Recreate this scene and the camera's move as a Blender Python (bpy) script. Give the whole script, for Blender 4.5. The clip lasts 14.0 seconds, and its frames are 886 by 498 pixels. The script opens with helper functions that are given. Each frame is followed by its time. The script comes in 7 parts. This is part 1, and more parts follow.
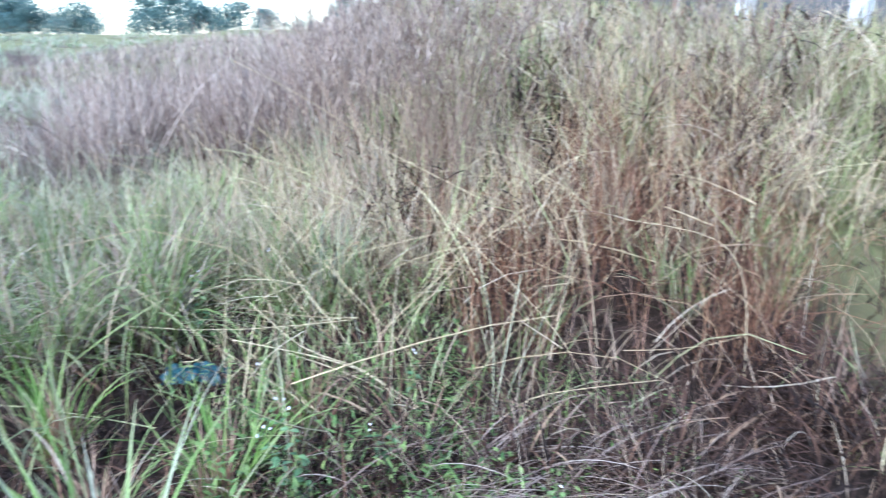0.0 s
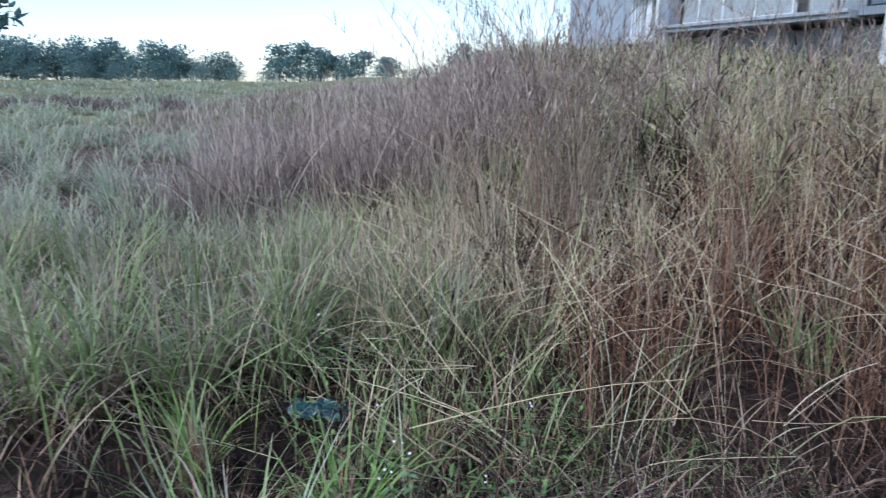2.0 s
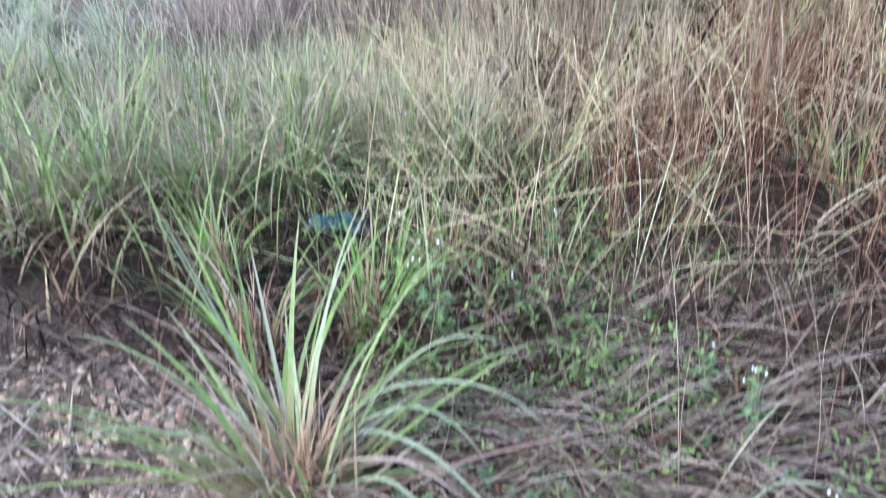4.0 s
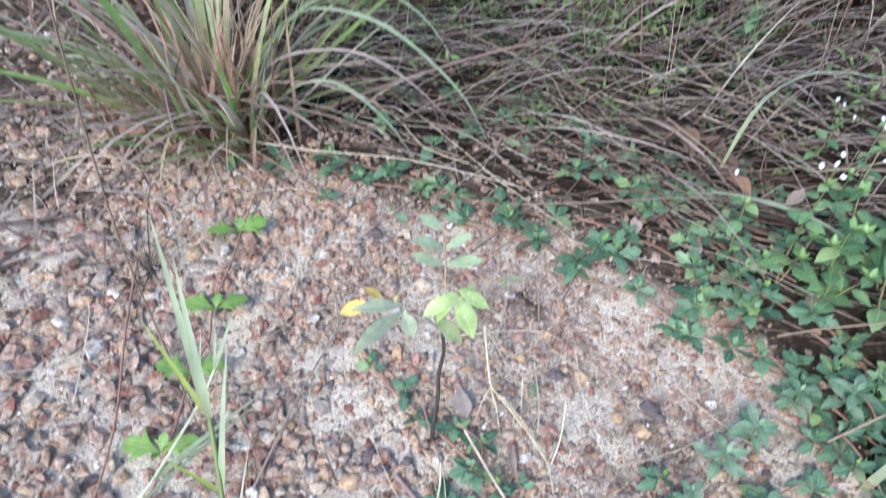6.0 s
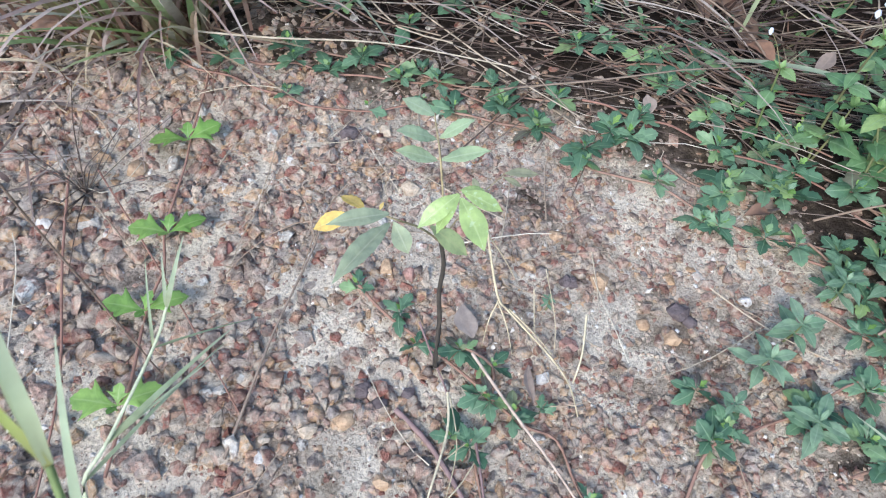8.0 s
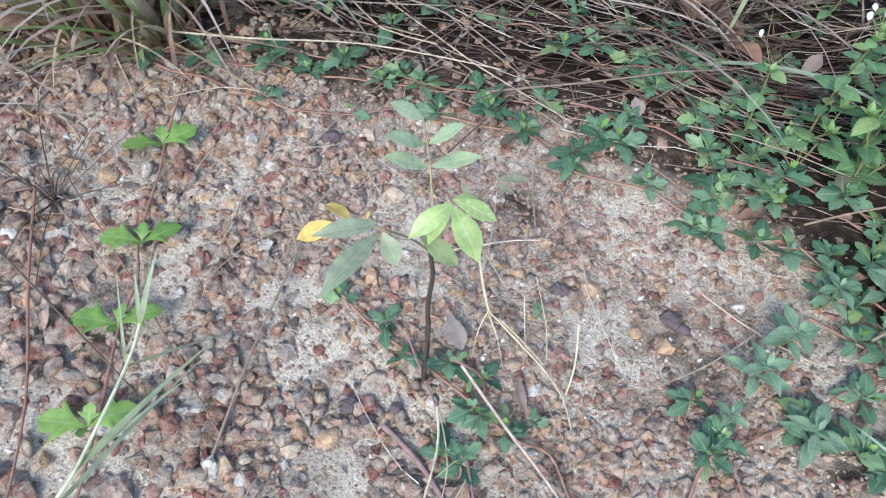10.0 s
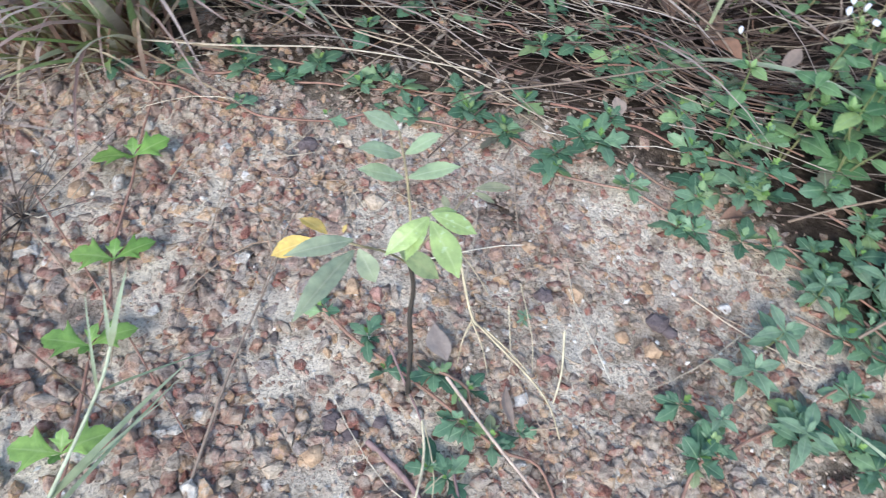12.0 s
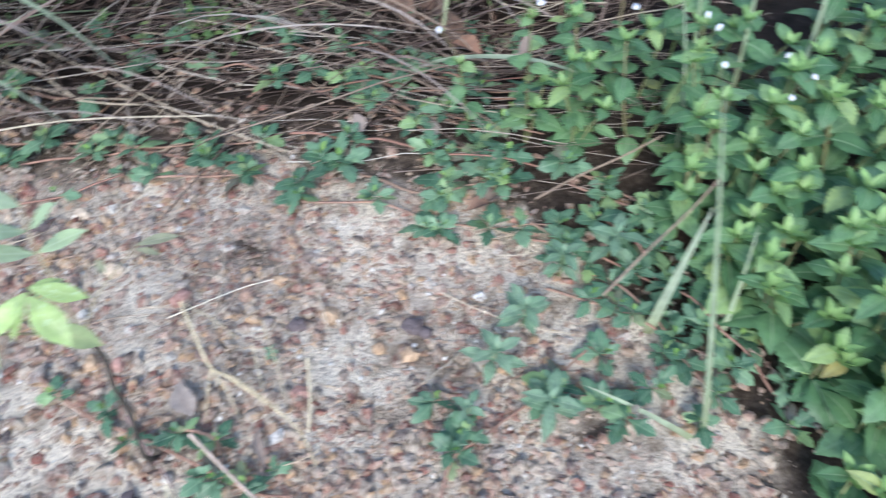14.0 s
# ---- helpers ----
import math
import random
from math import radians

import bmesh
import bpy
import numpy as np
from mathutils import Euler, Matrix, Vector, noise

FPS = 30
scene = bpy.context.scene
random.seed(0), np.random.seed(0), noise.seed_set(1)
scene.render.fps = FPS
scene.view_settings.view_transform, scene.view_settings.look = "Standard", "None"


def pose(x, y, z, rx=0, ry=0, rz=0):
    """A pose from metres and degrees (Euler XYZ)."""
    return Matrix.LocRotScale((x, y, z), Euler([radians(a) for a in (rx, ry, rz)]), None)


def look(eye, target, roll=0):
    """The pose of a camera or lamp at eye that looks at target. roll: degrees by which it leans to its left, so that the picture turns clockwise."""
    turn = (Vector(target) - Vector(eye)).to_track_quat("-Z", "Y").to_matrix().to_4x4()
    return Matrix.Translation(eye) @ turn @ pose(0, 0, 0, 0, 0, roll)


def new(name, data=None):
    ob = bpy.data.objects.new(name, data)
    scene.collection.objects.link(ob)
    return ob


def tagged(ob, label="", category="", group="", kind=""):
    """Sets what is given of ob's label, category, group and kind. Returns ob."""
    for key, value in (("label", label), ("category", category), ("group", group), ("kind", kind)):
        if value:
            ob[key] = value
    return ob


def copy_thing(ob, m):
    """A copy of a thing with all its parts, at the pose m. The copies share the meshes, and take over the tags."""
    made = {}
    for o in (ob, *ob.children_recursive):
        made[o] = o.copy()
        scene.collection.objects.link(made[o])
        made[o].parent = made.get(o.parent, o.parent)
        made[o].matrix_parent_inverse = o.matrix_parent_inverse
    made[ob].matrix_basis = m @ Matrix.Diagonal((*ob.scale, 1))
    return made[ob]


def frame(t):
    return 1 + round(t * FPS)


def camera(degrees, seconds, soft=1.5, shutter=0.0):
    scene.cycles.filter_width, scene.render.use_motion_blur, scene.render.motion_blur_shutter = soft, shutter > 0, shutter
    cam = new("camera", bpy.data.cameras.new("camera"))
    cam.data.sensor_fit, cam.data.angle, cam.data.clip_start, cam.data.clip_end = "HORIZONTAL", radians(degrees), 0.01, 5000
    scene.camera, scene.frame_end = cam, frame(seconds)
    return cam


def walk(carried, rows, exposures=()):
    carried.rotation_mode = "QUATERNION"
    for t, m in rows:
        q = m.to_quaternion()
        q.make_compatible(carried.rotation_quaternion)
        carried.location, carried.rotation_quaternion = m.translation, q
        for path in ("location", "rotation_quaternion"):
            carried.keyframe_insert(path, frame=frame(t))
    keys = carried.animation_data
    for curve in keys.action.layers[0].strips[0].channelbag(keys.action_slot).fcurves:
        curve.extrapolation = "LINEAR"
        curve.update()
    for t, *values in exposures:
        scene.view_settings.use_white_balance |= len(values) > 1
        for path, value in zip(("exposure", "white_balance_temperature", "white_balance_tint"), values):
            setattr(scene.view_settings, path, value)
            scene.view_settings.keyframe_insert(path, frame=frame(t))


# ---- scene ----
cam = camera(67.0, 14.0, soft=1.15, shutter=0.75)
PATH = [
    (0, (0.125, -0.599, 1.650), (0.462, 1.283, 1.061), 0.2),
    (0.5, (0.089, -0.588, 1.662), (0.282, 1.318, 1.088), 0.3),
    (1, (0.098, -0.579, 1.688), (0.233, 1.362, 1.227), -0.5),
    (1.5, (0.075, -0.604, 1.692), (0.161, 1.343, 1.243), 0.1),
    (2, (0.050, -0.616, 1.688), (0.075, 1.329, 1.224), 0.5),
    (2.2, (0.040, -0.619, 1.692), (0.040, 1.330, 1.244), 0.2),
    (4.3, (-0.040, -0.589, 1.308), (-0.022, 1.170, 0.356), -0.1),
    (4.5, (-0.048, -0.564, 1.243), (0.021, 1.150, 0.215), 0.5),
    (5, (-0.051, -0.513, 1.145), (0.147, 1.069, -0.063), 2.4),
    (5.5, (-0.060, -0.506, 1.047), (0.135, 0.941, -0.319), 2.6),
    (6, (-0.080, -0.493, 0.965), (0.114, 0.849, -0.506), 3.7),
    (6.5, (-0.083, -0.479, 0.929), (0.087, 0.782, -0.614), 3.0),
    (7, (-0.081, -0.461, 0.909), (0.059, 0.756, -0.672), 1.2),
    (7.5, (-0.076, -0.426, 0.863), (0.120, 0.726, -0.760), 1.9),
    (8, (-0.082, -0.387, 0.830), (0.148, 0.727, -0.815), 2.6),
    (10.5, (-0.088, -0.352, 0.808), (0.219, 0.753, -0.831), 5.3),
    (11, (-0.082, -0.340, 0.809), (0.242, 0.762, -0.828), 5.9),
    (11.5, (-0.085, -0.337, 0.802), (0.249, 0.770, -0.830), 6.4),
    (12, (-0.076, -0.338, 0.802), (0.253, 0.753, -0.841), 4.9),
    (12.5, (-0.032, -0.349, 0.806), (0.333, 0.727, -0.839), 3.6),
    (13, (0.020, -0.357, 0.813), (0.446, 0.718, -0.818), 3.8),
    (13.5, (0.080, -0.373, 0.820), (0.562, 0.689, -0.804), 2.7),
    (14, (0.173, -0.424, 0.816), (0.728, 0.637, -0.786), 0.9),
]
EXPOSURES = [(0.0, 1.9, 5550, 11), (0.6, 1.76, 5550, 11), (1.2, 1.18, 5700, 12), (2.2, 0.74, 5700, 13), (4.3, 1.84, 5900, 13), (5.5, 1.52, 6050, 13), (8.0, 1.14, 6200, 10), (12.5, 1.12, 6200, 10), (14.0, 1.30, 6050, 10)]
walk(cam, [(t, look(eye, target, roll)) for t, eye, target, roll in PATH], EXPOSURES)

# ---- world, sun and exposure ----
world = bpy.data.worlds.new("overcast_sky")
scene.world = world
world.use_nodes = True
wn = world.node_tree
sky = wn.nodes.new("ShaderNodeTexSky")
sky.sky_type, sky.sun_disc = "NISHITA", False
sky.sun_elevation, sky.sun_rotation = radians(42), radians(215)
sky.air_density, sky.dust_density, sky.ozone_density = 1.0, 0.8, 1.0
wn.nodes["Background"].inputs["Strength"].default_value = 0.145
wn.links.new(sky.outputs["Color"], wn.nodes["Background"].inputs["Color"])
sun = new("sun", bpy.data.lights.new("sun", "SUN"))
sun.data.energy, sun.data.angle, sun.data.color = 1.6, radians(20), (1.0, 0.96, 0.9)
sun.matrix_world = look((-7, -9, 10.5), (0, 0, 0))

# ---- materials ----


def material(name, rough=0.8, spec=0.3):
    m = bpy.data.materials.new(name)
    m.use_nodes = True
    b = m.node_tree.nodes["Principled BSDF"]
    b.inputs["Roughness"].default_value = rough
    b.inputs["Specular IOR Level"].default_value = spec
    return m, m.node_tree, b


def ramp(nt, fac, stops, constant=False):
    r = nt.nodes.new("ShaderNodeValToRGB")
    e = r.color_ramp.elements
    while len(e) < len(stops):
        e.new(0.5)
    for el, (p, c) in zip(e, stops):
        el.position, el.color = p, (*c, 1)
    if constant:
        r.color_ramp.interpolation = "CONSTANT"
    nt.links.new(fac, r.inputs["Fac"])
    return r.outputs["Color"]


def noise_node(nt, scale, detail=4.0, space="Object", rough=0.6):
    tc = nt.nodes.new("ShaderNodeNewGeometry" if space == "Position" else "ShaderNodeTexCoord")
    n = nt.nodes.new("ShaderNodeTexNoise")
    n.inputs["Scale"].default_value, n.inputs["Detail"].default_value = scale, detail
    n.inputs["Roughness"].default_value = rough
    nt.links.new(tc.outputs[space], n.inputs["Vector"])
    return n.outputs["Fac"]


def mixed(nt, fac, a, b, blend="MIX"):
    m = nt.nodes.new("ShaderNodeMix")
    m.data_type, m.blend_type = "RGBA", blend
    for socket, v in ((m.inputs[0], fac), (m.inputs[6], a), (m.inputs[7], b)):
        if isinstance(v, bpy.types.NodeSocket):
            nt.links.new(v, socket)
        elif isinstance(v, (int, float)):
            socket.default_value = v
        else:
            socket.default_value = (*v, 1)
    return m.outputs[2]


def math_node(nt, op, a, b=0.0, clamp=False):
    m = nt.nodes.new("ShaderNodeMath")
    m.operation, m.use_clamp = op, clamp
    for socket, v in ((m.inputs[0], a), (m.inputs[1], b)):
        if isinstance(v, bpy.types.NodeSocket):
            nt.links.new(v, socket)
        else:
            socket.default_value = v
    return m.outputs[0]


def bump(nt, b, height, strength, dist):
    n = nt.nodes.new("ShaderNodeBump")
    n.inputs["Strength"].default_value, n.inputs["Distance"].default_value = strength, dist
    nt.links.new(height, n.inputs["Height"])
    nt.links.new(n.outputs["Normal"], b.inputs["Normal"])


def thin_leaf(nt, b, colour, share=0.3):
    """Let some of the light through a blade or leaf."""
    tr = nt.nodes.new("ShaderNodeBsdfTranslucent")
    nt.links.new(colour, tr.inputs["Color"])
    mx = nt.nodes.new("ShaderNodeMixShader")
    mx.inputs[0].default_value = share
    nt.links.new(b.outputs[0], mx.inputs[1])
    nt.links.new(tr.outputs[0], mx.inputs[2])
    nt.links.new(mx.outputs[0], nt.nodes["Material Output"].inputs["Surface"])


def island(nt):
    return nt.nodes.new("ShaderNodeNewGeometry").outputs["Random Per Island"]


def object_random(nt):
    return nt.nodes.new("ShaderNodeObjectInfo").outputs["Random"]


def blade_material(name, stops, base, tip, share=0.3, rough=0.55, single=False, base_reach=0.36):
    """Blades: a colour of each blade's own, passing at the base to that of leaf sheaths, on dry grass to painted-in
    shade, and at the tip to a withered one.
    """
    m, nt, b = material(name, rough, 0.35)
    col = ramp(nt, object_random(nt) if single else island(nt), stops)
    at = nt.nodes.new("ShaderNodeAttribute")
    at.attribute_name = "along"
    al = at.outputs["Fac"]
    lo = ramp(nt, al, [(0.05, (1, 1, 1)), (base_reach, (0, 0, 0))])
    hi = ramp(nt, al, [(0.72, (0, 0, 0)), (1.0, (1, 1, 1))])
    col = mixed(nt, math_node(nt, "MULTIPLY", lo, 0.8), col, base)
    col = mixed(nt, math_node(nt, "MULTIPLY", hi, 0.5), col, tip)
    fine = ramp(nt, noise_node(nt, 45.0), [(0.3, (0.72, 0.72, 0.72)), (0.75, (1.15, 1.15, 1.15))])
    col = mixed(nt, 1.0, col, fine, "MULTIPLY")
    nt.links.new(col, b.inputs["Base Color"])
    thin_leaf(nt, b, col, share)
    return m


def leaf_material(name, stops, vein, share=0.3, rough=0.45, spots=None):
    m, nt, b = material(name, rough, 0.45)
    col = ramp(nt, object_random(nt), stops)
    blotch = ramp(nt, noise_node(nt, 55.0, 5.0, "Position"), [(0.3, (0.68, 0.70, 0.72)), (0.7, (1.2, 1.18, 1.12))])
    col = mixed(nt, 1.0, col, blotch, "MULTIPLY")
    at = nt.nodes.new("ShaderNodeAttribute")
    at.attribute_name = "across"
    mid = ramp(nt, at.outputs["Fac"], [(0.0, (1, 1, 1)), (0.12, (0, 0, 0))])
    col = mixed(nt, math_node(nt, "MULTIPLY", mid, 0.6), col, vein)
    if spots:
        sp = ramp(nt, noise_node(nt, 160.0, 2.0, "Position"), [(0.60, (0, 0, 0)), (0.68, (1, 1, 1))])
        col = mixed(nt, math_node(nt, "MULTIPLY", sp, 0.7), col, spots)
    nt.links.new(col, b.inputs["Base Color"])
    bump(nt, b, noise_node(nt, 240.0, space="Position"), 0.35, 0.0015)
    thin_leaf(nt, b, col, share)
    return m


def stem_material(name, stops, single=False, rough=0.7):
    m, nt, b = material(name, rough, 0.3)
    col = ramp(nt, object_random(nt) if single else island(nt), stops)
    fine = ramp(nt, noise_node(nt, 70.0), [(0.3, (0.65, 0.65, 0.65)), (0.7, (1.2, 1.2, 1.2))])
    col = mixed(nt, 1.0, col, fine, "MULTIPLY")
    nt.links.new(col, b.inputs["Base Color"])
    bump(nt, b, noise_node(nt, 180.0), 0.4, 0.002)
    return m


STONES = [(0.0, (0.354, 0.199, 0.156)), (0.13, (0.476, 0.325, 0.255)), (0.27, (0.265, 0.203, 0.17)), (0.37, (0.517, 0.344, 0.208)), (0.48, (0.424, 0.339, 0.276)),
          (0.58, (0.344, 0.153, 0.116)), (0.66, (0.565, 0.469, 0.367)), (0.78, (0.15, 0.127, 0.12)), (0.82, (0.476, 0.31, 0.219)), (0.92, (0.338, 0.288, 0.257)), (0.98, (0.714, 0.677, 0.612))]


def stone_material(name, single):
    """Laterite: each stone of its own colour, mottled with a second one, crusted and dusted."""
    m, nt, b = material(name, 0.85, 0.25)
    own = object_random(nt) if single else island(nt)
    col = ramp(nt, own, STONES, True)
    other = ramp(nt, math_node(nt, "FRACT", math_node(nt, "MULTIPLY", own, 37.7)), STONES, True)
    col = mixed(nt, ramp(nt, noise_node(nt, 75.0, 4.0, "Position"), [(0.50, (0, 0, 0)), (0.58, (0.8, 0.8, 0.8))]), col, other)
    n = noise_node(nt, 130.0, 5.0, "Position")
    col = mixed(nt, 1.0, col, ramp(nt, n, [(0.30, (0.55, 0.51, 0.49)), (0.5, (0.98, 0.98, 0.98)), (0.72, (1.55, 1.49, 1.42))]), "MULTIPLY")
    grime = ramp(nt, noise_node(nt, 17.0, 4.0, "Position"), [(0.54, (1, 1, 1)), (0.66, (0.6, 0.58, 0.56))])
    col = mixed(nt, 1.0, col, grime, "MULTIPLY")
    dust = ramp(nt, noise_node(nt, 60.0, 6.0, "Position"), [(0.47, (0, 0, 0)), (0.66, (1, 1, 1))])
    col = mixed(nt, math_node(nt, "MULTIPLY", dust, 0.7), col, (0.655, 0.56, 0.445))
    nt.links.new(col, b.inputs["Base Color"])
    bump(nt, b, noise_node(nt, 170.0, 7.0, "Position", 0.7), 1.0, 0.007)
    return m


def ground_material():
    m, nt, b = material("gravelly_soil", 0.95, 0.15)
    sand = ramp(nt, noise_node(nt, 6.0, 6.0), [(0.32, (0.12, 0.095, 0.078)), (0.42, (0.49, 0.415, 0.335)), (0.56, (0.775, 0.69, 0.56))])
    grit = ramp(nt, noise_node(nt, 240.0, 3.0), [(0.3, (0.62, 0.57, 0.54)), (0.5, (1, 1, 1)), (0.75, (1.25, 1.22, 1.18))])
    sand = mixed(nt, 1.0, sand, grit, "MULTIPLY")
    stain = ramp(nt, noise_node(nt, 17.0, 4.0), [(0.54, (1, 1, 1)), (0.66, (0.54, 0.51, 0.48))])
    sand = mixed(nt, 1.0, sand, stain, "MULTIPLY")
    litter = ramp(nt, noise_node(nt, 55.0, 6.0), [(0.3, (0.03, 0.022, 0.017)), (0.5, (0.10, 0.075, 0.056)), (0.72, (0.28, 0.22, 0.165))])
    # Dark earth, blackened further to paint in the shade under plants.
    shaded_humus = ramp(nt, noise_node(nt, 30.0, 6.0), [(0.3, (0.012, 0.009, 0.007)), (0.6, (0.034, 0.024, 0.019)), (0.8, (0.085, 0.06, 0.045))])
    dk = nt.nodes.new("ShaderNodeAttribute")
    dk.attribute_name = "shaded_humus"
    litter = mixed(nt, dk.outputs["Fac"], litter, shaded_humus)
    at = nt.nodes.new("ShaderNodeAttribute")
    at.attribute_name = "litter"
    wob = math_node(nt, "ADD", at.outputs["Fac"], math_node(nt, "MULTIPLY", math_node(nt, "SUBTRACT", noise_node(nt, 9.0, 5.0), 0.5), 1.1))
    far = nt.nodes.new("ShaderNodeAttribute")
    far.attribute_name = "meadow"
    col = mixed(nt, ramp(nt, wob, [(0.4, (0, 0, 0)), (0.65, (1, 1, 1))]), sand, litter)
    field = ramp(nt, noise_node(nt, 0.6, 8.0), [(0.3, (0.12, 0.13, 0.06)), (0.6, (0.22, 0.22, 0.11)), (0.8, (0.30, 0.27, 0.15))])
    col = mixed(nt, far.outputs["Fac"], col, field)
    nt.links.new(col, b.inputs["Base Color"])
    bump(nt, b, noise_node(nt, 120.0, 9.0, rough=0.7), 1.0, 0.010)
    return m


GREEN = [(0.0, (0.09, 0.14, 0.04)), (0.2, (0.24, 0.34, 0.11)), (0.4, (0.40, 0.47, 0.25)), (0.6, (0.25, 0.37, 0.12)), (0.75, (0.52, 0.54, 0.35)), (0.88, (0.36, 0.25, 0.17)), (1.0, (0.56, 0.47, 0.34))]
DRY = [(0.0, (0.0194, 0.00972, 0.00747)), (0.3, (0.0572, 0.0292, 0.0224)), (0.55, (0.119, 0.0632, 0.0481)), (0.68, (0.0396, 0.0203, 0.0158)), (0.82, (0.194, 0.117, 0.0896)), (0.93, (0.352, 0.251, 0.199)), (1.0, (0.581, 0.462, 0.365))]
mat_ground = ground_material()
mat_stone, mat_gravel = stone_material("laterite_stone", True), stone_material("laterite_gravel", False)
mat_grit = stem_material("pale_grit", [(0.0, (0.26, 0.15, 0.12)), (0.3, (0.46, 0.36, 0.28)), (0.55, (0.52, 0.43, 0.345)), (0.75, (0.34, 0.25, 0.20)), (0.9, (0.48, 0.34, 0.22)), (0.93, (0.72, 0.67, 0.60)), (1.0, (0.76, 0.73, 0.68))], rough=0.9)
mat_green = blade_material("green_blades", GREEN, (0.22, 0.125, 0.09), (0.40, 0.33, 0.27), 0.38)
mat_tussock = blade_material("tussock_blades", [(0.0, (0.19, 0.32, 0.09)), (0.3, (0.29, 0.43, 0.14)), (0.55, (0.38, 0.49, 0.24)), (0.75, (0.45, 0.51, 0.37)), (0.88, (0.55, 0.52, 0.41)), (1.0, (0.42, 0.28, 0.24))],
                             (0.44, 0.28, 0.195), (0.60, 0.50, 0.42), 0.4, single=True, base_reach=0.5)
mat_bright = blade_material("bright_green_blades", [(0.0, (0.13, 0.26, 0.05)), (0.5, (0.22, 0.38, 0.09)), (0.85, (0.34, 0.46, 0.17)), (1.0, (0.44, 0.44, 0.26))], (0.26, 0.20, 0.10), (0.42, 0.42, 0.24), 0.4, single=True)
mat_yellow = blade_material("yellow_green_blades", [(0.0, (0.19, 0.25, 0.09)), (0.4, (0.34, 0.37, 0.17)), (0.7, (0.46, 0.45, 0.25)), (1.0, (0.58, 0.51, 0.36))], (0.20, 0.19, 0.10), (0.54, 0.49, 0.33))
# Dry grass: the dark lower part paints in shade low in the stand.
mat_dry = blade_material("dry_blades", DRY, (0.04, 0.022, 0.015), (0.34, 0.25, 0.175), share=0.15, rough=0.7, base_reach=0.6)
mat_bleached = blade_material("bleached_blades", [(0.0, (0.2, 0.145, 0.105)), (0.3, (0.42, 0.335, 0.25)), (0.65, (0.63, 0.53, 0.40)), (0.88, (0.78, 0.69, 0.54)), (1.0, (0.46, 0.456, 0.218))], (0.12, 0.0712, 0.0468), (0.62, 0.503, 0.335), 0.3, 0.65, base_reach=0.5)
# Green blades made paler and greyer: haze over the hollow painted into them.
mat_hazy_green = blade_material("hazy_green_blades", [(0.0, (0.30, 0.38, 0.21)), (0.4, (0.44, 0.50, 0.34)), (0.7, (0.54, 0.57, 0.43)), (0.88, (0.48, 0.42, 0.34)), (1.0, (0.60, 0.55, 0.45))], (0.26, 0.22, 0.15), (0.55, 0.52, 0.42), 0.5)
mat_sheath = blade_material("leaf_sheaths", [(0.0, (0.22, 0.12, 0.085)), (0.5, (0.38, 0.235, 0.165)), (1.0, (0.55, 0.40, 0.29))], (0.30, 0.17, 0.12), (0.50, 0.40, 0.30), 0.25, 0.65)
mat_mauve_one = blade_material("mauve_blade", [(0.0, (0.26, 0.165, 0.14)), (0.5, (0.40, 0.29, 0.25)), (1.0, (0.56, 0.46, 0.40))], (0.28, 0.16, 0.12), (0.5, 0.40, 0.35), 0.3, 0.65, single=True)
mat_bleached_one = blade_material("bleached_blade", [(0.0, (0.40, 0.30, 0.20)), (0.5, (0.58, 0.47, 0.32)), (1.0, (0.74, 0.64, 0.45))], (0.34, 0.22, 0.15), (0.62, 0.50, 0.34), 0.3, 0.65, single=True)
mat_mauve = blade_material("mauve_blades", [(0.0, (0.17, 0.12, 0.105)), (0.4, (0.34, 0.26, 0.225)), (0.75, (0.50, 0.415, 0.355)), (1.0, (0.66, 0.58, 0.49))], (0.06, 0.038, 0.032), (0.62, 0.53, 0.455), 0.25, 0.65, base_reach=0.5)
mat_thicket = blade_material("thicket_blades", [(0.0, (0.10, 0.07, 0.065)), (0.6, (0.20, 0.15, 0.14)), (1.0, (0.34, 0.28, 0.25))], (0.06, 0.04, 0.035), (0.26, 0.20, 0.18), 0.2, 0.7)
mat_under = blade_material("herb_leaves", [(0.0, (0.08, 0.16, 0.055)), (0.5, (0.17, 0.29, 0.09)), (1.0, (0.32, 0.44, 0.15))], (0.16, 0.22, 0.08), (0.2, 0.28, 0.1))
mat_culm = stem_material("brown_culm", [(0.0, (0.17, 0.11, 0.085)), (0.5, (0.30, 0.22, 0.17)), (1.0, (0.50, 0.40, 0.31))])
mat_litter = blade_material("litter_blades", [(0.0, (0.05, 0.032, 0.024)), (0.4, (0.14, 0.095, 0.075)), (0.75, (0.27, 0.20, 0.16)), (0.93, (0.48, 0.40, 0.32)), (1.0, (0.62, 0.55, 0.46))], (0.08, 0.05, 0.04), (0.30, 0.23, 0.18), 0.1, 0.7)
# Reddish brown thatch taken nearly to black: the shade between culms is painted in.
mat_shaded_withered = blade_material("shaded_withered_leaves", [(0.0, (0.011, 0.006, 0.0045)), (0.5, (0.03, 0.016, 0.011)), (0.78, (0.085, 0.043, 0.028)), (0.94, (0.22, 0.13, 0.085)), (1.0, (0.42, 0.31, 0.20))], (0.02, 0.011, 0.008), (0.11, 0.06, 0.04), 0.05, 0.8)
mat_pale = stem_material("pale_straw", [(0.0, (0.44, 0.342, 0.203)), (0.4, (0.6, 0.494, 0.312)), (0.75, (0.76, 0.655, 0.437)), (0.9, (0.62, 0.646, 0.359)), (1.0, (0.4, 0.475, 0.203))])
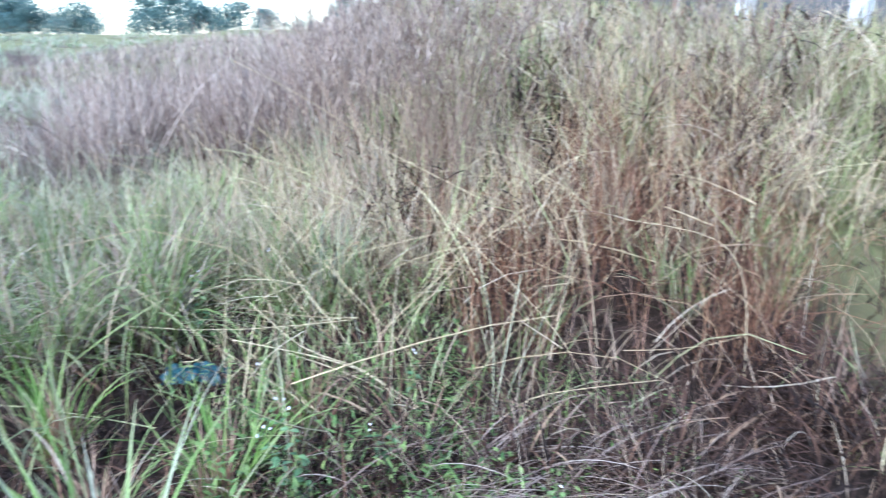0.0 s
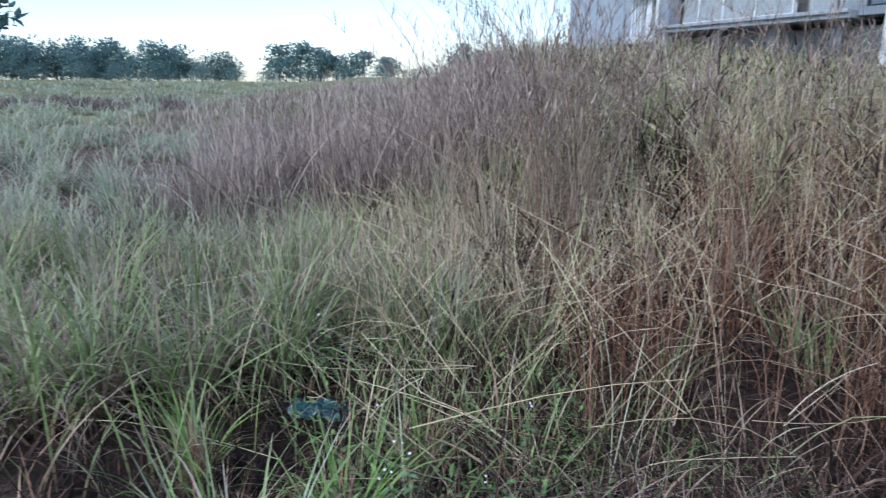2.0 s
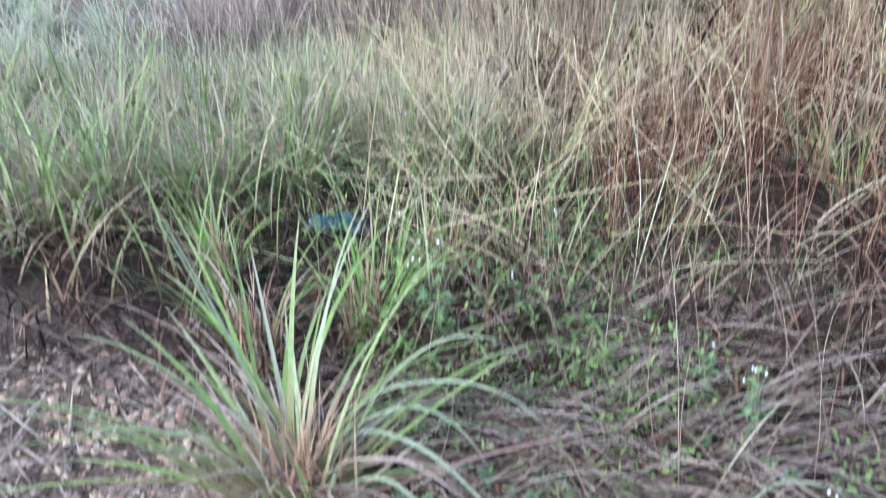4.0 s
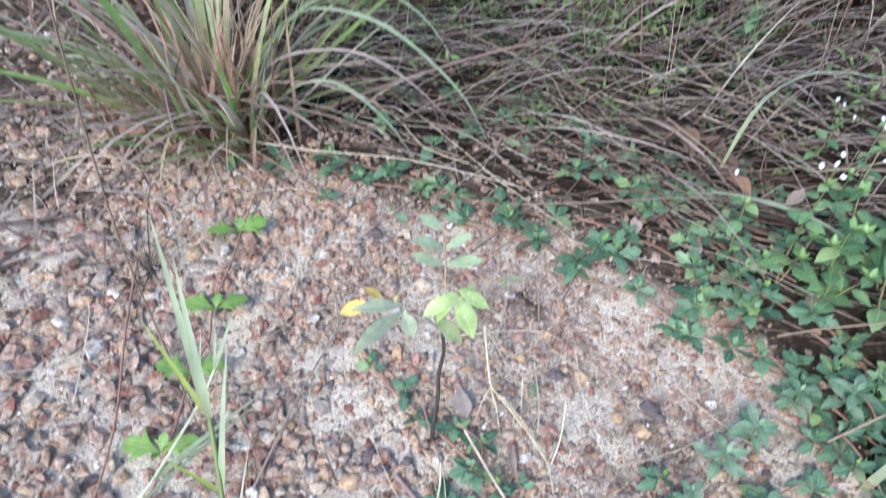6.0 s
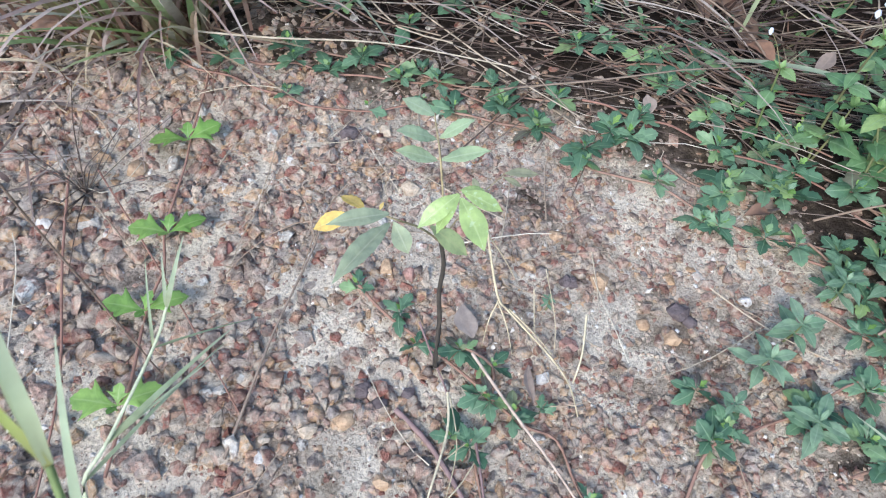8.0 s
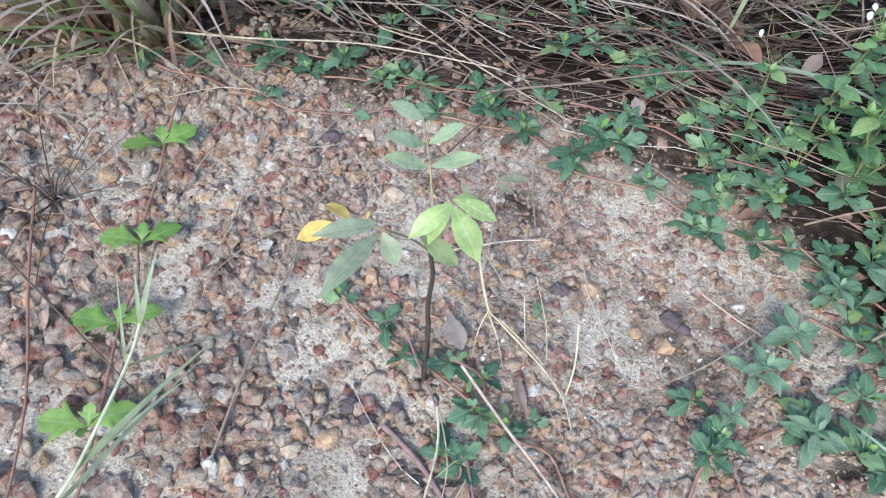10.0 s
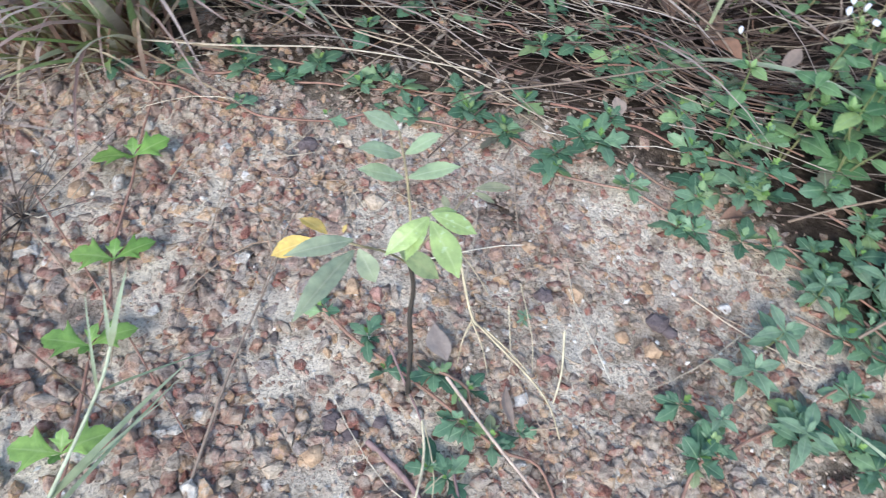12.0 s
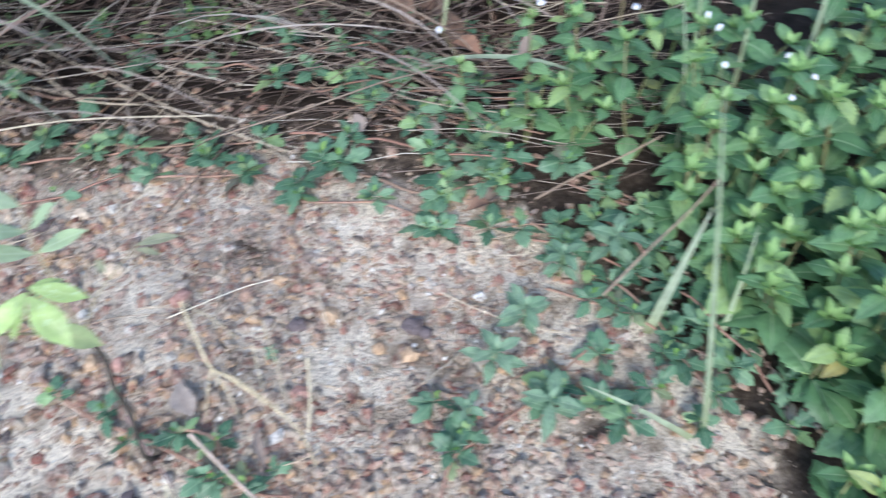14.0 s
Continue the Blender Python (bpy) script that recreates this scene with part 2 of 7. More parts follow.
mat_bleach_one = stem_material("bleached_stalk", [(0.0, (0.62, 0.513, 0.328)), (1.0, (0.78, 0.684, 0.468))], True)
mat_red_culm = stem_material("reddish_culm", [(0.0, (0.07, 0.0285, 0.0172)), (0.4, (0.18, 0.0808, 0.0468)), (0.75, (0.32, 0.171, 0.101)), (1.0, (0.58, 0.408, 0.257))])
mat_straw = stem_material("straw", [(0.0, (0.30, 0.19, 0.13)), (0.3, (0.56, 0.45, 0.32)), (0.5, (0.38, 0.26, 0.18)), (0.75, (0.68, 0.58, 0.43)), (1.0, (0.82, 0.75, 0.60))])
mat_mat = stem_material("straw_mat", [(0.0, (0.05, 0.034, 0.027)), (0.4, (0.13, 0.092, 0.073)), (0.7, (0.25, 0.19, 0.155)), (0.9, (0.48, 0.41, 0.34)), (1.0, (0.70, 0.64, 0.55))])
mat_straw_one = stem_material("single_straw", [(0.0, (0.07, 0.046, 0.035)), (0.4, (0.15, 0.105, 0.08)), (0.72, (0.29, 0.22, 0.165)), (0.92, (0.50, 0.41, 0.30)), (1.0, (0.70, 0.62, 0.48))], True)
mat_dead = leaf_material("dead_leaf", [(0.0, (0.17, 0.11, 0.08)), (0.5, (0.27, 0.15, 0.10)), (1.0, (0.25, 0.19, 0.155))], (0.16, 0.1, 0.07), 0.1, 0.8)
mat_creeper = leaf_material("creeper_leaf", [(0.0, (0.07, 0.155, 0.09)), (0.45, (0.14, 0.265, 0.155)), (0.8, (0.22, 0.36, 0.215)), (0.93, (0.28, 0.42, 0.17)), (1.0, (0.16, 0.13, 0.12))], (0.34, 0.48, 0.30), rough=0.38)
mat_weed = leaf_material("weed_leaf", [(0.0, (0.08, 0.18, 0.08)), (0.5, (0.14, 0.27, 0.125)), (0.85, (0.21, 0.36, 0.165)), (0.985, (0.34, 0.46, 0.18)), (1.0, (0.42, 0.36, 0.14))], (0.34, 0.47, 0.28), rough=0.42)
mat_runner = stem_material("red_runner", [(0.0, (0.30, 0.15, 0.11)), (0.5, (0.36, 0.22, 0.16)), (1.0, (0.26, 0.17, 0.12))], True)
mat_bark_one = stem_material("brown_stem", [(0.0, (0.24, 0.17, 0.13)), (1.0, (0.36, 0.27, 0.20))], True)
mat_weed_stem = stem_material("weed_stem", [(0.0, (0.16, 0.22, 0.08)), (1.0, (0.24, 0.2, 0.11))], True)

# ---- the lie of the land ----


def smooth(a):
    a = np.clip(a, 0, 1)
    return a * a * (3 - 2 * a)


def stand_edge(y):
    """Where the dry stand begins, going from the green hollow towards the bank."""
    return 0.35 - 0.10 * y - 0.02 * np.clip(y, -5, 20) ** 2


def gravel_edge(x):
    return np.interp(x, [-1.6, -0.6, -0.13, 0.28, 0.6, 0.75], [1.7, 0.78, 0.58, 0.44, 0.22, 0.0])


def wave(x, y, f):
    return np.sin(x * f * 1.3 + 1.7 * np.sin(y * f * 0.7)) * np.cos(y * f + 1.3 * np.sin(x * f * 0.9))


def land(x, y):
    x, y = np.asarray(x, float), np.asarray(y, float)
    near = np.exp(-(x * x + y * y) / 30.0)
    z = (-0.0124 - 0.0616 * np.clip(x, -3, 3) + 0.0235 * np.clip(y, -3, 4)) * near
    z = z + 0.008 * wave(x, y, 6) + 0.003 * wave(x + 3, y, 23) + 0.05 * wave(x, y, 0.9) * (1 - near)
    bank = 1.3 * smooth((x - stand_edge(np.clip(y, -5, 7.0))) / 3.4) * smooth((y - 1.6) / 4.2) + 0.72 * smooth((x - stand_edge(y)) / 7.5) * smooth((y - 5) / 9.0)
    rise = 0.028 * np.clip(y - 6, 0, 90)
    hollow = 0.10 * np.exp(-(((x - 0.86) / 0.24) ** 2) - ((y - 0.60) / 0.20) ** 2)
    return z + bank + rise - hollow


def height(x, y):
    return float(land(x, y))


def mesh_object(name, verts, quads, mat, attrs=(), flat=False):
    """One mesh object out of arrays; faces may have three or four corners."""
    me = bpy.data.meshes.new(name)
    v, q = np.asarray(verts, np.float32), np.asarray(quads, np.int32)
    me.vertices.add(len(v))
    me.vertices.foreach_set("co", v.ravel())
    me.loops.add(q.size)
    me.loops.foreach_set("vertex_index", q.ravel())
    me.polygons.add(len(q))
    me.polygons.foreach_set("loop_start", np.arange(0, q.size, q.shape[1], dtype=np.int32))
    me.polygons.foreach_set("use_smooth", np.logical_not(np.broadcast_to(flat, len(q))))
    me.update(calc_edges=True)
    for key, values in attrs:
        a = me.attributes.new(key, "FLOAT", "POINT")
        a.data.foreach_set("value", np.asarray(values, np.float32).ravel())
    me.materials.append(mat)
    return new(name, me)


def child(ob, parent, m=None):
    ob.parent = parent
    if m is not None:
        ob.matrix_basis = m
    return ob


def thing(name, at, label, category, group="", turn=0.0):
    e = new(name)
    e.empty_display_size = 0.05
    e.matrix_basis = Matrix.Translation(at) @ pose(0, 0, 0, 0, 0, turn)
    return tagged(e, label, category, group)


# One ground sheet, fine near the path and coarse towards the horizon.
def build_ground():
    n = 280
    u = np.linspace(-1, 1, n)
    gx, gy = 0.5 * np.sinh(u * 8.1), 0.3 + 0.5 * np.sinh(u * 8.1)
    x, y = np.meshgrid(gx, gy)
    z = land(x, y)
    lit = np.maximum(smooth((y - gravel_edge(x) + 0.24) / 0.42), smooth((x - 0.62) / 0.16)) + 0.7 * smooth((-0.32 - x) / 0.35) * smooth((y - 0.22) / 0.35)
    round_patch = smooth((np.hypot((x + 0.3) / 1.35, (y - 0.3) / 1.25) + 0.12 * wave(x, y, 2.5) - 0.85) / 0.35)
    lit = np.maximum(lit, round_patch)
    far = np.maximum(smooth((np.hypot(x, y) - 14) / 12), 0.75 * np.maximum(smooth((-0.8 - y + 0.2 * wave(x, y, 1.5)) / 0.8), np.maximum(smooth((x - 1.8 - 0.35 * np.clip(y, 0, 20) + 0.2 * wave(x, y, 1.5)) / 0.7), smooth((-1.9 - 0.6 * np.clip(y, 0, 20) - x) / 0.8))))
    # Where the soil is dark and plant shade is painted into it.
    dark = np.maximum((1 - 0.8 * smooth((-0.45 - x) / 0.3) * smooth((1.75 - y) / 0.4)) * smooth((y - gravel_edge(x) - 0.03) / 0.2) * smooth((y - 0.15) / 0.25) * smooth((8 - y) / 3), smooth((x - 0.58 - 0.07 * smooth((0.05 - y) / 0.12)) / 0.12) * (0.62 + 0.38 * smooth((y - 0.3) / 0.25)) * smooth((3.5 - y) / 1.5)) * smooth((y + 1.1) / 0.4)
    idx = np.arange(n * n).reshape(n, n)
    quads = np.stack([idx[:-1, :-1], idx[:-1, 1:], idx[1:, 1:], idx[1:, :-1]], -1).reshape(-1, 4)
    ob = mesh_object("ground", np.stack([x, y, z], -1).reshape(-1, 3), quads, mat_ground, (("litter", lit), ("shaded_humus", dark), ("meadow", far)))
    return tagged(ob, "stony pale brown soil passing into litter and open meadow", "ground", kind="structure")


ground = build_ground()

# ---- blades and stems in bulk ----
rng = np.random.default_rng(7)


def blades(roots, azimuth, lean, bend, length, width, segs=4, twist=0.4, taper=0.8, fold=False):
    """Arching tapered strips. Angles in radians; lean is from upright at the root, bend what is added by the tip."""
    n = len(roots)
    s = np.linspace(0, 1, segs + 1)
    mid = (s[:-1] + s[1:]) / 2
    th = lean[:, None] + bend[:, None] * mid[None] ** 1.4
    step = (length / segs)[:, None]
    out = np.concatenate([np.zeros((n, 1)), np.cumsum(np.sin(th) * step, 1)], 1)
    up = np.concatenate([np.zeros((n, 1)), np.cumsum(np.cos(th) * step, 1)], 1)
    ca, sa = np.cos(azimuth)[:, None], np.sin(azimuth)[:, None]
    c = np.stack([out * ca, out * sa, up], -1) + roots[:, None]
    tw = (azimuth + math.pi / 2 + rng.normal(0, twist, n))[:, None] + rng.normal(0, twist, n)[:, None] * s[None]
    prof = (np.clip(1 - s, 0, 1) ** taper * 0.94 + 0.06) * np.clip(0.55 + 3 * s, 0, 1)
    half = (width[:, None] * prof[None] / 2)[..., None]
    side = np.stack([np.cos(tw), np.sin(tw), 0.25 * np.sin(3 * tw)], -1) * half
    base = np.arange(n)[:, None] * 0
    if fold:
        rows = np.stack([c - side, c - np.array([0, 0, 0.35]) * half, c + side], 2)
        k = 3
    else:
        rows = np.stack([c - side, c + side], 2)
        k = 2
    v = rows.reshape(-1, 3)
    i = (np.arange(n) * (segs + 1) * k)[:, None] + (np.arange(segs) * k)[None]
    q = [np.stack([i + j, i + j + 1, i + k + j + 1, i + k + j], -1) for j in range(k - 1)]
    al = np.repeat(np.broadcast_to(s, (n, segs + 1)).reshape(-1), k)
    return v, np.concatenate([a.reshape(-1, 4) for a in q]), al


def tubes(paths, radius, sides=4, tip=0.5):
    """Thin stems along paths (n, points, 3)."""
    p = np.asarray(paths, float)
    n, k, _ = p.shape
    d = np.gradient(p, axis=1)
    d /= np.linalg.norm(d, axis=-1, keepdims=True) + 1e-9
    ref = np.where(np.abs(d[..., 2:]) > 0.9, [[[1.0, 0, 0]]], [[[0, 0, 1.0]]])
    a = np.cross(d, ref)
    a /= np.linalg.norm(a, axis=-1, keepdims=True) + 1e-9
    b = np.cross(d, a)
    ang = np.arange(sides) * 2 * math.pi / sides
    r = (np.asarray(radius, float).reshape(-1, 1) * np.linspace(1, tip, k)[None])[..., None, None]
    ring = p[:, :, None] + r * (np.cos(ang)[:, None] * a[:, :, None] + np.sin(ang)[:, None] * b[:, :, None])
    v = ring.reshape(-1, 3)
    i = (np.arange(n) * k * sides)[:, None, None] + (np.arange(k - 1) * sides)[None, :, None]
    j = np.arange(sides)[None, None]
    j2 = (j + 1) % sides
    q = np.stack([i + j, i + j2, i + sides + j2, i + sides + j], -1).reshape(-1, 4)
    return v, q


def merged(parts):
    """Joins (vertices, faces, attribute) triples."""
    vs, qs, als, off = [], [], [], 0
    for v, q, al in parts:
        vs.append(v), qs.append(q + off), als.append(al)
        off += len(v)
    return np.concatenate(vs), np.concatenate(qs), np.concatenate(als)


def rooted(x, y, sink=0.01):
    return np.stack([x, y, land(x, y) - sink], -1)


def fan(n, near, far, left, right, eye=(0.05, -0.6)):
    """Places spread evenly over bearing and over the logarithm of distance, so that clumps thin out with distance."""
    a, d = np.radians(rng.uniform(left, right, n)), np.exp(rng.uniform(math.log(near), math.log(far), n))
    return eye[0] + d * np.sin(a), eye[1] + d * np.cos(a), d


def clumped(x, y, size, each):
    """Moves places into clumps of a size that grows with distance."""
    k = max(1, len(x) // each)
    pick = rng.integers(0, k, len(x))
    cx, cy = x[pick], y[pick]
    d = np.hypot(cx, cy + 0.6)
    spread = size * (0.6 + 0.25 * d)
    return cx + rng.normal(0, 1, len(x)) * spread, cy + rng.normal(0, 1, len(x)) * spread, pick


def standing(x, y):
    """How likely something stands at a place of the bank: low in its dark hollows."""
    return 0.12 + 0.88 * smooth((wave(x + 1, y * 0.8, 2.1) + 0.55) / 0.4)


def dry_stand():
    n = 11500
    x, y, d = fan(n, 2.15, 16, -36, 50)
    x, y, c = clumped(x, y, 0.055, 22)
    keep = (rng.random(n) < smooth((x - stand_edge(y) - 0.25 * wave(x, y, 2.1) + 0.15) / (0.3 + 0.9 * smooth((7 - y) / 3)))) & (rng.random(n) < standing(x, y)) & (y > 1.55 - 0.55 * smooth((x - 0.9) / 0.8))
    x, y, c = x[keep], y[keep], c[keep]
    n, d = len(x), np.hypot(x, y + 0.6)
    size = rng.uniform(0.4, 1.15, 40000)[c]
    flop, way = np.abs(rng.normal(0, 0.75, 40000))[c].clip(0, 1.25), rng.uniform(0, 6.283, 40000)[c]
    green = smooth((x - 0.9) / 1.6) * smooth((y - 3.2) / 2.5) * smooth((13 - y) / 4)
    tall = size * rng.uniform(0.45, 1.0, n) * (0.95 - 0.45 * green) * (0.7 + 0.3 * smooth((y - 1.6) / 1.4))
    w = rng.uniform(0.005, 0.0155, n) * np.clip(d / 3.6, 1, 2.0)
    own, turn = np.abs(rng.normal(0.1, 0.5, n)), rng.uniform(0, 6.283, n)
    lx, ly = flop * np.cos(way) + own * np.cos(turn), flop * np.sin(way) + own * np.sin(turn)
    az, lean = np.arctan2(ly, lx), np.hypot(lx, ly)
    some = rng.random(n) > np.maximum(0.82 * green, 0.62 * smooth((3.4 - y) / 1.2))
    bleached = rng.random(n) < (0.18 + 0.85 * smooth((y - 3.0) / 1.6)) * (0.3 + 1.3 * smooth(0.5 + wave(x, y, 1.2)))
    curl = rng.uniform(-0.1, 2.2, n)
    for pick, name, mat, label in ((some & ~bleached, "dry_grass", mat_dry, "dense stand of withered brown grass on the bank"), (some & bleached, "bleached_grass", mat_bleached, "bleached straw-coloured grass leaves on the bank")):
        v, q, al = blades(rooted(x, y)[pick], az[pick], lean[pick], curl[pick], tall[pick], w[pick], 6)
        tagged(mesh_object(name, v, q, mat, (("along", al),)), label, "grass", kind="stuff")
    # thinner cover further off
    fx, fy, fd = fan(9000, 9, 45, -34, 12)
    ok = fx > stand_edge(fy) + 0.4 * wave(fx, fy, 0.8)
    fx, fy, fd = fx[ok], fy[ok], fd[ok]
    m = len(fx)
    v, q, al = blades(rooted(fx, fy), rng.uniform(0, 6.283, m), np.abs(rng.normal(0.2, 0.35, m)), rng.uniform(-0.1, 1.5, m), rng.uniform(0.35, 0.9, m), rng.uniform(0.012, 0.03, m) * np.clip(fd / 14, 1, 3), 4)
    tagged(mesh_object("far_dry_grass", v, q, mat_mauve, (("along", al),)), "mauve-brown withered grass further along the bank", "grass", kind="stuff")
    # tall mauve thicket where the bank meets the hollow, in leaning sheaves
    m, sheaves = 5600, 170
    sy = rng.uniform(6.2, 9.4, sheaves)
    sx = rng.uniform(-3.3, 1.0, sheaves)
    sy = np.where(np.abs(sx + 1.25) < 0.3, np.maximum(sy, 7.6), sy)
    k = rng.integers(0, sheaves, m)
    gx, gy = sx[k] + rng.normal(0, 0.12, m), sy[k] + rng.normal(0, 0.12, m)
    up = (rng.uniform(0.75, 1.45, sheaves) + 0.6 * smooth((sx + 3.2) / 1.6))[k] * rng.uniform(0.45, 1.05, m)
    tip, way = np.abs(rng.normal(0, 0.25, sheaves))[k], rng.uniform(0, 6.283, sheaves)[k]
    own, turn = np.abs(rng.normal(0.05, 0.25, m)), rng.uniform(0, 6.283, m)
    lx, ly = tip * np.cos(way) + own * np.cos(turn), tip * np.sin(way) + own * np.sin(turn)
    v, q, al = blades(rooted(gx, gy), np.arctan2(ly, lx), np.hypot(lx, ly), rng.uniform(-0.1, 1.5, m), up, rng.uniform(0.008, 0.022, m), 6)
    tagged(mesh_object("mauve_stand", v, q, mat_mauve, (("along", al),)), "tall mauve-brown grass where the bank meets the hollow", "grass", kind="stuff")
    # a low dark thicket across the hollow
    m = 2600
    gx, gy = rng.uniform(-20.5, -11.5, m), rng.uniform(29.0, 33.0, m)
    k = rng.integers(0, 160, m)
    gx, gy = gx[k] + rng.normal(0, 0.35, m), gy[k] + rng.normal(0, 0.35, m)
    v, q, al = blades(rooted(gx, gy), rng.uniform(0, 6.283, m), np.abs(rng.normal(0.2, 0.4, m)), rng.uniform(-0.1, 1.5, m), rng.uniform(0.4, 0.85, 160)[k] * rng.uniform(0.5, 1.1, m), rng.uniform(0.03, 0.07, m), 4)
    tagged(mesh_object("low_thicket", v, q, mat_thicket, (("along", al),)), "low dark mauve thicket across the hollow", "grass", kind="stuff")
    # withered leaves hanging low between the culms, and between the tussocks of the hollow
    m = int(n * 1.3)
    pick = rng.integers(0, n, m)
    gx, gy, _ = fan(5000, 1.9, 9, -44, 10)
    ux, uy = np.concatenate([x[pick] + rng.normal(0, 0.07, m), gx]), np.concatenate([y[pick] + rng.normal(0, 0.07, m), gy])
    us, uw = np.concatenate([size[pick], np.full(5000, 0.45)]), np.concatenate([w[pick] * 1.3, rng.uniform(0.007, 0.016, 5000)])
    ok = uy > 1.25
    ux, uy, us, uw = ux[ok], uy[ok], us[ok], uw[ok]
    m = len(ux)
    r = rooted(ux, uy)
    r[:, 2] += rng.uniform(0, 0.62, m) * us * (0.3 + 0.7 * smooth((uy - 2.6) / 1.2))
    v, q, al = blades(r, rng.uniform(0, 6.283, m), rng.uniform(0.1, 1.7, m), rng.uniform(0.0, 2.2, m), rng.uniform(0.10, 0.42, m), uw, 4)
    tagged(mesh_object("withered_undergrowth", v, q, mat_shaded_withered, (("along", al),)), "reddish brown withered leaves low in the stand, darkened for shade", "grass", kind="stuff")


def bank_cover():
    """Knee-high withered grass that hides the soil of the bank."""
    n = 9000
    x, y, d = fan(n, 3.2, 13, -24, 46)
    x, y, c = clumped(x, y, 0.05, 26)
    ok = (x > stand_edge(y) + 0.1 + 0.2 * wave(x, y, 1.7)) & (rng.random(n) < smooth((y - 2.7) / 1.6) * standing(x, y))
    x, y, c, n = x[ok], y[ok], c[ok], int(ok.sum())
    d = np.hypot(x, y + 0.6)
    way, flop = rng.uniform(0, 6.283, 30000)[c], np.abs(rng.normal(0.3, 0.45, 30000))[c].clip(0, 1.2)
    own, turn = np.abs(rng.normal(0.1, 0.4, n)), rng.uniform(0, 6.283, n)
    lx, ly = flop * np.cos(way) + own * np.cos(turn), flop * np.sin(way) + own * np.sin(turn)
    v_args = (rooted(x, y), np.arctan2(ly, lx), np.hypot(lx, ly), rng.uniform(-0.1, 1.9, n), rng.uniform(0.35, 0.8, 30000)[c] * rng.uniform(0.5, 1.1, n), rng.uniform(0.006, 0.017, n) * np.clip(d / 3.8, 1, 2.1))
    kind = (rng.random(30000)[c] * 0.6 + 0.4 * rng.random(n) + 0.2 * wave(x, y, 1.2) + 0.45 * (smooth((y - 3.6) / 2.6) - 0.6) + 0.3 * smooth((x - 0.8) / 1.2) * smooth((y - 4.2) / 1.5)).clip(0, 1)
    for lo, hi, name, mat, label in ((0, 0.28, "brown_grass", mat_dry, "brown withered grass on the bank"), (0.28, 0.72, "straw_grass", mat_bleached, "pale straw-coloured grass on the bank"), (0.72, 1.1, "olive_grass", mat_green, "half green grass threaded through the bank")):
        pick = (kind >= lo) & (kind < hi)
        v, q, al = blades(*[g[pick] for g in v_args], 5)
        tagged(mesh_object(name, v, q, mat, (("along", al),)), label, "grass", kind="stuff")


def fanned_tufts():
    """Tufts on the bank whose leaves fan out from one root."""
    for count, each, name, mat, label in ((130, 40, "straw_tufts", mat_bleached, "pale dry grass tufts fanning out on the bank"), (40, 36, "green_tufts", mat_green, "grey-green grass tufts between the dry grass")):
        x, y, d = fan(count * 4, 3.1, 9, -18, 44)
        ok = (x > stand_edge(y) - 0.1) & (y > (3.2 if mat == mat_bleached else 2.4))
        x, y = x[ok][:count], y[ok][:count]
        k = np.repeat(np.arange(len(x)), each)
        n = len(k)
        d = np.hypot(x, y + 0.6)[k]
        r = rooted(x[k] + rng.normal(0, 0.03, n), y[k] + rng.normal(0, 0.03, n))
        v, q, al = blades(r, rng.uniform(0, 6.283, n), np.abs(rng.normal(0, 0.55, n)), rng.uniform(-0.1, 1.3, n), rng.uniform(0.45, 0.85, len(x))[k] * rng.uniform(0.5, 1.1, n), rng.uniform(0.006, 0.0135, n) * np.clip(d / 3.8, 1, 2.2), 6)
        tagged(mesh_object(name, v, q, mat, (("along", al),)), label, "grass", kind="stuff")


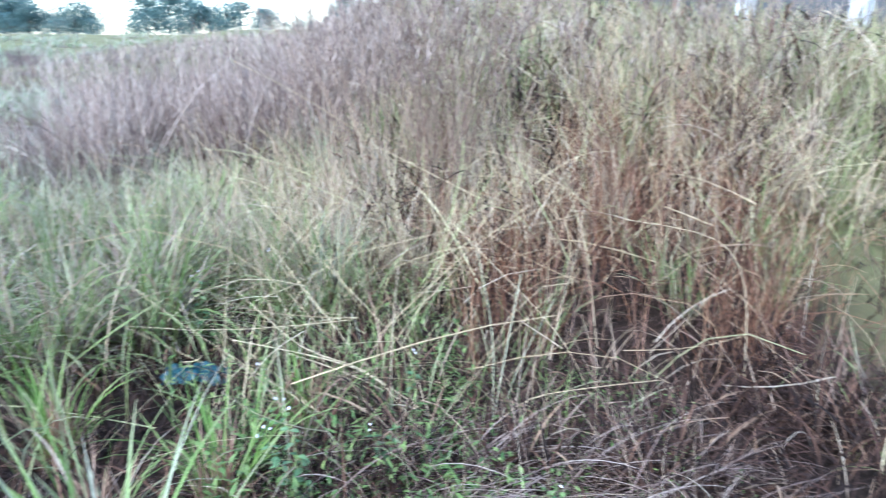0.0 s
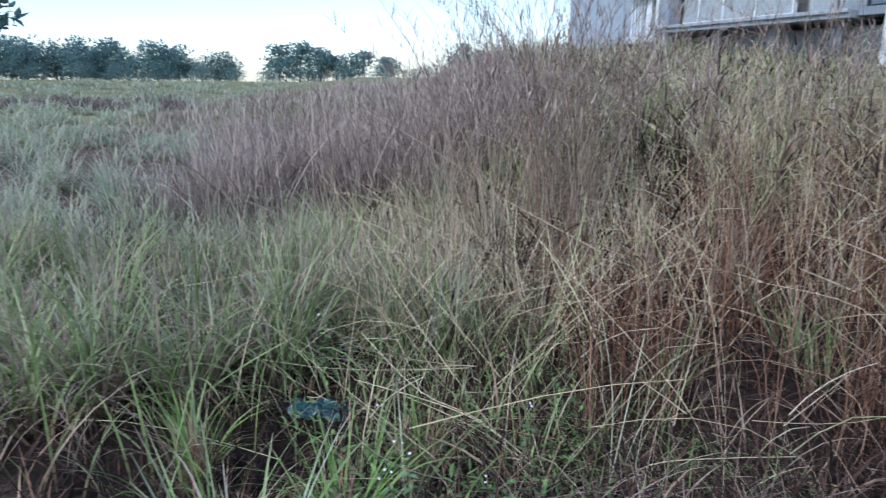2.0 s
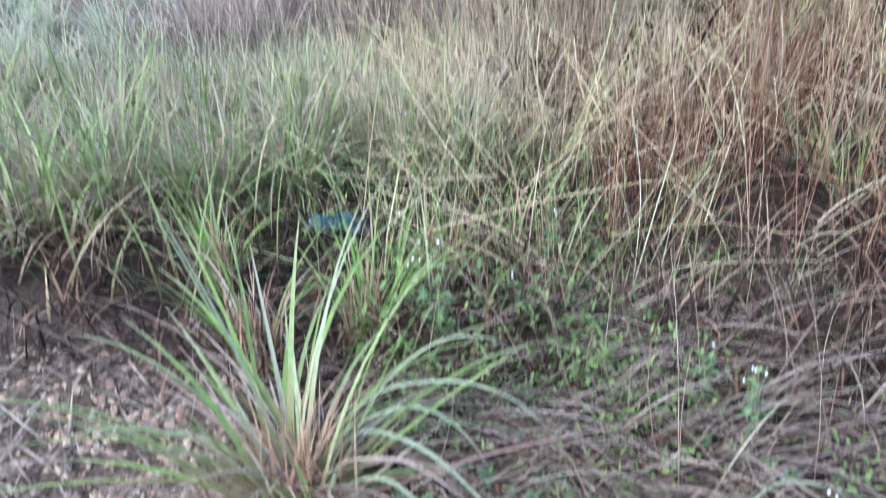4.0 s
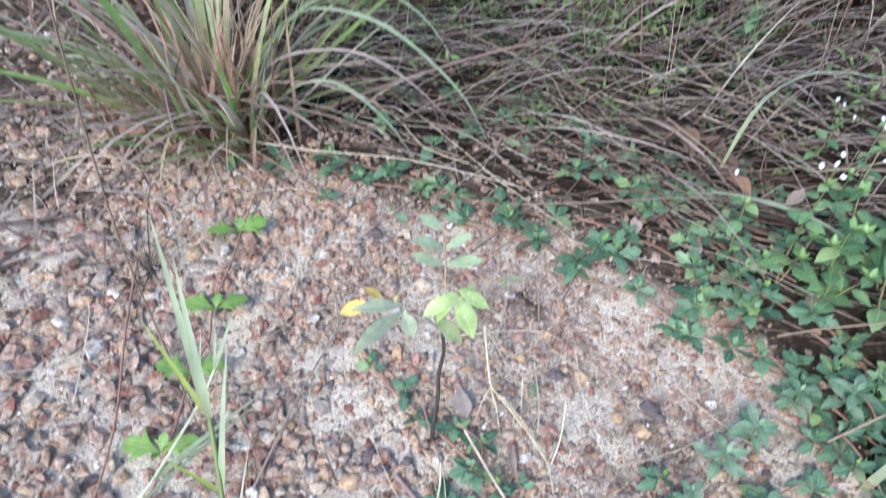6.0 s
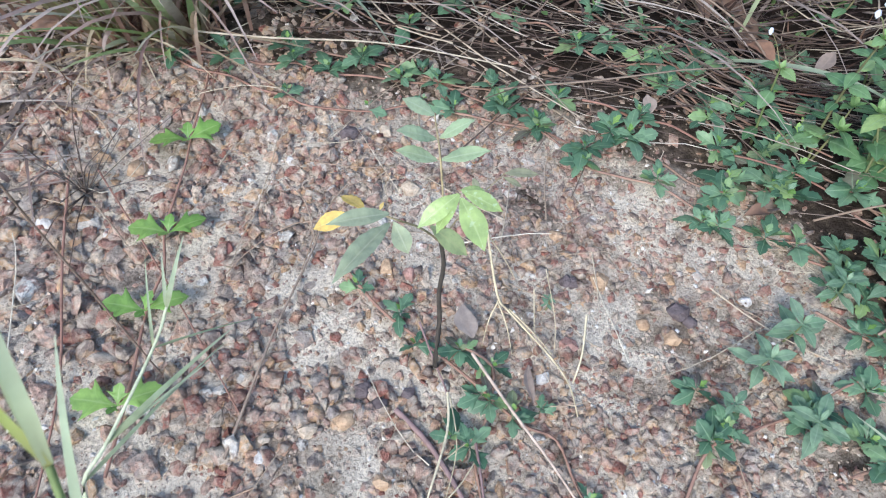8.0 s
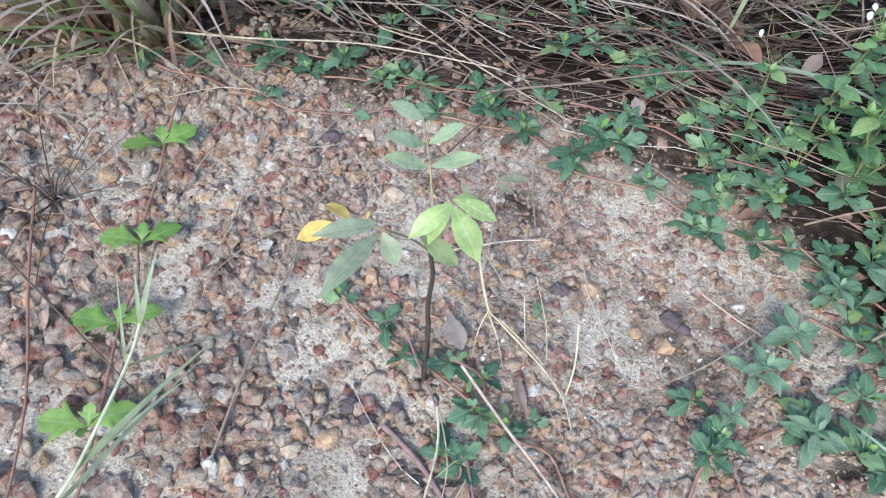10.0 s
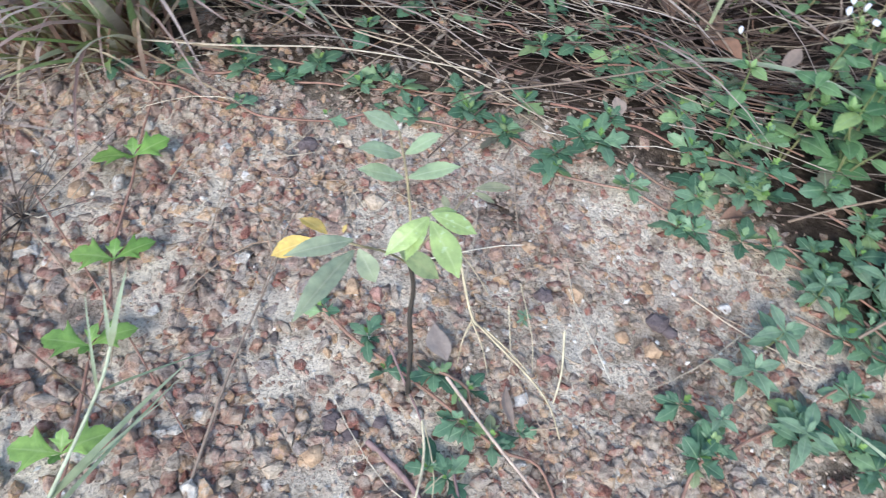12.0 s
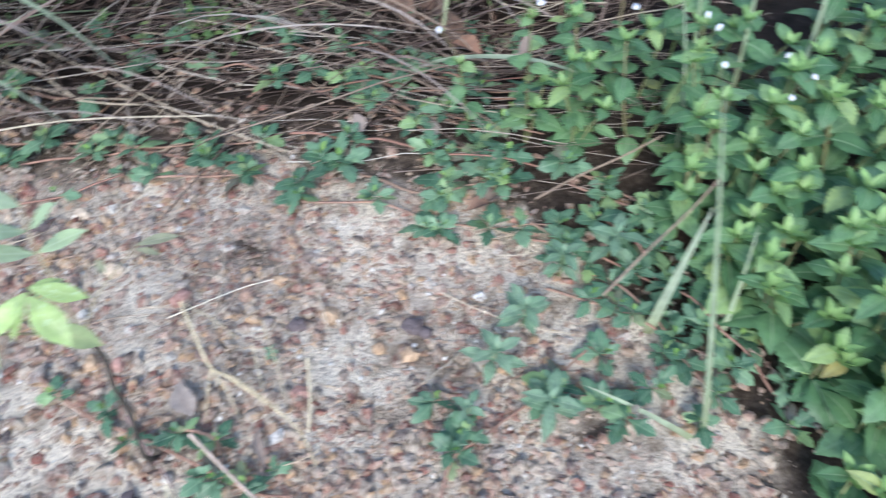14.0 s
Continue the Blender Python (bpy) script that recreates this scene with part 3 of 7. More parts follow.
def crossing_straws():
    """Bleached straws that lie at all angles over the front of the stand."""
    k = 330
    cx, cy = rng.uniform(-0.6, 3.2, k), 1.7 + 4.0 * rng.random(k) ** 1.2
    cx = cx * (1 + 0.12 * (cy - 1.7))
    pick = np.concatenate([rng.integers(0, k, 460), rng.integers(0, k // 4, 110)])
    n = len(pick)
    x, y = cx[pick] + rng.normal(0, 0.025, n), cy[pick] + rng.normal(0, 0.025, n)
    az, lean = rng.uniform(0, 6.283, k)[pick] + rng.normal(0, 0.5, n), np.abs(rng.normal(0.7, 0.42, k)[pick] + rng.normal(0, 0.25, n)).clip(0.05, 1.5)
    ln = 0.25 + 1.05 * rng.random(n) ** 1.4
    root = rooted(x, y)
    root[:, 2] += rng.uniform(0, 0.5, k)[pick] * smooth(lean)
    s = np.linspace(0, 1, 5)
    th = lean[:, None] + 0.4 * s[None] ** 2 * rng.normal(0.3, 0.6, n)[:, None]
    p = root[:, None] + (ln[:, None] * s)[..., None] * np.stack([np.sin(th) * np.cos(az)[:, None], np.sin(th) * np.sin(az)[:, None], np.cos(th)], -1)
    some = rng.random(n) < 1 - 0.75 * smooth((2.9 - y) / 0.6) * smooth((x - 0.5) / 0.4)
    v, q = tubes(p[some], ((0.0008 + 0.0021 * rng.random(n) ** 1.7) * np.clip(y / 3.0, 1, 2))[some], 4, 0.45)
    k = 520
    x, y = rng.uniform(-0.5, 3.6, k), rng.uniform(3.0, 5.8, k)
    az, lean, ln = rng.uniform(0, 6.283, k), np.abs(rng.normal(0.6, 0.4, k)).clip(0.05, 1.4), rng.uniform(0.35, 0.9, k)
    root = rooted(x, y)
    root[:, 2] += rng.uniform(0, 0.45, k) * smooth(lean)
    th = lean[:, None] + 0.12 * s[None] ** 2 * rng.normal(0, 1, k)[:, None]
    p = root[:, None] + (ln[:, None] * s)[..., None] * np.stack([np.sin(th) * np.cos(az)[:, None], np.sin(th) * np.sin(az)[:, None], np.cos(th)], -1)
    v2, q2 = tubes(p, 0.0018 + 0.0034 * rng.random(k) ** 1.5, 4, 0.5)
    v, q = np.concatenate([v, v2]), np.concatenate([q, q2 + len(v)])
    tagged(mesh_object("crossing_straws", v, q, mat_pale), "bleached straws crossing over the dry stand", "straw", kind="stuff")


def upright_culms():
    """Close-set reddish culms that stand in sheaves through the front of the stand."""
    k = 120
    cx, cy = rng.uniform(0.8, 3.4, k), rng.uniform(2.1, 4.4, k)
    pick = rng.integers(0, k, 1500)
    x, y = cx[pick] + rng.normal(0, 0.07, 1500), cy[pick] + rng.normal(0, 0.07, 1500)
    ok = rng.random(1500) < standing(x, y)
    x, y, pick, n = x[ok], y[ok], pick[ok], int(ok.sum())
    az, lean = rng.uniform(0, 6.283, n), np.abs(rng.normal(0.0, 0.3, n))
    ln = rng.uniform(0.5, 1.0, k)[pick] * rng.uniform(0.6, 1.1, n)
    s = np.linspace(0, 1, 6)
    th = lean[:, None] + s[None] ** 2 * rng.normal(0.15, 0.35, n)[:, None]
    p = rooted(x, y)[:, None] + (ln[:, None] * s)[..., None] * np.stack([np.sin(th) * np.cos(az)[:, None], np.sin(th) * np.sin(az)[:, None], np.cos(th)], -1)
    v, q = tubes(p, rng.uniform(0.0013, 0.0032, n), 3, 0.5)
    tagged(mesh_object("upright_culms", v, q, mat_red_culm), "upright reddish brown grass culms standing close together", "grass", kind="stuff")


def straws_in_stand():
    n = 3000
    x, y, d = fan(n, 2.6, 12, -30, 48)
    ok = (x > stand_edge(y) - 0.35) & (y > 1.5) & (rng.random(n) < 0.08 + 0.75 * smooth((y - 2.6) / 1.4))
    x, y, d = x[ok], y[ok], d[ok]
    n = len(x)
    az, lean = rng.uniform(0, 6.283, n), np.abs(rng.normal(0.6, 0.5, n)).clip(0, 1.5)
    ln = rng.uniform(0.25, 0.85, n)
    s = np.linspace(0, 1, 5)
    th = lean[:, None] + 0.35 * s[None] * rng.normal(0.4, 0.7, n)[:, None]
    root = rooted(x, y)
    root[:, 2] += rng.uniform(0, 0.45, n) * smooth(lean / 1.0)
    p = root[:, None] + (ln[:, None] * s)[..., None] * np.stack([np.sin(th) * np.cos(az)[:, None], np.sin(th) * np.sin(az)[:, None], np.cos(th)], -1)
    v, q = tubes(p, rng.uniform(0.0012, 0.0036, n) * np.clip(d / 4.2, 1, 3), 3)
    return tagged(mesh_object("dry_stems", v, q, mat_straw), "pale dry grass stems leaning across one another", "grass", kind="stuff")


def tall_culms():
    """Flowering culms that stand over the rest, against the sky."""
    cx, cy, ln = [], [], []
    for x0, y0, sd, sheaves, each, lo, hi in ((0.85, 4.3, 0.26, 30, 8, 1.5, 2.5), (2.4, 3.4, 0.4, 9, 3, 1.3, 2.1), (0.1, 5.6, 0.5, 9, 5, 1.3, 1.9), (3.2, 4.6, 0.5, 20, 5, 0.9, 2.0), (-0.7, 6.4, 0.8, 10, 6, 0.8, 1.5), (2.2, 5.6, 0.6, 12, 6, 0.5, 1.1)):
        sx, sy = rng.normal(x0, sd, sheaves), rng.normal(y0, sd, sheaves)
        cx.append(np.repeat(sx, each) + rng.normal(0, 0.05, sheaves * each))
        cy.append(np.repeat(sy, each) + rng.normal(0, 0.05, sheaves * each))
        ln.append(rng.uniform(lo, hi, sheaves * each))
    cx, cy, ln = np.concatenate(cx), np.concatenate(cy), np.concatenate(ln)
    n = len(cx)
    az, lean = rng.uniform(0, 6.283, n), np.abs(rng.normal(0.0, 0.16, n))
    s = np.linspace(0, 1, 7)
    th = lean[:, None] + s[None] ** 2 * rng.uniform(0, 0.6, n)[:, None]
    p = rooted(cx, cy)[:, None] + (ln[:, None] * s)[..., None] * np.stack([np.sin(th) * np.cos(az)[:, None], np.sin(th) * np.sin(az)[:, None], np.cos(th)], -1)
    v, q = tubes(p, rng.uniform(0.0020, 0.0042, n), 3, 0.4)
    tagged(mesh_object("flowering_culms", v, q, mat_culm), "tall brown grass culms standing against the sky", "grass", kind="stuff")
    k = 16
    at = np.repeat(np.arange(n), k)
    f = rng.uniform(0.62, 1.0, n * k)
    i = np.clip((f * 6).astype(int), 0, 5)
    w = (f * 6 - i)[:, None]
    roots = p[at, i] * (1 - w) + p[at, i + 1] * w
    m = len(roots)
    v, q, al = blades(roots, rng.uniform(0, 6.283, m), rng.uniform(0.1, 0.8, m), rng.uniform(0, 0.9, m), rng.uniform(0.04, 0.16, m), rng.uniform(0.005, 0.010, m), 2)
    tagged(mesh_object("seed_heads", v, q, mat_mauve, (("along", al),)), "wispy mauve-brown seed heads on tall grass culms", "grass", kind="stuff")


def undergrowth():
    """Small leaves of low herbs between the grasses."""
    n = 9000
    x, y, d = fan(n, 1.8, 7.5, -26, 30)
    x, y, c = clumped(x, y, 0.05, 30)
    ok = (np.abs(x - stand_edge(y) - 0.05) < 0.35 + 0.16 * y) & (y > 1.0)
    x, y, c = x[ok], y[ok], c[ok]
    n = len(x)
    r = rooted(x, y, 0.0)
    r[:, 2] += rng.uniform(0.0, 1.0, n) ** 1.3 * rng.uniform(0.06, 0.42, 9000)[c]
    v, q, al = blades(r, rng.uniform(0, 6.283, n), rng.uniform(0.5, 1.5, n), rng.uniform(0, 0.8, n), rng.uniform(0.025, 0.06, n), rng.uniform(0.010, 0.024, n), 3, 0.4, 0.6)
    m, k = 5200, 190
    cx, cy = rng.uniform(-0.35, 1.7, k), rng.uniform(0.72, 2.3, k)
    pick = rng.integers(0, k, m)
    hx, hy = cx[pick] + rng.normal(0, 0.045, m), cy[pick] + rng.normal(0, 0.045, m)
    ok = hy > gravel_edge(hx) + 0.08
    hx, hy, pick = hx[ok], hy[ok], pick[ok]
    m = len(hx)
    r = rooted(hx, hy, 0.0)
    r[:, 2] += rng.uniform(0.2, 1.0, m) * rng.uniform(0.04, 0.17, k)[pick]
    low = blades(r, rng.uniform(0, 6.283, m), rng.uniform(0.5, 1.5, m), rng.uniform(0, 0.8, m), rng.uniform(0.014, 0.034, m), rng.uniform(0.007, 0.016, m), 3, 0.4, 0.55)
    v, q, al = merged([(v, q, al), low])
    tagged(mesh_object("undergrowth", v, q, mat_under, (("along", al),)), "low green herb leaves between the grasses", "herbs", kind="stuff")


def green_field():
    n = 34000
    x, y, d = fan(n, 1.9, 95, -44, 12)
    x, y, c = clumped(x, y, 0.04, 40)
    ok = (x < stand_edge(y) + 0.3 + 0.3 * wave(x, y, 2.4) + 1.3 * (rng.random(len(x)) < 0.35) * smooth((6 - y) / 2)) & (y > 1.6 + 0.2 * wave(x, y, 3.0))
    ok &= (y > 3.6 + 0.6 * wave(x, y, 2.0)) | (rng.random(len(x)) < 0.05)
    ok &= (np.abs(x + 0.5) > 0.26) | (np.abs(y - 2.1) > 0.5) | (rng.random(len(x)) < 0.12)
    x, y, c = x[ok], y[ok], c[ok]
    n, d = len(x), np.hypot(x, y + 0.6)
    size = rng.uniform(0.45, 0.95, 40000)[c]
    # Further blades take the paler greens that carry painted haze.
    v_far = y > 4.6 + 0.6 * wave(x, y, 1.1)
    fx, fy, fs, fd, m = x[v_far], y[v_far], size[v_far], d[v_far], int(v_far.sum())
    v, q, al = blades(rooted(fx, fy), rng.uniform(0, 6.283, m), np.abs(rng.normal(0.3, 0.35, m)), rng.uniform(0.2, 2.3, m), fs * rng.uniform(0.5, 1.1, m), rng.uniform(0.006, 0.014, m) * np.clip(fd / 3.8, 1, 14), 6)
    tagged(mesh_object("hazy_green_grass", v, q, mat_hazy_green, (("along", al),)), "grass across the hollow, pale grey-green with painted haze", "grass", kind="stuff")
    x, y, size, d = x[~v_far], y[~v_far], size[~v_far], d[~v_far]
    n = len(x)
    v, q, al = blades(rooted(x, y), rng.uniform(0, 6.283, n), np.abs(rng.normal(0.3, 0.35, n)), rng.uniform(0.2, 2.3, n), size * rng.uniform(0.5, 1.1, n),
                      rng.uniform(0.008, 0.019, n) * np.clip(d / 3.8, 1, 14), 6)
    # thin green blades that thread the edge of the stand
    m = 700
    ex, ey = rng.uniform(-0.35, 1.25, m), 1.75 + 4.0 * rng.random(m) ** 1.3
    ex = ex + stand_edge(ey)
    k = rng.integers(0, 260, m)
    ex, ey = ex[k] + rng.normal(0, 0.06, m), ey[k] + rng.normal(0, 0.06, m)
    v2 = blades(rooted(ex, ey), rng.uniform(0, 6.283, m), np.abs(rng.normal(0.1, 0.3, m)), rng.uniform(0.1, 1.2, m), rng.uniform(0.25, 0.62, m), rng.uniform(0.005, 0.010, m) * np.clip(ey / 3, 1, 3), 6)
    v, q, al = merged([(v, q, al), v2])
    return tagged(mesh_object("green_grass", v, q, mat_green, (("along", al),)), "arching grey-green grass filling the hollow", "grass", kind="stuff")


def upper_meadow():
    n = 9000
    x, y, d = fan(n, 5.0, 20, 6, 46)
    ok = rng.random(n) < 0.25 + 0.75 * smooth((d - 5.2) / 1.6)
    x, y, d, n = x[ok], y[ok], d[ok], int(ok.sum())
    x = x + 0.5 * wave(x, y, 1.3)
    v, q, al = blades(rooted(x, y), rng.uniform(0, 6.283, n), np.abs(rng.normal(0.15, 0.15, n)), rng.uniform(0.1, 1.4, n), rng.uniform(0.25, 0.72, n),
                      rng.uniform(0.005, 0.010, n) * np.clip(d / 3.0, 1, 8), 4)
    ok = tagged(mesh_object("meadow_grass", v, q, mat_yellow, (("along", al),)), "yellow-green meadow grass below the house", "grass", kind="stuff")
    return ok


def rough_grass():
    """Rough grass on the other sides of the plot."""
    n = 14000
    x, y = rng.normal(0, 3.6, n), rng.normal(-0.8, 3.4, n)
    k = rng.integers(0, 1400, n)
    x, y = x[k] + rng.normal(0, 0.12, n), y[k] + rng.normal(0, 0.12, n)
    ok = (y < -0.9) | (x > 1.65 + 0.45 * np.clip(y, 0, 9)) | (x < -1.5 - 0.55 * np.clip(y, 0, 9))
    ok &= np.hypot(x, y + 0.6) > 1.0
    x, y, n = x[ok], y[ok], int(ok.sum())
    v, q, al = blades(rooted(x, y), rng.uniform(0, 6.283, n), np.abs(rng.normal(0.2, 0.35, n)), rng.uniform(0.2, 2.0, n), rng.uniform(0.12, 0.45, n), rng.uniform(0.007, 0.016, n), 4)
    tagged(mesh_object("rough_grass", v, q, mat_green, (("along", al),)), "rough half-dry grass round the gravel patch", "grass", kind="stuff")


def edge_grass():
    """Waist-high straw and green grass in tangled fans between the hollow and the mauve thicket."""
    k = 110
    cy = rng.uniform(3.3, 6.2, k)
    cx = rng.uniform(-2.0, 0.75, k) + 0.12 * (4.5 - cy)
    size, way, flop = rng.uniform(0.55, 1.0, k) * (0.75 + 0.25 * smooth((cx + 1.6) / 1.2)), rng.uniform(0, 6.283, k), np.abs(rng.normal(0.1, 0.4, k)).clip(0, 1.0)
    sort = rng.random(k)
    for lo, hi, each, name, mat, label in ((0.0, 0.34, 46, "tangled_straw", mat_bleached, "tangled straw-coloured grass at the edge of the bank"), (0.34, 0.72, 50, "tangled_green_grass", mat_green, "tangled half green grass at the edge of the bank"), (0.72, 1.01, 46, "tangled_pale_grass", mat_hazy_green, "tangled pale grey-green grass at the edge of the bank")):
        c = np.repeat(np.flatnonzero((sort >= lo) & (sort < hi)), each)
        n = len(c)
        own, turn = np.abs(rng.normal(0.05, 0.45, n)), rng.uniform(0, 6.283, n)
        lx, ly = flop[c] * np.cos(way[c]) + own * np.cos(turn), flop[c] * np.sin(way[c]) + own * np.sin(turn)
        v, q, al = blades(rooted(cx[c] + rng.normal(0, 0.06, n), cy[c] + rng.normal(0, 0.06, n)), np.arctan2(ly, lx), np.hypot(lx, ly), rng.uniform(-0.1, 1.8, n), size[c] * rng.uniform(0.5, 1.15, n), rng.uniform(0.006, 0.016, n), 6)
        tagged(mesh_object(name, v, q, mat, (("along", al),)), label, "grass", kind="stuff")


rough_grass()
edge_grass()
dry_stand()
straws_in_stand()
bank_cover()
fanned_tufts()
crossing_straws()
upright_culms()
tall_culms()
undergrowth()
green_field()
upper_meadow()


def rock(seed, corners=13):
    """A blunt lump as vertices and triangles: the hull of corners strewn evenly over a rounded block."""
    r = np.random.default_rng(seed)
    unit = bmesh.new()
    for k in range(corners):
        z, turn = 1 - (2 * k + 1) / corners, k * 2.39996
        p = np.array([math.sqrt(1 - z * z) * math.cos(turn), math.sqrt(1 - z * z) * math.sin(turn), z]) + r.normal(0, 0.3, 3)
        p = p / np.abs(p).max() ** 0.35 / np.linalg.norm(p) ** 0.65
        unit.verts.new(p * r.uniform(0.74, 1.12))
    hull = bmesh.ops.convex_hull(unit, input=unit.verts[:])
    bmesh.ops.delete(unit, geom=list({g for g in hull["geom_interior"] + hull["geom_unused"] if isinstance(g, bmesh.types.BMVert)}), context="VERTS")
    bmesh.ops.recalc_face_normals(unit, faces=unit.faces[:])
    unit.verts.index_update()
    v = np.array([v.co[:] for v in unit.verts])
    q = np.array([[v.index for v in f.verts] for f in unit.faces])
    unit.free()
    return v, q


def gravel():
    n = 70000
    x, y = rng.normal(-0.16, 0.68, n).clip(-2.4, 0.8), np.where(rng.random(n) < 0.88, rng.uniform(-0.42, 1.4, n), -0.42 - np.abs(rng.normal(0, 0.3, n)))
    out = y - gravel_edge(x)
    sandy = (1 - 0.1 * np.exp(-((x - 0.34) ** 2 + (y - 0.06) ** 2) / 0.05)) * (0.25 + 0.75 * smooth(0.6 + 0.9 * wave(x, y, 13.0)))
    ok = rng.random(n) < np.exp(-np.clip(out + 0.03, 0, 9) / 0.14) * sandy * (1 - 0.35 * smooth((-0.12 - x) / 0.35)) * (1 - 0.85 * smooth((x - 0.62 - 0.06 * smooth((0.05 - y) / 0.12)) / 0.12)) * (1 - 0.2 * smooth((-0.5 - x) / 0.3) * smooth((y - 0.35) / 0.4))
    x, y = x[ok], y[ok]
    n = len(x)
    size = (0.0024 + 0.0116 * rng.random(n) ** 2.4) * (1 - 0.12 * smooth((x + 0.25) / 0.6)) * (1 + 0.4 * smooth((-0.12 - x) / 0.35))
    dims = size[:, None] * np.stack([rng.uniform(0.8, 1.35, n), rng.uniform(0.65, 1.1, n), rng.uniform(0.5, 0.85, n)], -1)
    base = np.stack([x, y, land(x, y) + dims[:, 2] * rng.uniform(-0.5, 0.3, n)], -1)
    a, tilt, kind = rng.uniform(0, 6.283, n), rng.normal(0, 0.35, (n, 2)), rng.integers(0, 16, n)
    vs, qs, sharp, off = [], [], [], 0
    for k in range(16):
        sv, sq = rock(300 + k, 14 + k % 4)
        pick = kind == k
        m = int(pick.sum())
        p = sv[None] * (1 + rng.normal(0, 0.07, (m, len(sv), 3))) * dims[pick][:, None]
        ca, sa = np.cos(a[pick])[:, None], np.sin(a[pick])[:, None]
        px, py = p[..., 0] * ca - p[..., 1] * sa, p[..., 0] * sa + p[..., 1] * ca
        pz = p[..., 2] + p[..., 0] * tilt[pick, :1] + p[..., 1] * tilt[pick, 1:]
        vs.append((np.stack([px, py, pz], -1) + base[pick][:, None]).reshape(-1, 3))
        qs.append((sq[None] + off + (np.arange(m) * len(sv))[:, None, None]).reshape(-1, 3))
        sharp.append(np.repeat(rng.random(m) < 0.8, len(sq)))
        off += m * len(sv)
    return tagged(mesh_object("gravel", np.concatenate(vs), np.concatenate(qs), mat_gravel, flat=np.concatenate(sharp)), "loose reddish and ochre laterite gravel on pale soil", "gravel", kind="stuff")


def fines():
    """Chips and grit between the stones."""
    o = np.array([[1, 0, 0], [0, 1, 0], [-1, 0, 0], [0, -1, 0], [0, 0, 1], [0, 0, -1]], float)
    tri = np.array([[0, 1, 4], [1, 2, 4], [2, 3, 4], [3, 0, 4], [1, 0, 5], [2, 1, 5], [3, 2, 5], [0, 3, 5]])
    n = 30000
    x, y = rng.uniform(-0.95, 0.9, n), rng.uniform(-0.45, 0.85, n)
    ok = rng.random(n) < np.exp(-np.clip(y - gravel_edge(x) + 0.03, 0, 9) / 0.05) * (1 - smooth((x - 0.52) / 0.12))
    x, y = x[ok], y[ok]
    n = len(x)
    size = 0.0010 + 0.0034 * rng.random(n) ** 2.4
    a = rng.uniform(0, 6.283, n)
    p = o[None] * (1 + rng.normal(0, 0.25, (n, 6, 3))) * size[:, None, None] * np.array([1.2, 0.9, 0.75])
    ca, sa = np.cos(a)[:, None], np.sin(a)[:, None]
    v = np.stack([p[..., 0] * ca - p[..., 1] * sa, p[..., 0] * sa + p[..., 1] * ca, p[..., 2] + 0.4 * p[..., 0]], -1)
    v = v + np.stack([x, y, land(x, y) + size * 0.35], -1)[:, None]
    q = (tri[None] + (np.arange(n) * 6)[:, None, None]).reshape(-1, 3)
    return tagged(mesh_object("grit", v.reshape(-1, 3), q, mat_grit, flat=True), "fine reddish stone chips between the gravel", "gravel", kind="stuff")


gravel()
fines()

# ---- leaves, shared by the small plants ----


def leaf_mesh(name, widths, mat, fold=0.25, droop=0.25, wobble=0.0):
    """A leaf one unit long, from its stalk at the origin along +y, with a keel, swollen halves and a drooping tip; widths go from base to tip."""
    s = np.linspace(0, 1, 2 * len(widths) - 1)
    w = np.interp(s, np.linspace(0, 1, len(widths)), widths)
    w[1:-1] = 0.25 * w[:-2] + 0.5 * w[1:-1] + 0.25 * w[2:]
    k = len(s)
    z = 0.35 * droop * s - droop * s**2
    mid = np.stack([wobble * np.sin(s * 5), s, z], -1)
    v, ac = [], []
    for side in (-1, -0.5, 0, 0.5, 1):
        ahead = 0.25 * w * side**2
        up = w * (fold * abs(side) + 0.14 * (1 - (2 * abs(side) - 1) ** 2)) + 0.012 * abs(side) * np.sin(s * 38)
        v.append(mid + np.stack([side * w, ahead, up], -1))
        ac.append(np.full(k, abs(side), float))
    v, ac = np.concatenate(v), np.concatenate(ac)
    i = np.arange(k - 1)
    q = np.concatenate([np.stack([i + o, i + o + k, i + o + k + 1, i + o + 1], -1) for o in (0, k, 2 * k, 3 * k)])
    ob = mesh_object(name, v, q, mat, (("across", ac),))
    me = ob.data
    bpy.data.objects.remove(ob)
    return me


def lobed_mesh(name, outline, mat, fold=0.2, droop=0.3):
    """A leaf one unit long with forward-pointing side lobes; outline lists (half width, distance from the stalk) from base to tip."""
    ox, oy = np.array(outline, float).T
    my = np.clip(oy - 0.62 * ox, 0, 1)
    k = len(ox)
    v, ac = [], []
    for side in (-1, -0.5, 0, 0.5, 1):
        f = abs(side)
        y = my + (oy - my) * f
        z = 0.35 * droop * y - droop * y**2 + ox * (fold * f + 0.16 * (1 - (2 * f - 1) ** 2)) - 0.5 * droop * ox**2 * f
        v.append(np.stack([side * ox, y, z], -1))
        ac.append(np.full(k, f, float))
    i = np.arange(k - 1)
    q = np.concatenate([np.stack([i + o, i + o + k, i + o + k + 1, i + o + 1], -1) for o in (0, k, 2 * k, 3 * k)])
    ob = mesh_object(name, np.concatenate(v), q, mat, (("across", np.concatenate(ac)),))
    me = ob.data
    bpy.data.objects.remove(ob)
    return me


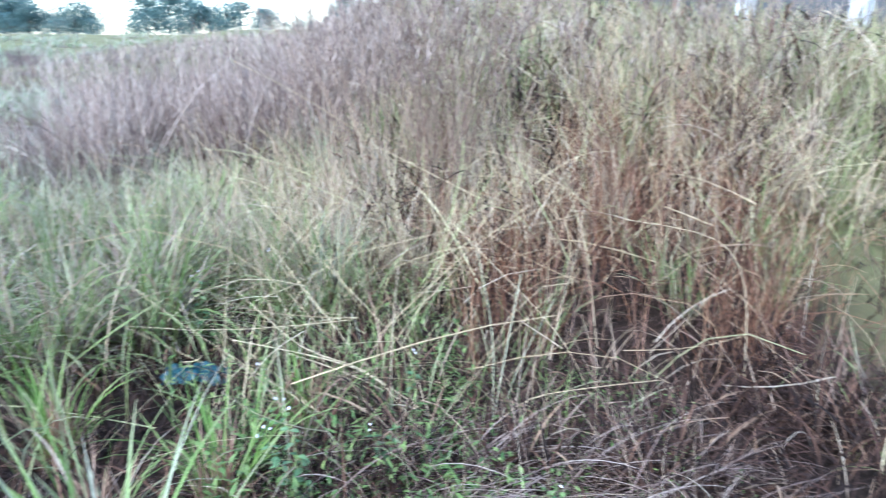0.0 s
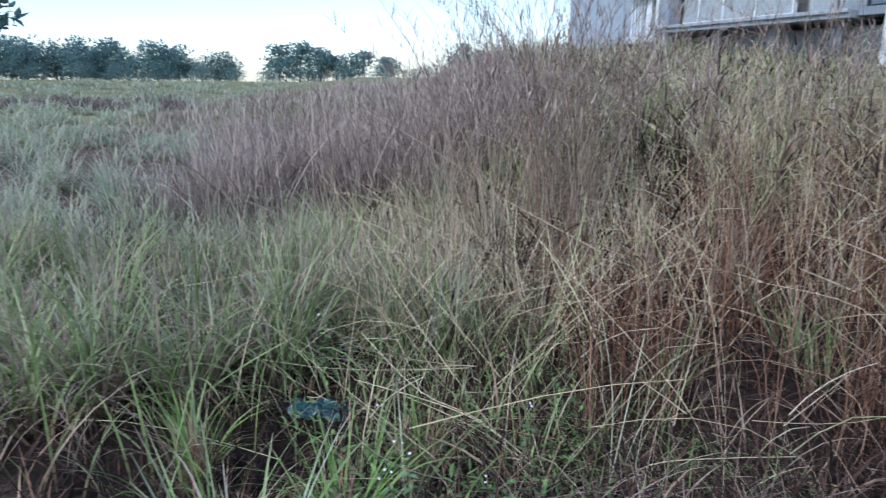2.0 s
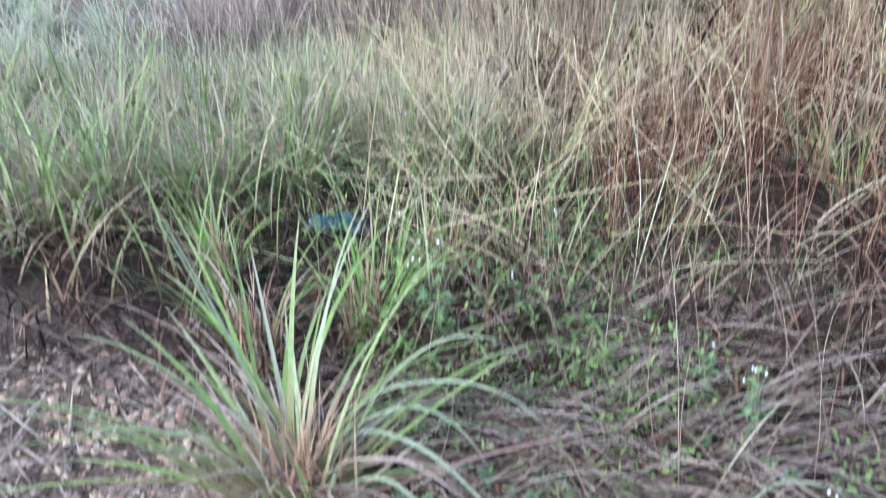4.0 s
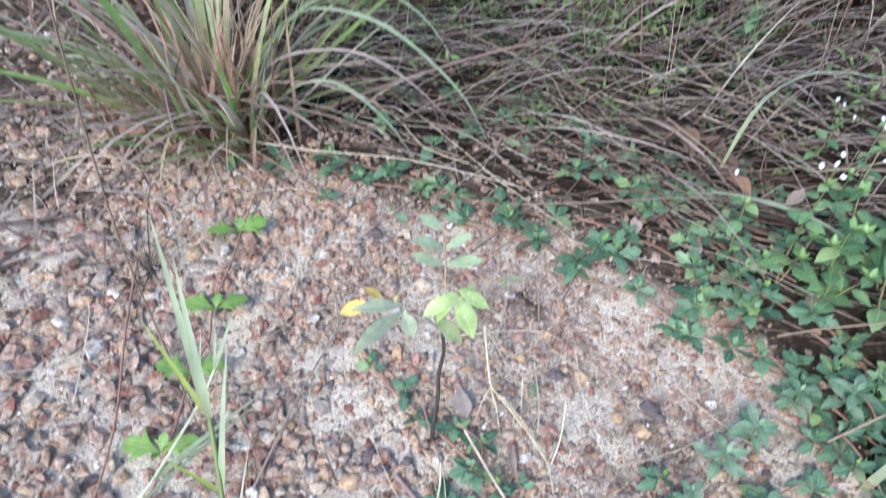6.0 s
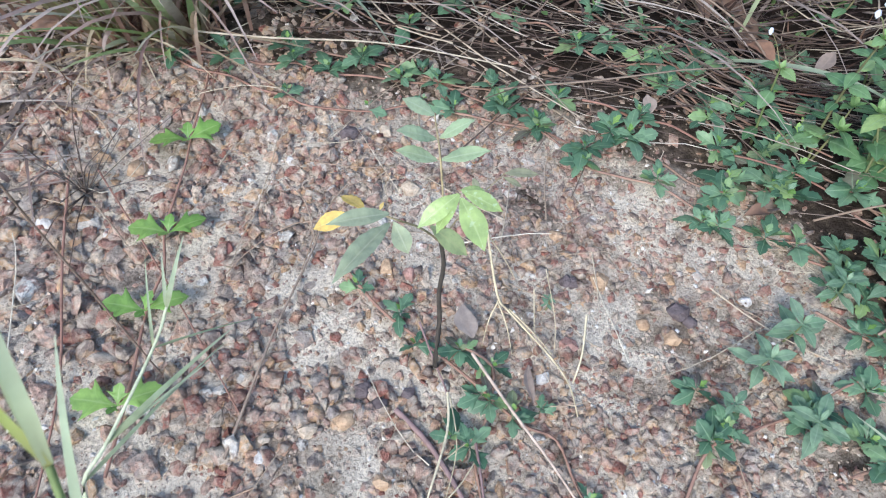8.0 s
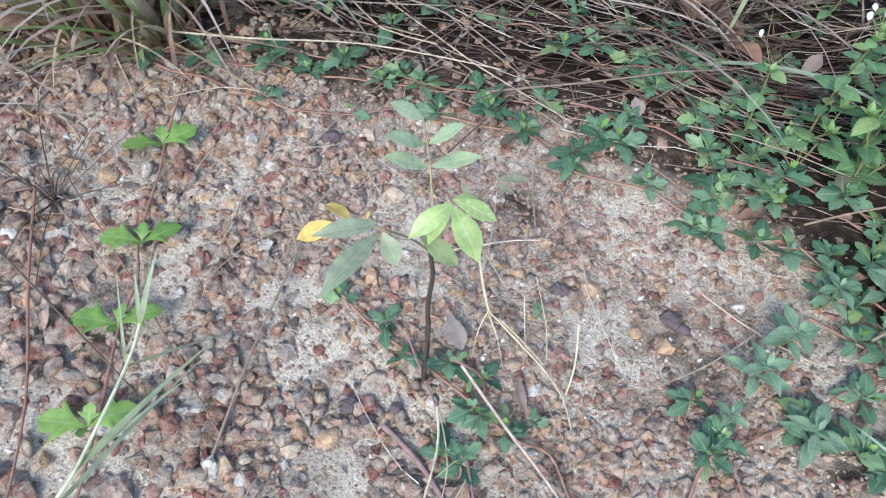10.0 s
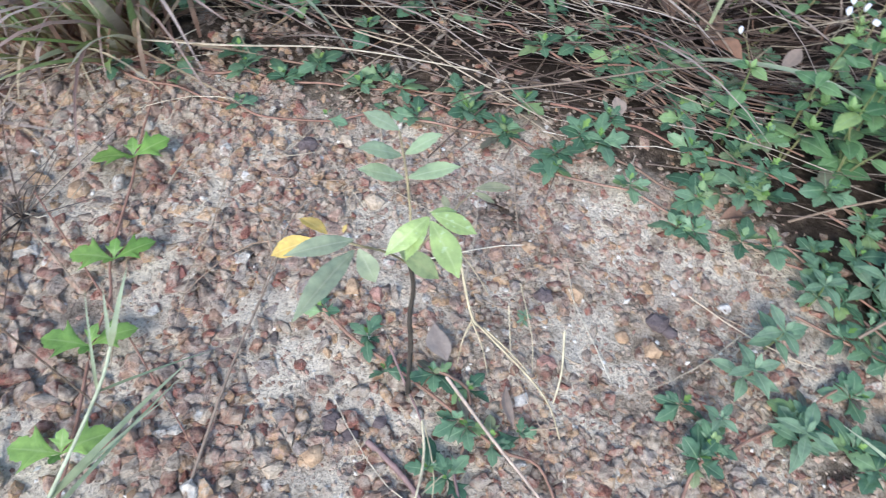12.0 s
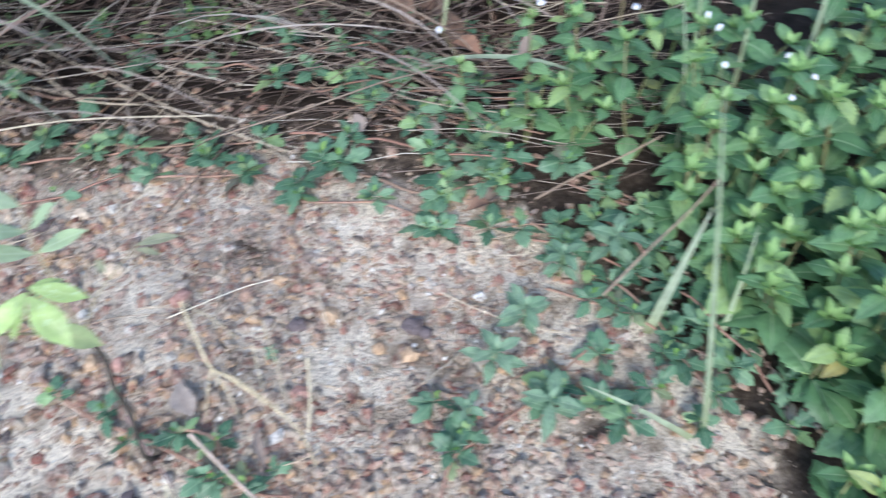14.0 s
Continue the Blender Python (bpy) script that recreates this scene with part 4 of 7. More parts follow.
def between(base, tip, roll=0.0, wide=1.0):
    """The pose and size that lay a unit leaf from base to tip."""
    b, t = Vector(base), Vector(tip)
    y = (t - b).normalized()
    x = y.cross(Vector((0, 0, 1)))
    x = x.normalized() if x.length > 1e-3 else Vector((1, 0, 0))
    z = x.cross(y)
    ln = (t - b).length
    m = Matrix((x, y, z)).transposed().to_4x4()
    return Matrix.Translation(b) @ m @ pose(0, 0, 0, 0, roll, 0) @ Matrix.Diagonal((ln * wide, ln, ln, 1))


def leaf(me, base, tip, parent, roll=0.0, wide=1.0, name="leaf", label=""):
    ob = child(new(name, me), parent, between(base, tip, roll, wide))
    return tagged(ob, label) if label else ob


def stem(name, points, radius, mat, parent, tip=0.6, sides=6, label=""):
    """A tapered stem through the points, smoothed, as a part of parent or on its own."""
    p = np.array(points, float)
    t = np.linspace(0, len(p) - 1, 4 * (len(p) - 1) + 1)
    i = np.clip(t.astype(int), 0, len(p) - 2)
    f = (t - i)[:, None]
    a, b, c, d = p[np.clip(i - 1, 0, None)], p[i], p[i + 1], p[np.clip(i + 2, None, len(p) - 1)]
    q = 0.5 * (2 * b + (c - a) * f + (2 * a - 5 * b + 4 * c - d) * f**2 + (3 * b - a - 3 * c + d) * f**3)
    v, faces = tubes(q[None], [radius], sides, tip)
    ob = mesh_object(name, v, faces, mat, (("along", np.repeat(np.linspace(0, 1, len(q)), sides)),))
    if parent is not None:
        child(ob, parent)
    return tagged(ob, label) if label else ob


def rand(a, b):
    return float(rng.uniform(a, b))


LOBED = ((0.015, 0.0), (0.03, 0.10), (0.08, 0.22), (0.17, 0.36), (0.25, 0.45), (0.42, 0.64), (0.34, 0.61), (0.26, 0.60), (0.19, 0.62), (0.225, 0.71), (0.20, 0.77), (0.20, 0.84), (0.12, 0.88), (0.10, 0.93), (0.04, 0.96), (0.0, 1.0))
BROAD = ((0.015, 0.0), (0.04, 0.08), (0.12, 0.18), (0.23, 0.30), (0.31, 0.40), (0.42, 0.58), (0.35, 0.57), (0.30, 0.57), (0.25, 0.61), (0.28, 0.70), (0.24, 0.75), (0.23, 0.82), (0.14, 0.87), (0.12, 0.92), (0.05, 0.96), (0.0, 1.0))
CREEPER = [lobed_mesh("creeper_leaf", o, mat_creeper, f, d) for o, f, d in ((LOBED, 0.15, 0.35), (LOBED, 0.3, 0.15), (BROAD, 0.05, 0.5))]
mat_lime = leaf_material("lime_leaf", [(0.0, (0.18, 0.35, 0.08)), (1.0, (0.28, 0.45, 0.12))], (0.36, 0.50, 0.20))
LIME = [lobed_mesh("lime_leaf", LOBED, mat_lime, 0.2, d) for d in (0.35, 0.2)]


def toothed(half, teeth=7, depth=0.16):
    """Outline of an oval pointed leaf with teeth along its margin: (half width, distance from the stalk)."""
    rim = [(0.015, 0.0), (0.02, 0.10)]
    for k in range(teeth):
        for f, cut in ((0.15, 1.0 - depth), (0.85, 1.0)):
            t = (k + f) / teeth
            rim.append((half * cut * math.sin(math.pi * t ** 0.72) ** 0.85 + 0.012, 0.10 + 0.88 * t))
    return (*rim, (0.0, 1.0))


WEED = [lobed_mesh("weed_leaf", toothed(h), mat_weed, f, d) for h, f, d in ((0.30, 0.18, 0.35), (0.35, 0.10, 0.5), (0.25, 0.28, 0.25))]
mat_tip = leaf_material("tip_leaf", [(0.0, (0.21, 0.37, 0.13)), (1.0, (0.29, 0.46, 0.17))], (0.38, 0.52, 0.24))
TIP = lobed_mesh("tip_leaf", toothed(0.24, 5), mat_tip, 0.35, -0.2)
DEAD = [leaf_mesh("dead_leaf", (0.02, 0.12, 0.24, 0.28, 0.3, 0.26, 0.18, 0.08, 0.0), mat_dead, f, d, 0.05) for f, d in ((0.5, -0.3), (0.8, 0.4), (-0.4, 0.3))]
mat_slate = leaf_material("slate_leaf", [(0.0, (0.31, 0.24, 0.20)), (1.0, (0.47, 0.38, 0.32))], (0.38, 0.30, 0.25), 0.1, 0.6)
DEAD.append(leaf_mesh("dead_leaf", (0.02, 0.12, 0.22, 0.26, 0.27, 0.24, 0.17, 0.08, 0.0), mat_slate, 0.35, -0.15, 0.05))
DEAD.append(leaf_mesh("dead_leaf", (0.02, 0.05, 0.09, 0.11, 0.11, 0.09, 0.06, 0.03, 0.0), mat_slate, 0.9, -0.2, 0.04))


def rosette(at, count, size, parent, origin):
    """A leafy shoot: crossed pairs of spreading leaves below, smaller upright ones above and a pale bud of tiny leaves."""
    turn = rand(0, 6.28)
    b = Vector(at) - Vector(origin)
    tilt = Vector((rand(-0.25, 0.25), rand(-0.25, 0.25), 1)) * size
    for k in range(count + 3):
        inner = k >= count
        a = turn + (k // 2) * 1.35 + (k % 2) * math.pi + rand(-0.35, 0.35)
        e = rand(0.75, 1.2) if inner else rand(0.0, 0.5) + 0.12 * (k // 2)
        ln = size * (rand(0.25, 0.45) if inner else rand(0.65, 1.15) * (1.0 if k < 4 else 0.72))
        foot = b + tilt * (0.30 if inner else 0.06 * (k // 2))
        me = LIME[k % 2] if inner and k % 3 == 1 else CREEPER[int(rng.integers(0, 3))]
        leaf(me, foot, foot + Vector((math.cos(a) * math.cos(e), math.sin(a) * math.cos(e), math.sin(e))) * ln, parent, rand(-35, 35), rand(0.7, 1.1))


def creeper(path, spacing, count, size, label, lift=0.012, nodes=(), shoots=()):
    """A runner along the ground with leafy nodes."""
    pts = [Vector((x, y, height(x, y) + lift)) for x, y in path]
    o = pts[0]
    e = thing("creeping_plant", o, label, "plant", "creepers on the gravel edge")
    fine = []
    for a, b in zip(pts, pts[1:]):
        n = max(1, int((b - a).length / 0.05))
        for k in range(n):
            m = a.lerp(b, k / n)
            m = m + Vector((rand(-0.006, 0.006), rand(-0.006, 0.006), 0))
            m.z = height(m.x, m.y) + lift * rand(0.6, 1.5)
            fine.append(m)
    fine.append(pts[-1])
    stem("runner", [p - o for p in fine], 0.0024, mat_runner, e, 0.7, 5, "reddish brown runner")
    for x, y in nodes:
        b = Vector((x, y, height(x, y) + 0.02)) - o
        for az, ln, el in ((0.25, size, 0.25), (2.9, size, 0.3), (1.2, size * 0.5, 0.7), (4.2, size * 0.35, 0.8)):
            az += rand(-0.25, 0.25)
            leaf(LIME[int(rng.integers(0, 2))], b, b + Vector((math.cos(az) * math.cos(el), math.sin(az) * math.cos(el), math.sin(el))) * ln, e, rand(-15, 15), 1.15)
    for x, y in shoots:
        rosette((x, y, height(x, y) + lift), count + int(rng.integers(-1, 2)), size * rand(0.85, 1.15), e, o)
    if nodes or shoots:
        return e
    gone = spacing * 0.5
    for a, b in zip(fine, fine[1:]):
        gone += (b - a).length
        if gone > spacing:
            gone = rand(-0.2, 0.2) * spacing
            rosette(b + Vector((0, 0, 0.004)), count + int(rng.integers(-1, 2)), size, e, o)
    return e


GREENISH = "creeping plant with toothed dark green leaves on a reddish runner"
creeper([(-0.41, -0.10), (-0.39, 0.09), (-0.363, 0.244), (-0.34, 0.433), (-0.313, 0.584)], 0.165, 3, 0.058, "creeping plant with few bright green lobed leaves over gravel", nodes=((-0.405, -0.02), (-0.385, 0.115), (-0.363, 0.244), (-0.34, 0.42)))
creeper([(-0.42, 0.64), (-0.28, 0.56), (-0.141, 0.486), (-0.051, 0.48), (0.053, 0.49)], 0.10, 2, 0.03, "long bare reddish runner with tiny leaves at its nodes")
creeper([(-0.34, 0.632), (-0.22, 0.60), (-0.104, 0.578), (0.08, 0.528), (0.235, 0.413), (0.304, 0.341)], 0.065, 6, 0.044, GREENISH)
creeper([(-0.24, 0.66), (-0.10, 0.62), (0.06, 0.56), (0.18, 0.50), (0.33, 0.45)], 0.09, 5, 0.042, GREENISH)
creeper([(0.08, 0.47), (0.235, 0.40), (0.295, 0.31), (0.41, 0.26), (0.47, 0.18), (0.56, 0.14), (0.66, 0.10)], 0, 6, 0.046, GREENISH, shoots=((0.10, 0.465), (0.19, 0.465), (0.233, 0.40), (0.295, 0.315), (0.41, 0.265), (0.455, 0.18), (0.478, 0.165), (0.555, 0.14), (0.60, 0.12), (0.66, 0.10)))
creeper([(0.36, 0.37), (0.50, 0.22), (0.60, 0.235), (0.66, 0.31)], 0, 7, 0.05, GREENISH, 0.02, shoots=((0.36, 0.37), (0.385, 0.35), (0.505, 0.22), (0.525, 0.245), (0.596, 0.235), (0.615, 0.215), (0.65, 0.32), (0.56, 0.30)))
creeper([(0.33, 0.45), (0.46, 0.37), (0.58, 0.28), (0.70, 0.20)], 0.10, 6, 0.046, "dense creeping plant with dark green leaves among straw", 0.03)
creeper([(0.40, 0.55), (0.52, 0.46), (0.64, 0.36), (0.74, 0.28)], 0.09, 5, 0.044, "dense creeping plant with dark green leaves among straw", 0.03)
creeper([(0.36, 0.70), (0.55, 0.62), (0.70, 0.52), (0.80, 0.44)], 0.07, 5, 0.042, "creeping plant half hidden under fallen straw", 0.035)
creeper([(-0.12, 0.155), (-0.075, 0.085), (-0.02, 0.018), (0.033, -0.045), (0.084, -0.10), (0.124, -0.137), (0.16, -0.25)], 0, 4, 0.032, "creeping plant with small green leaves beside the seedling", shoots=((-0.10, 0.12), (-0.046, 0.07), (-0.029, 0.02), (0.045, -0.06), (0.08, -0.095), (0.118, -0.095), (0.15, -0.21)))
creeper([(0.03, 0.01), (0.067, -0.023), (0.05, -0.08), (0.02, -0.13), (0.01, -0.24)], 0, 4, 0.034, "creeping plant with small green leaves beside the seedling", shoots=((0.03, 0.004), (0.067, -0.023), (0.055, -0.07), (-0.003, -0.11), (0.018, -0.125), (0.01, -0.22)))
creeper([(0.27, -0.23), (0.323, -0.177), (0.477, -0.139), (0.621, -0.105)], 0, 6, 0.043, GREENISH, shoots=((0.325, -0.165), (0.35, -0.15), (0.335, -0.094), (0.48, -0.155), (0.50, -0.145), (0.584, -0.126), (0.545, -0.19)))
creeper([(0.62, 0.12), (0.66, 0.0), (0.69, -0.12), (0.68, -0.3)], 0, 6, 0.04, "dense creeping plant beside the leafy weeds", 0.02, shoots=((0.61, 0.04), (0.645, 0.06), (0.66, 0.01), (0.695, -0.03), (0.655, -0.07), (0.70, -0.115), (0.665, -0.165), (0.69, -0.25), (0.645, -0.27)))
creeper([(0.72, 0.10), (0.74, 0.0), (0.75, -0.12), (0.76, -0.34)], 0, 7, 0.042, "dense creeping plant beside the leafy weeds", 0.03, shoots=((0.71, 0.07), (0.735, 0.02), (0.77, -0.02), (0.745, -0.07), (0.78, -0.12), (0.735, -0.16), (0.77, -0.20), (0.73, -0.23), (0.78, -0.28), (0.74, -0.33), (0.80, -0.06), (0.79, 0.05)))
creeper([(0.50, -0.24), (0.62, -0.20), (0.74, -0.16)], 0.07, 5, 0.046, GREENISH)


creeper([(0.72, 0.16), (0.80, 0.08), (0.88, 0.02)], 0.05, 6, 0.045, "dense creeping plant beside the leafy weeds")
creeper([(0.10, 0.74), (0.25, 0.66), (0.42, 0.58), (0.56, 0.52)], 0.07, 5, 0.042, "creeping plant half hidden under fallen straw", 0.035)
creeper([(-0.30, 0.74), (-0.12, 0.72), (0.05, 0.66)], 0.06, 5, 0.042, "creeping plant half hidden under fallen straw", 0.035)
creeper([(0.02, 1.16), (0.16, 1.06), (0.34, 1.0)], 0.05, 6, 0.036, "low creeping plant with light green leaves under straw")
creeper([(0.70, 1.10), (0.86, 1.02), (1.02, 0.92)], 0.05, 6, 0.036, "low creeping plant with light green leaves under straw")


creeper([(0.44, 0.48), (0.60, 0.40), (0.72, 0.36), (0.86, 0.28)], 0.085, 6, 0.044, "dense creeping plant with dark green leaves among straw", 0.03)
creeper([(0.50, 0.42), (0.62, 0.30), (0.72, 0.20), (0.80, 0.14)], 0.10, 6, 0.044, "dense creeping plant with dark green leaves among straw", 0.03)
creeper([(0.30, 0.58), (0.46, 0.52), (0.62, 0.48), (0.78, 0.40)], 0.085, 6, 0.042, "creeping plant half hidden under fallen straw", 0.035)
creeper([(0.58, 0.60), (0.74, 0.52), (0.88, 0.48)], 0.08, 5, 0.042, "creeping plant half hidden under fallen straw", 0.035)


mat_herb = leaf_material("herb_leaf", [(0.0, (0.17, 0.29, 0.18)), (1.0, (0.25, 0.37, 0.24))], (0.36, 0.46, 0.33), 0.3, 0.6)
HERB = [leaf_mesh("herb_leaf", w, mat_herb, 0.2, d) for w, d in (((0.02, 0.06, 0.12, 0.17, 0.2, 0.19, 0.17, 0.12, 0.06, 0.0), 0.3), ((0.02, 0.07, 0.15, 0.21, 0.22, 0.2, 0.16, 0.1, 0.05, 0.0), 0.45))]


for path in ([(0.20, 0.82), (0.38, 0.74), (0.55, 0.70)], [(-0.05, 0.86), (0.10, 0.80), (0.22, 0.74)], [(0.62, 0.74), (0.78, 0.66), (0.92, 0.58)], [(0.45, 0.66), (0.60, 0.56), (0.70, 0.44)]):
    creeper(path, 0.055, 5, 0.04, "creeping plant half hidden under fallen straw", 0.05)


for path in ([(0.60, 0.10), (0.68, 0.02), (0.74, -0.08)], [(0.62, -0.06), (0.72, -0.02), (0.82, 0.04)], [(0.58, 0.0), (0.66, -0.10), (0.72, -0.20)], [(0.70, 0.24), (0.78, 0.14), (0.82, 0.06)]):
    creeper(path, 0.05, 5, 0.04, "dense creeping plant beside the leafy weeds", 0.02)


def upright_herb(x, y, h, size):
    """A small erect shoot topped by a star of leaves."""
    o = Vector((x, y, height(x, y)))
    e = thing("small_herb", o, "small erect herb with a star of pale green leaves", "plant", "herbs on the gravel")
    top = Vector((rand(-0.01, 0.01), rand(-0.01, 0.01), h))
    stem("stalk", [(0, 0, -0.005), top * 0.5 + Vector((0.004, 0, 0)), top], 0.002, mat_weed_stem, e)
    for level, n, s in ((0.55, 4, 1.0), (1.0, 4, 1.0), (1.08, 3, 0.45)):
        turn = rand(0, 6)
        for k in range(n):
            a = turn + k * 6.283 / n
            b = top * level
            el = 0.25 if s == 1.0 else 0.9
            leaf(HERB[k % 2], b, b + Vector((math.cos(a) * math.cos(el), math.sin(a) * math.cos(el), math.sin(el))) * size * s * rand(0.8, 1.1), e, rand(-10, 10))


for x, y, h, size in ((0.51, -0.03, 0.06, 0.044), (0.43, -0.075, 0.055, 0.046), (0.47, -0.175, 0.045, 0.046), (0.61, 0.02, 0.055, 0.042), (0.36, -0.13, 0.04, 0.025), (0.165, 0.06, 0.03, 0.012), (0.70, 0.02, 0.07, 0.05)):
    upright_herb(x, y, h, size)


# ---- the seedling ----
def seedling():
    g = height(0, 0)
    e = thing("seedling", (0, 0, g), "young tree seedling with pinnate green and yellowing leaves", "seedling")
    mat_bark = stem_material("seedling_stem", [(0.0, (0.06, 0.05, 0.04)), (1.0, (0.075, 0.06, 0.05))], True)
    mat_stalk = stem_material("leaf_stalk", [(0.0, (0.36, 0.30, 0.17)), (1.0, (0.40, 0.32, 0.18))], True)
    fresh = leaf_material("fresh_leaflet", [(0.0, (0.39, 0.54, 0.20)), (1.0, (0.45, 0.58, 0.24))], (0.56, 0.66, 0.34), 0.3, 0.3, (0.55, 0.68, 0.42))
    grey = leaf_material("grey_leaflet", [(0.0, (0.37, 0.43, 0.28)), (1.0, (0.43, 0.48, 0.33))], (0.50, 0.53, 0.38), 0.25, 0.3)
    green = leaf_material("green_leaflet", [(0.0, (0.38, 0.50, 0.30)), (1.0, (0.44, 0.54, 0.34))], (0.54, 0.61, 0.43), 0.3, 0.35)
    olive = leaf_material("olive_leaflet", [(0.0, (0.30, 0.37, 0.17)), (1.0, (0.34, 0.41, 0.20))], (0.38, 0.40, 0.20), 0.25, 0.35)
    pale = leaf_material("pale_leaflet", [(0.0, (0.42, 0.43, 0.26)), (1.0, (0.50, 0.50, 0.32))], (0.56, 0.55, 0.38), 0.35, 0.45)
    yellow = leaf_material("yellow_leaflet", [(0.0, (0.80, 0.58, 0.17)), (1.0, (0.84, 0.64, 0.22))], (0.85, 0.7, 0.32), 0.3, 0.45, (0.66, 0.42, 0.14))
    shape = (0.02, 0.08, 0.135, 0.17, 0.185, 0.18, 0.155, 0.11, 0.05, 0.0)
    kinds = {n: leaf_mesh("leaflet", shape, m, f, d) for n, m, f, d in (("fresh", fresh, 0.15, 0.25), ("grey", grey, 0.25, 0.2), ("olive", olive, 0.2, 0.2), ("green", green, 0.12, 0.12), ("yellow", yellow, 0.3, 0.2), ("pale", pale, 0.12, 0.15))}
    up = Vector((0, 0, -g))
    p = lambda x, y, z: Vector((x, y, z)) + up
    stem("stem", [(-0.004, -0.003, -0.01), p(-0.010, -0.019, 0.030), p(-0.001, 0.008, 0.085), p(0.000, 0.023, 0.130), p(0.007, 0.037, 0.170), p(0.003, 0.040, 0.215)], 0.0036, mat_bark, e, 0.72, 7, "dark wavy woody stem")
    top_stalk = stem("rachis", [p(0.003, 0.040, 0.215), p(0.007, 0.058, 0.270), p(0.007, 0.077, 0.308), p(0.007, 0.094, 0.322), p(0.007, 0.118, 0.333)], 0.0014, mat_stalk, e)
    grey_stalk = stem("rachis", [p(0.003, 0.040, 0.213), p(-0.023, 0.014, 0.280), p(-0.055, -0.002, 0.325), p(-0.066, 0.010, 0.320)], 0.0014, mat_stalk, e)
    yellow_stalk = stem("rachis", [p(-0.055, 0.002, 0.320), p(-0.069, 0.050, 0.270), p(-0.090, 0.064, 0.250)], 0.0013, mat_stalk, e)
    fresh_stalk = stem("rachis", [p(0.003, 0.040, 0.215), p(0.003, 0.013, 0.290), p(0.010, -0.007, 0.355)], 0.0016, mat_stalk, e)
    side_stalk = stem("rachis", [p(0.003, 0.042, 0.210), p(0.034, 0.059, 0.245), p(0.084, 0.092, 0.258)], 0.0012, mat_stalk, e)

    def compound(kind, stalk, *leaflets):
        """The leaflets on one stalk: base, tip, roll and width of each."""
        for b, t, roll, wide in leaflets:
            leaf(kinds[kind], p(*b), p(*t), stalk, roll, wide, "leaflet", "yellow withering leaflet" if kind == "yellow" else "")

    compound("green", top_stalk,
             ((0.007, 0.118, 0.333), (-0.024, 0.134, 0.349), 0, 1.5),
             ((0.005, 0.095, 0.322), (-0.035, 0.087, 0.352), -10, 1.1),
             ((0.009, 0.096, 0.322), (0.041, 0.088, 0.354), 10, 1.1),
             ((0.004, 0.078, 0.308), (-0.038, 0.078, 0.333), -10, 1.1),
             ((0.008, 0.078, 0.308), (0.056, 0.068, 0.329), 10, 0.95))
    compound("fresh", fresh_stalk,
             ((0.009, -0.007, 0.355), (-0.033, -0.028, 0.341), -20, 1.0),
             ((0.010, -0.008, 0.355), (-0.019, -0.031, 0.335), 15, 1.15),
             ((0.010, -0.011, 0.354), (0.026, -0.058, 0.335), 5, 1.25),
             ((0.012, -0.005, 0.356), (0.050, -0.023, 0.344), 20, 1.05),
             ((0.011, -0.003, 0.355), (0.037, -0.000, 0.350), 10, 0.8))
    compound("grey", grey_stalk,
             ((-0.055, 0.002, 0.326), (-0.110, -0.019, 0.352), -25, 0.72),
             ((-0.056, -0.008, 0.324), (-0.111, -0.074, 0.347), -10, 0.62),
             ((-0.052, -0.007, 0.324), (-0.041, -0.030, 0.300), 15, 1.5))
    compound("olive", grey_stalk,
             ((-0.012, 0.023, 0.270), (0.028, 0.000, 0.240), 20, 1.1))
    compound("yellow", yellow_stalk,
             ((-0.090, 0.064, 0.250), (-0.138, 0.066, 0.235), -15, 1.2),
             ((-0.077, 0.067, 0.252), (-0.101, 0.096, 0.253), 20, 1.35),
             ((-0.061, 0.063, 0.255), (-0.056, 0.070, 0.260), 0, 1.1))
    compound("pale", side_stalk,
             ((0.084, 0.092, 0.258), (0.127, 0.094, 0.252), -5, 1.0),
             ((0.082, 0.089, 0.256), (0.103, 0.077, 0.250), 0, 0.95),
             ((0.048, 0.066, 0.262), (0.046, 0.084, 0.268), 5, 1.2))
    return e


seedling()


# ---- leafy herbs with white heads ----
mat_white, nt_, b_ = material("white_florets", 0.8, 0.2)
nt_.links.new(ramp(nt_, noise_node(nt_, 300.0), [(0.3, (0.62, 0.62, 0.70)), (0.7, (0.85, 0.85, 0.88))]), b_.inputs["Base Color"])


def head_mesh():
    v, q = rock(3, 30)
    ob = mesh_object("flower_head", v * [1, 1, 0.6], q, mat_white)
    me = ob.data
    bpy.data.objects.remove(ob)
    return me


HEAD = head_mesh()


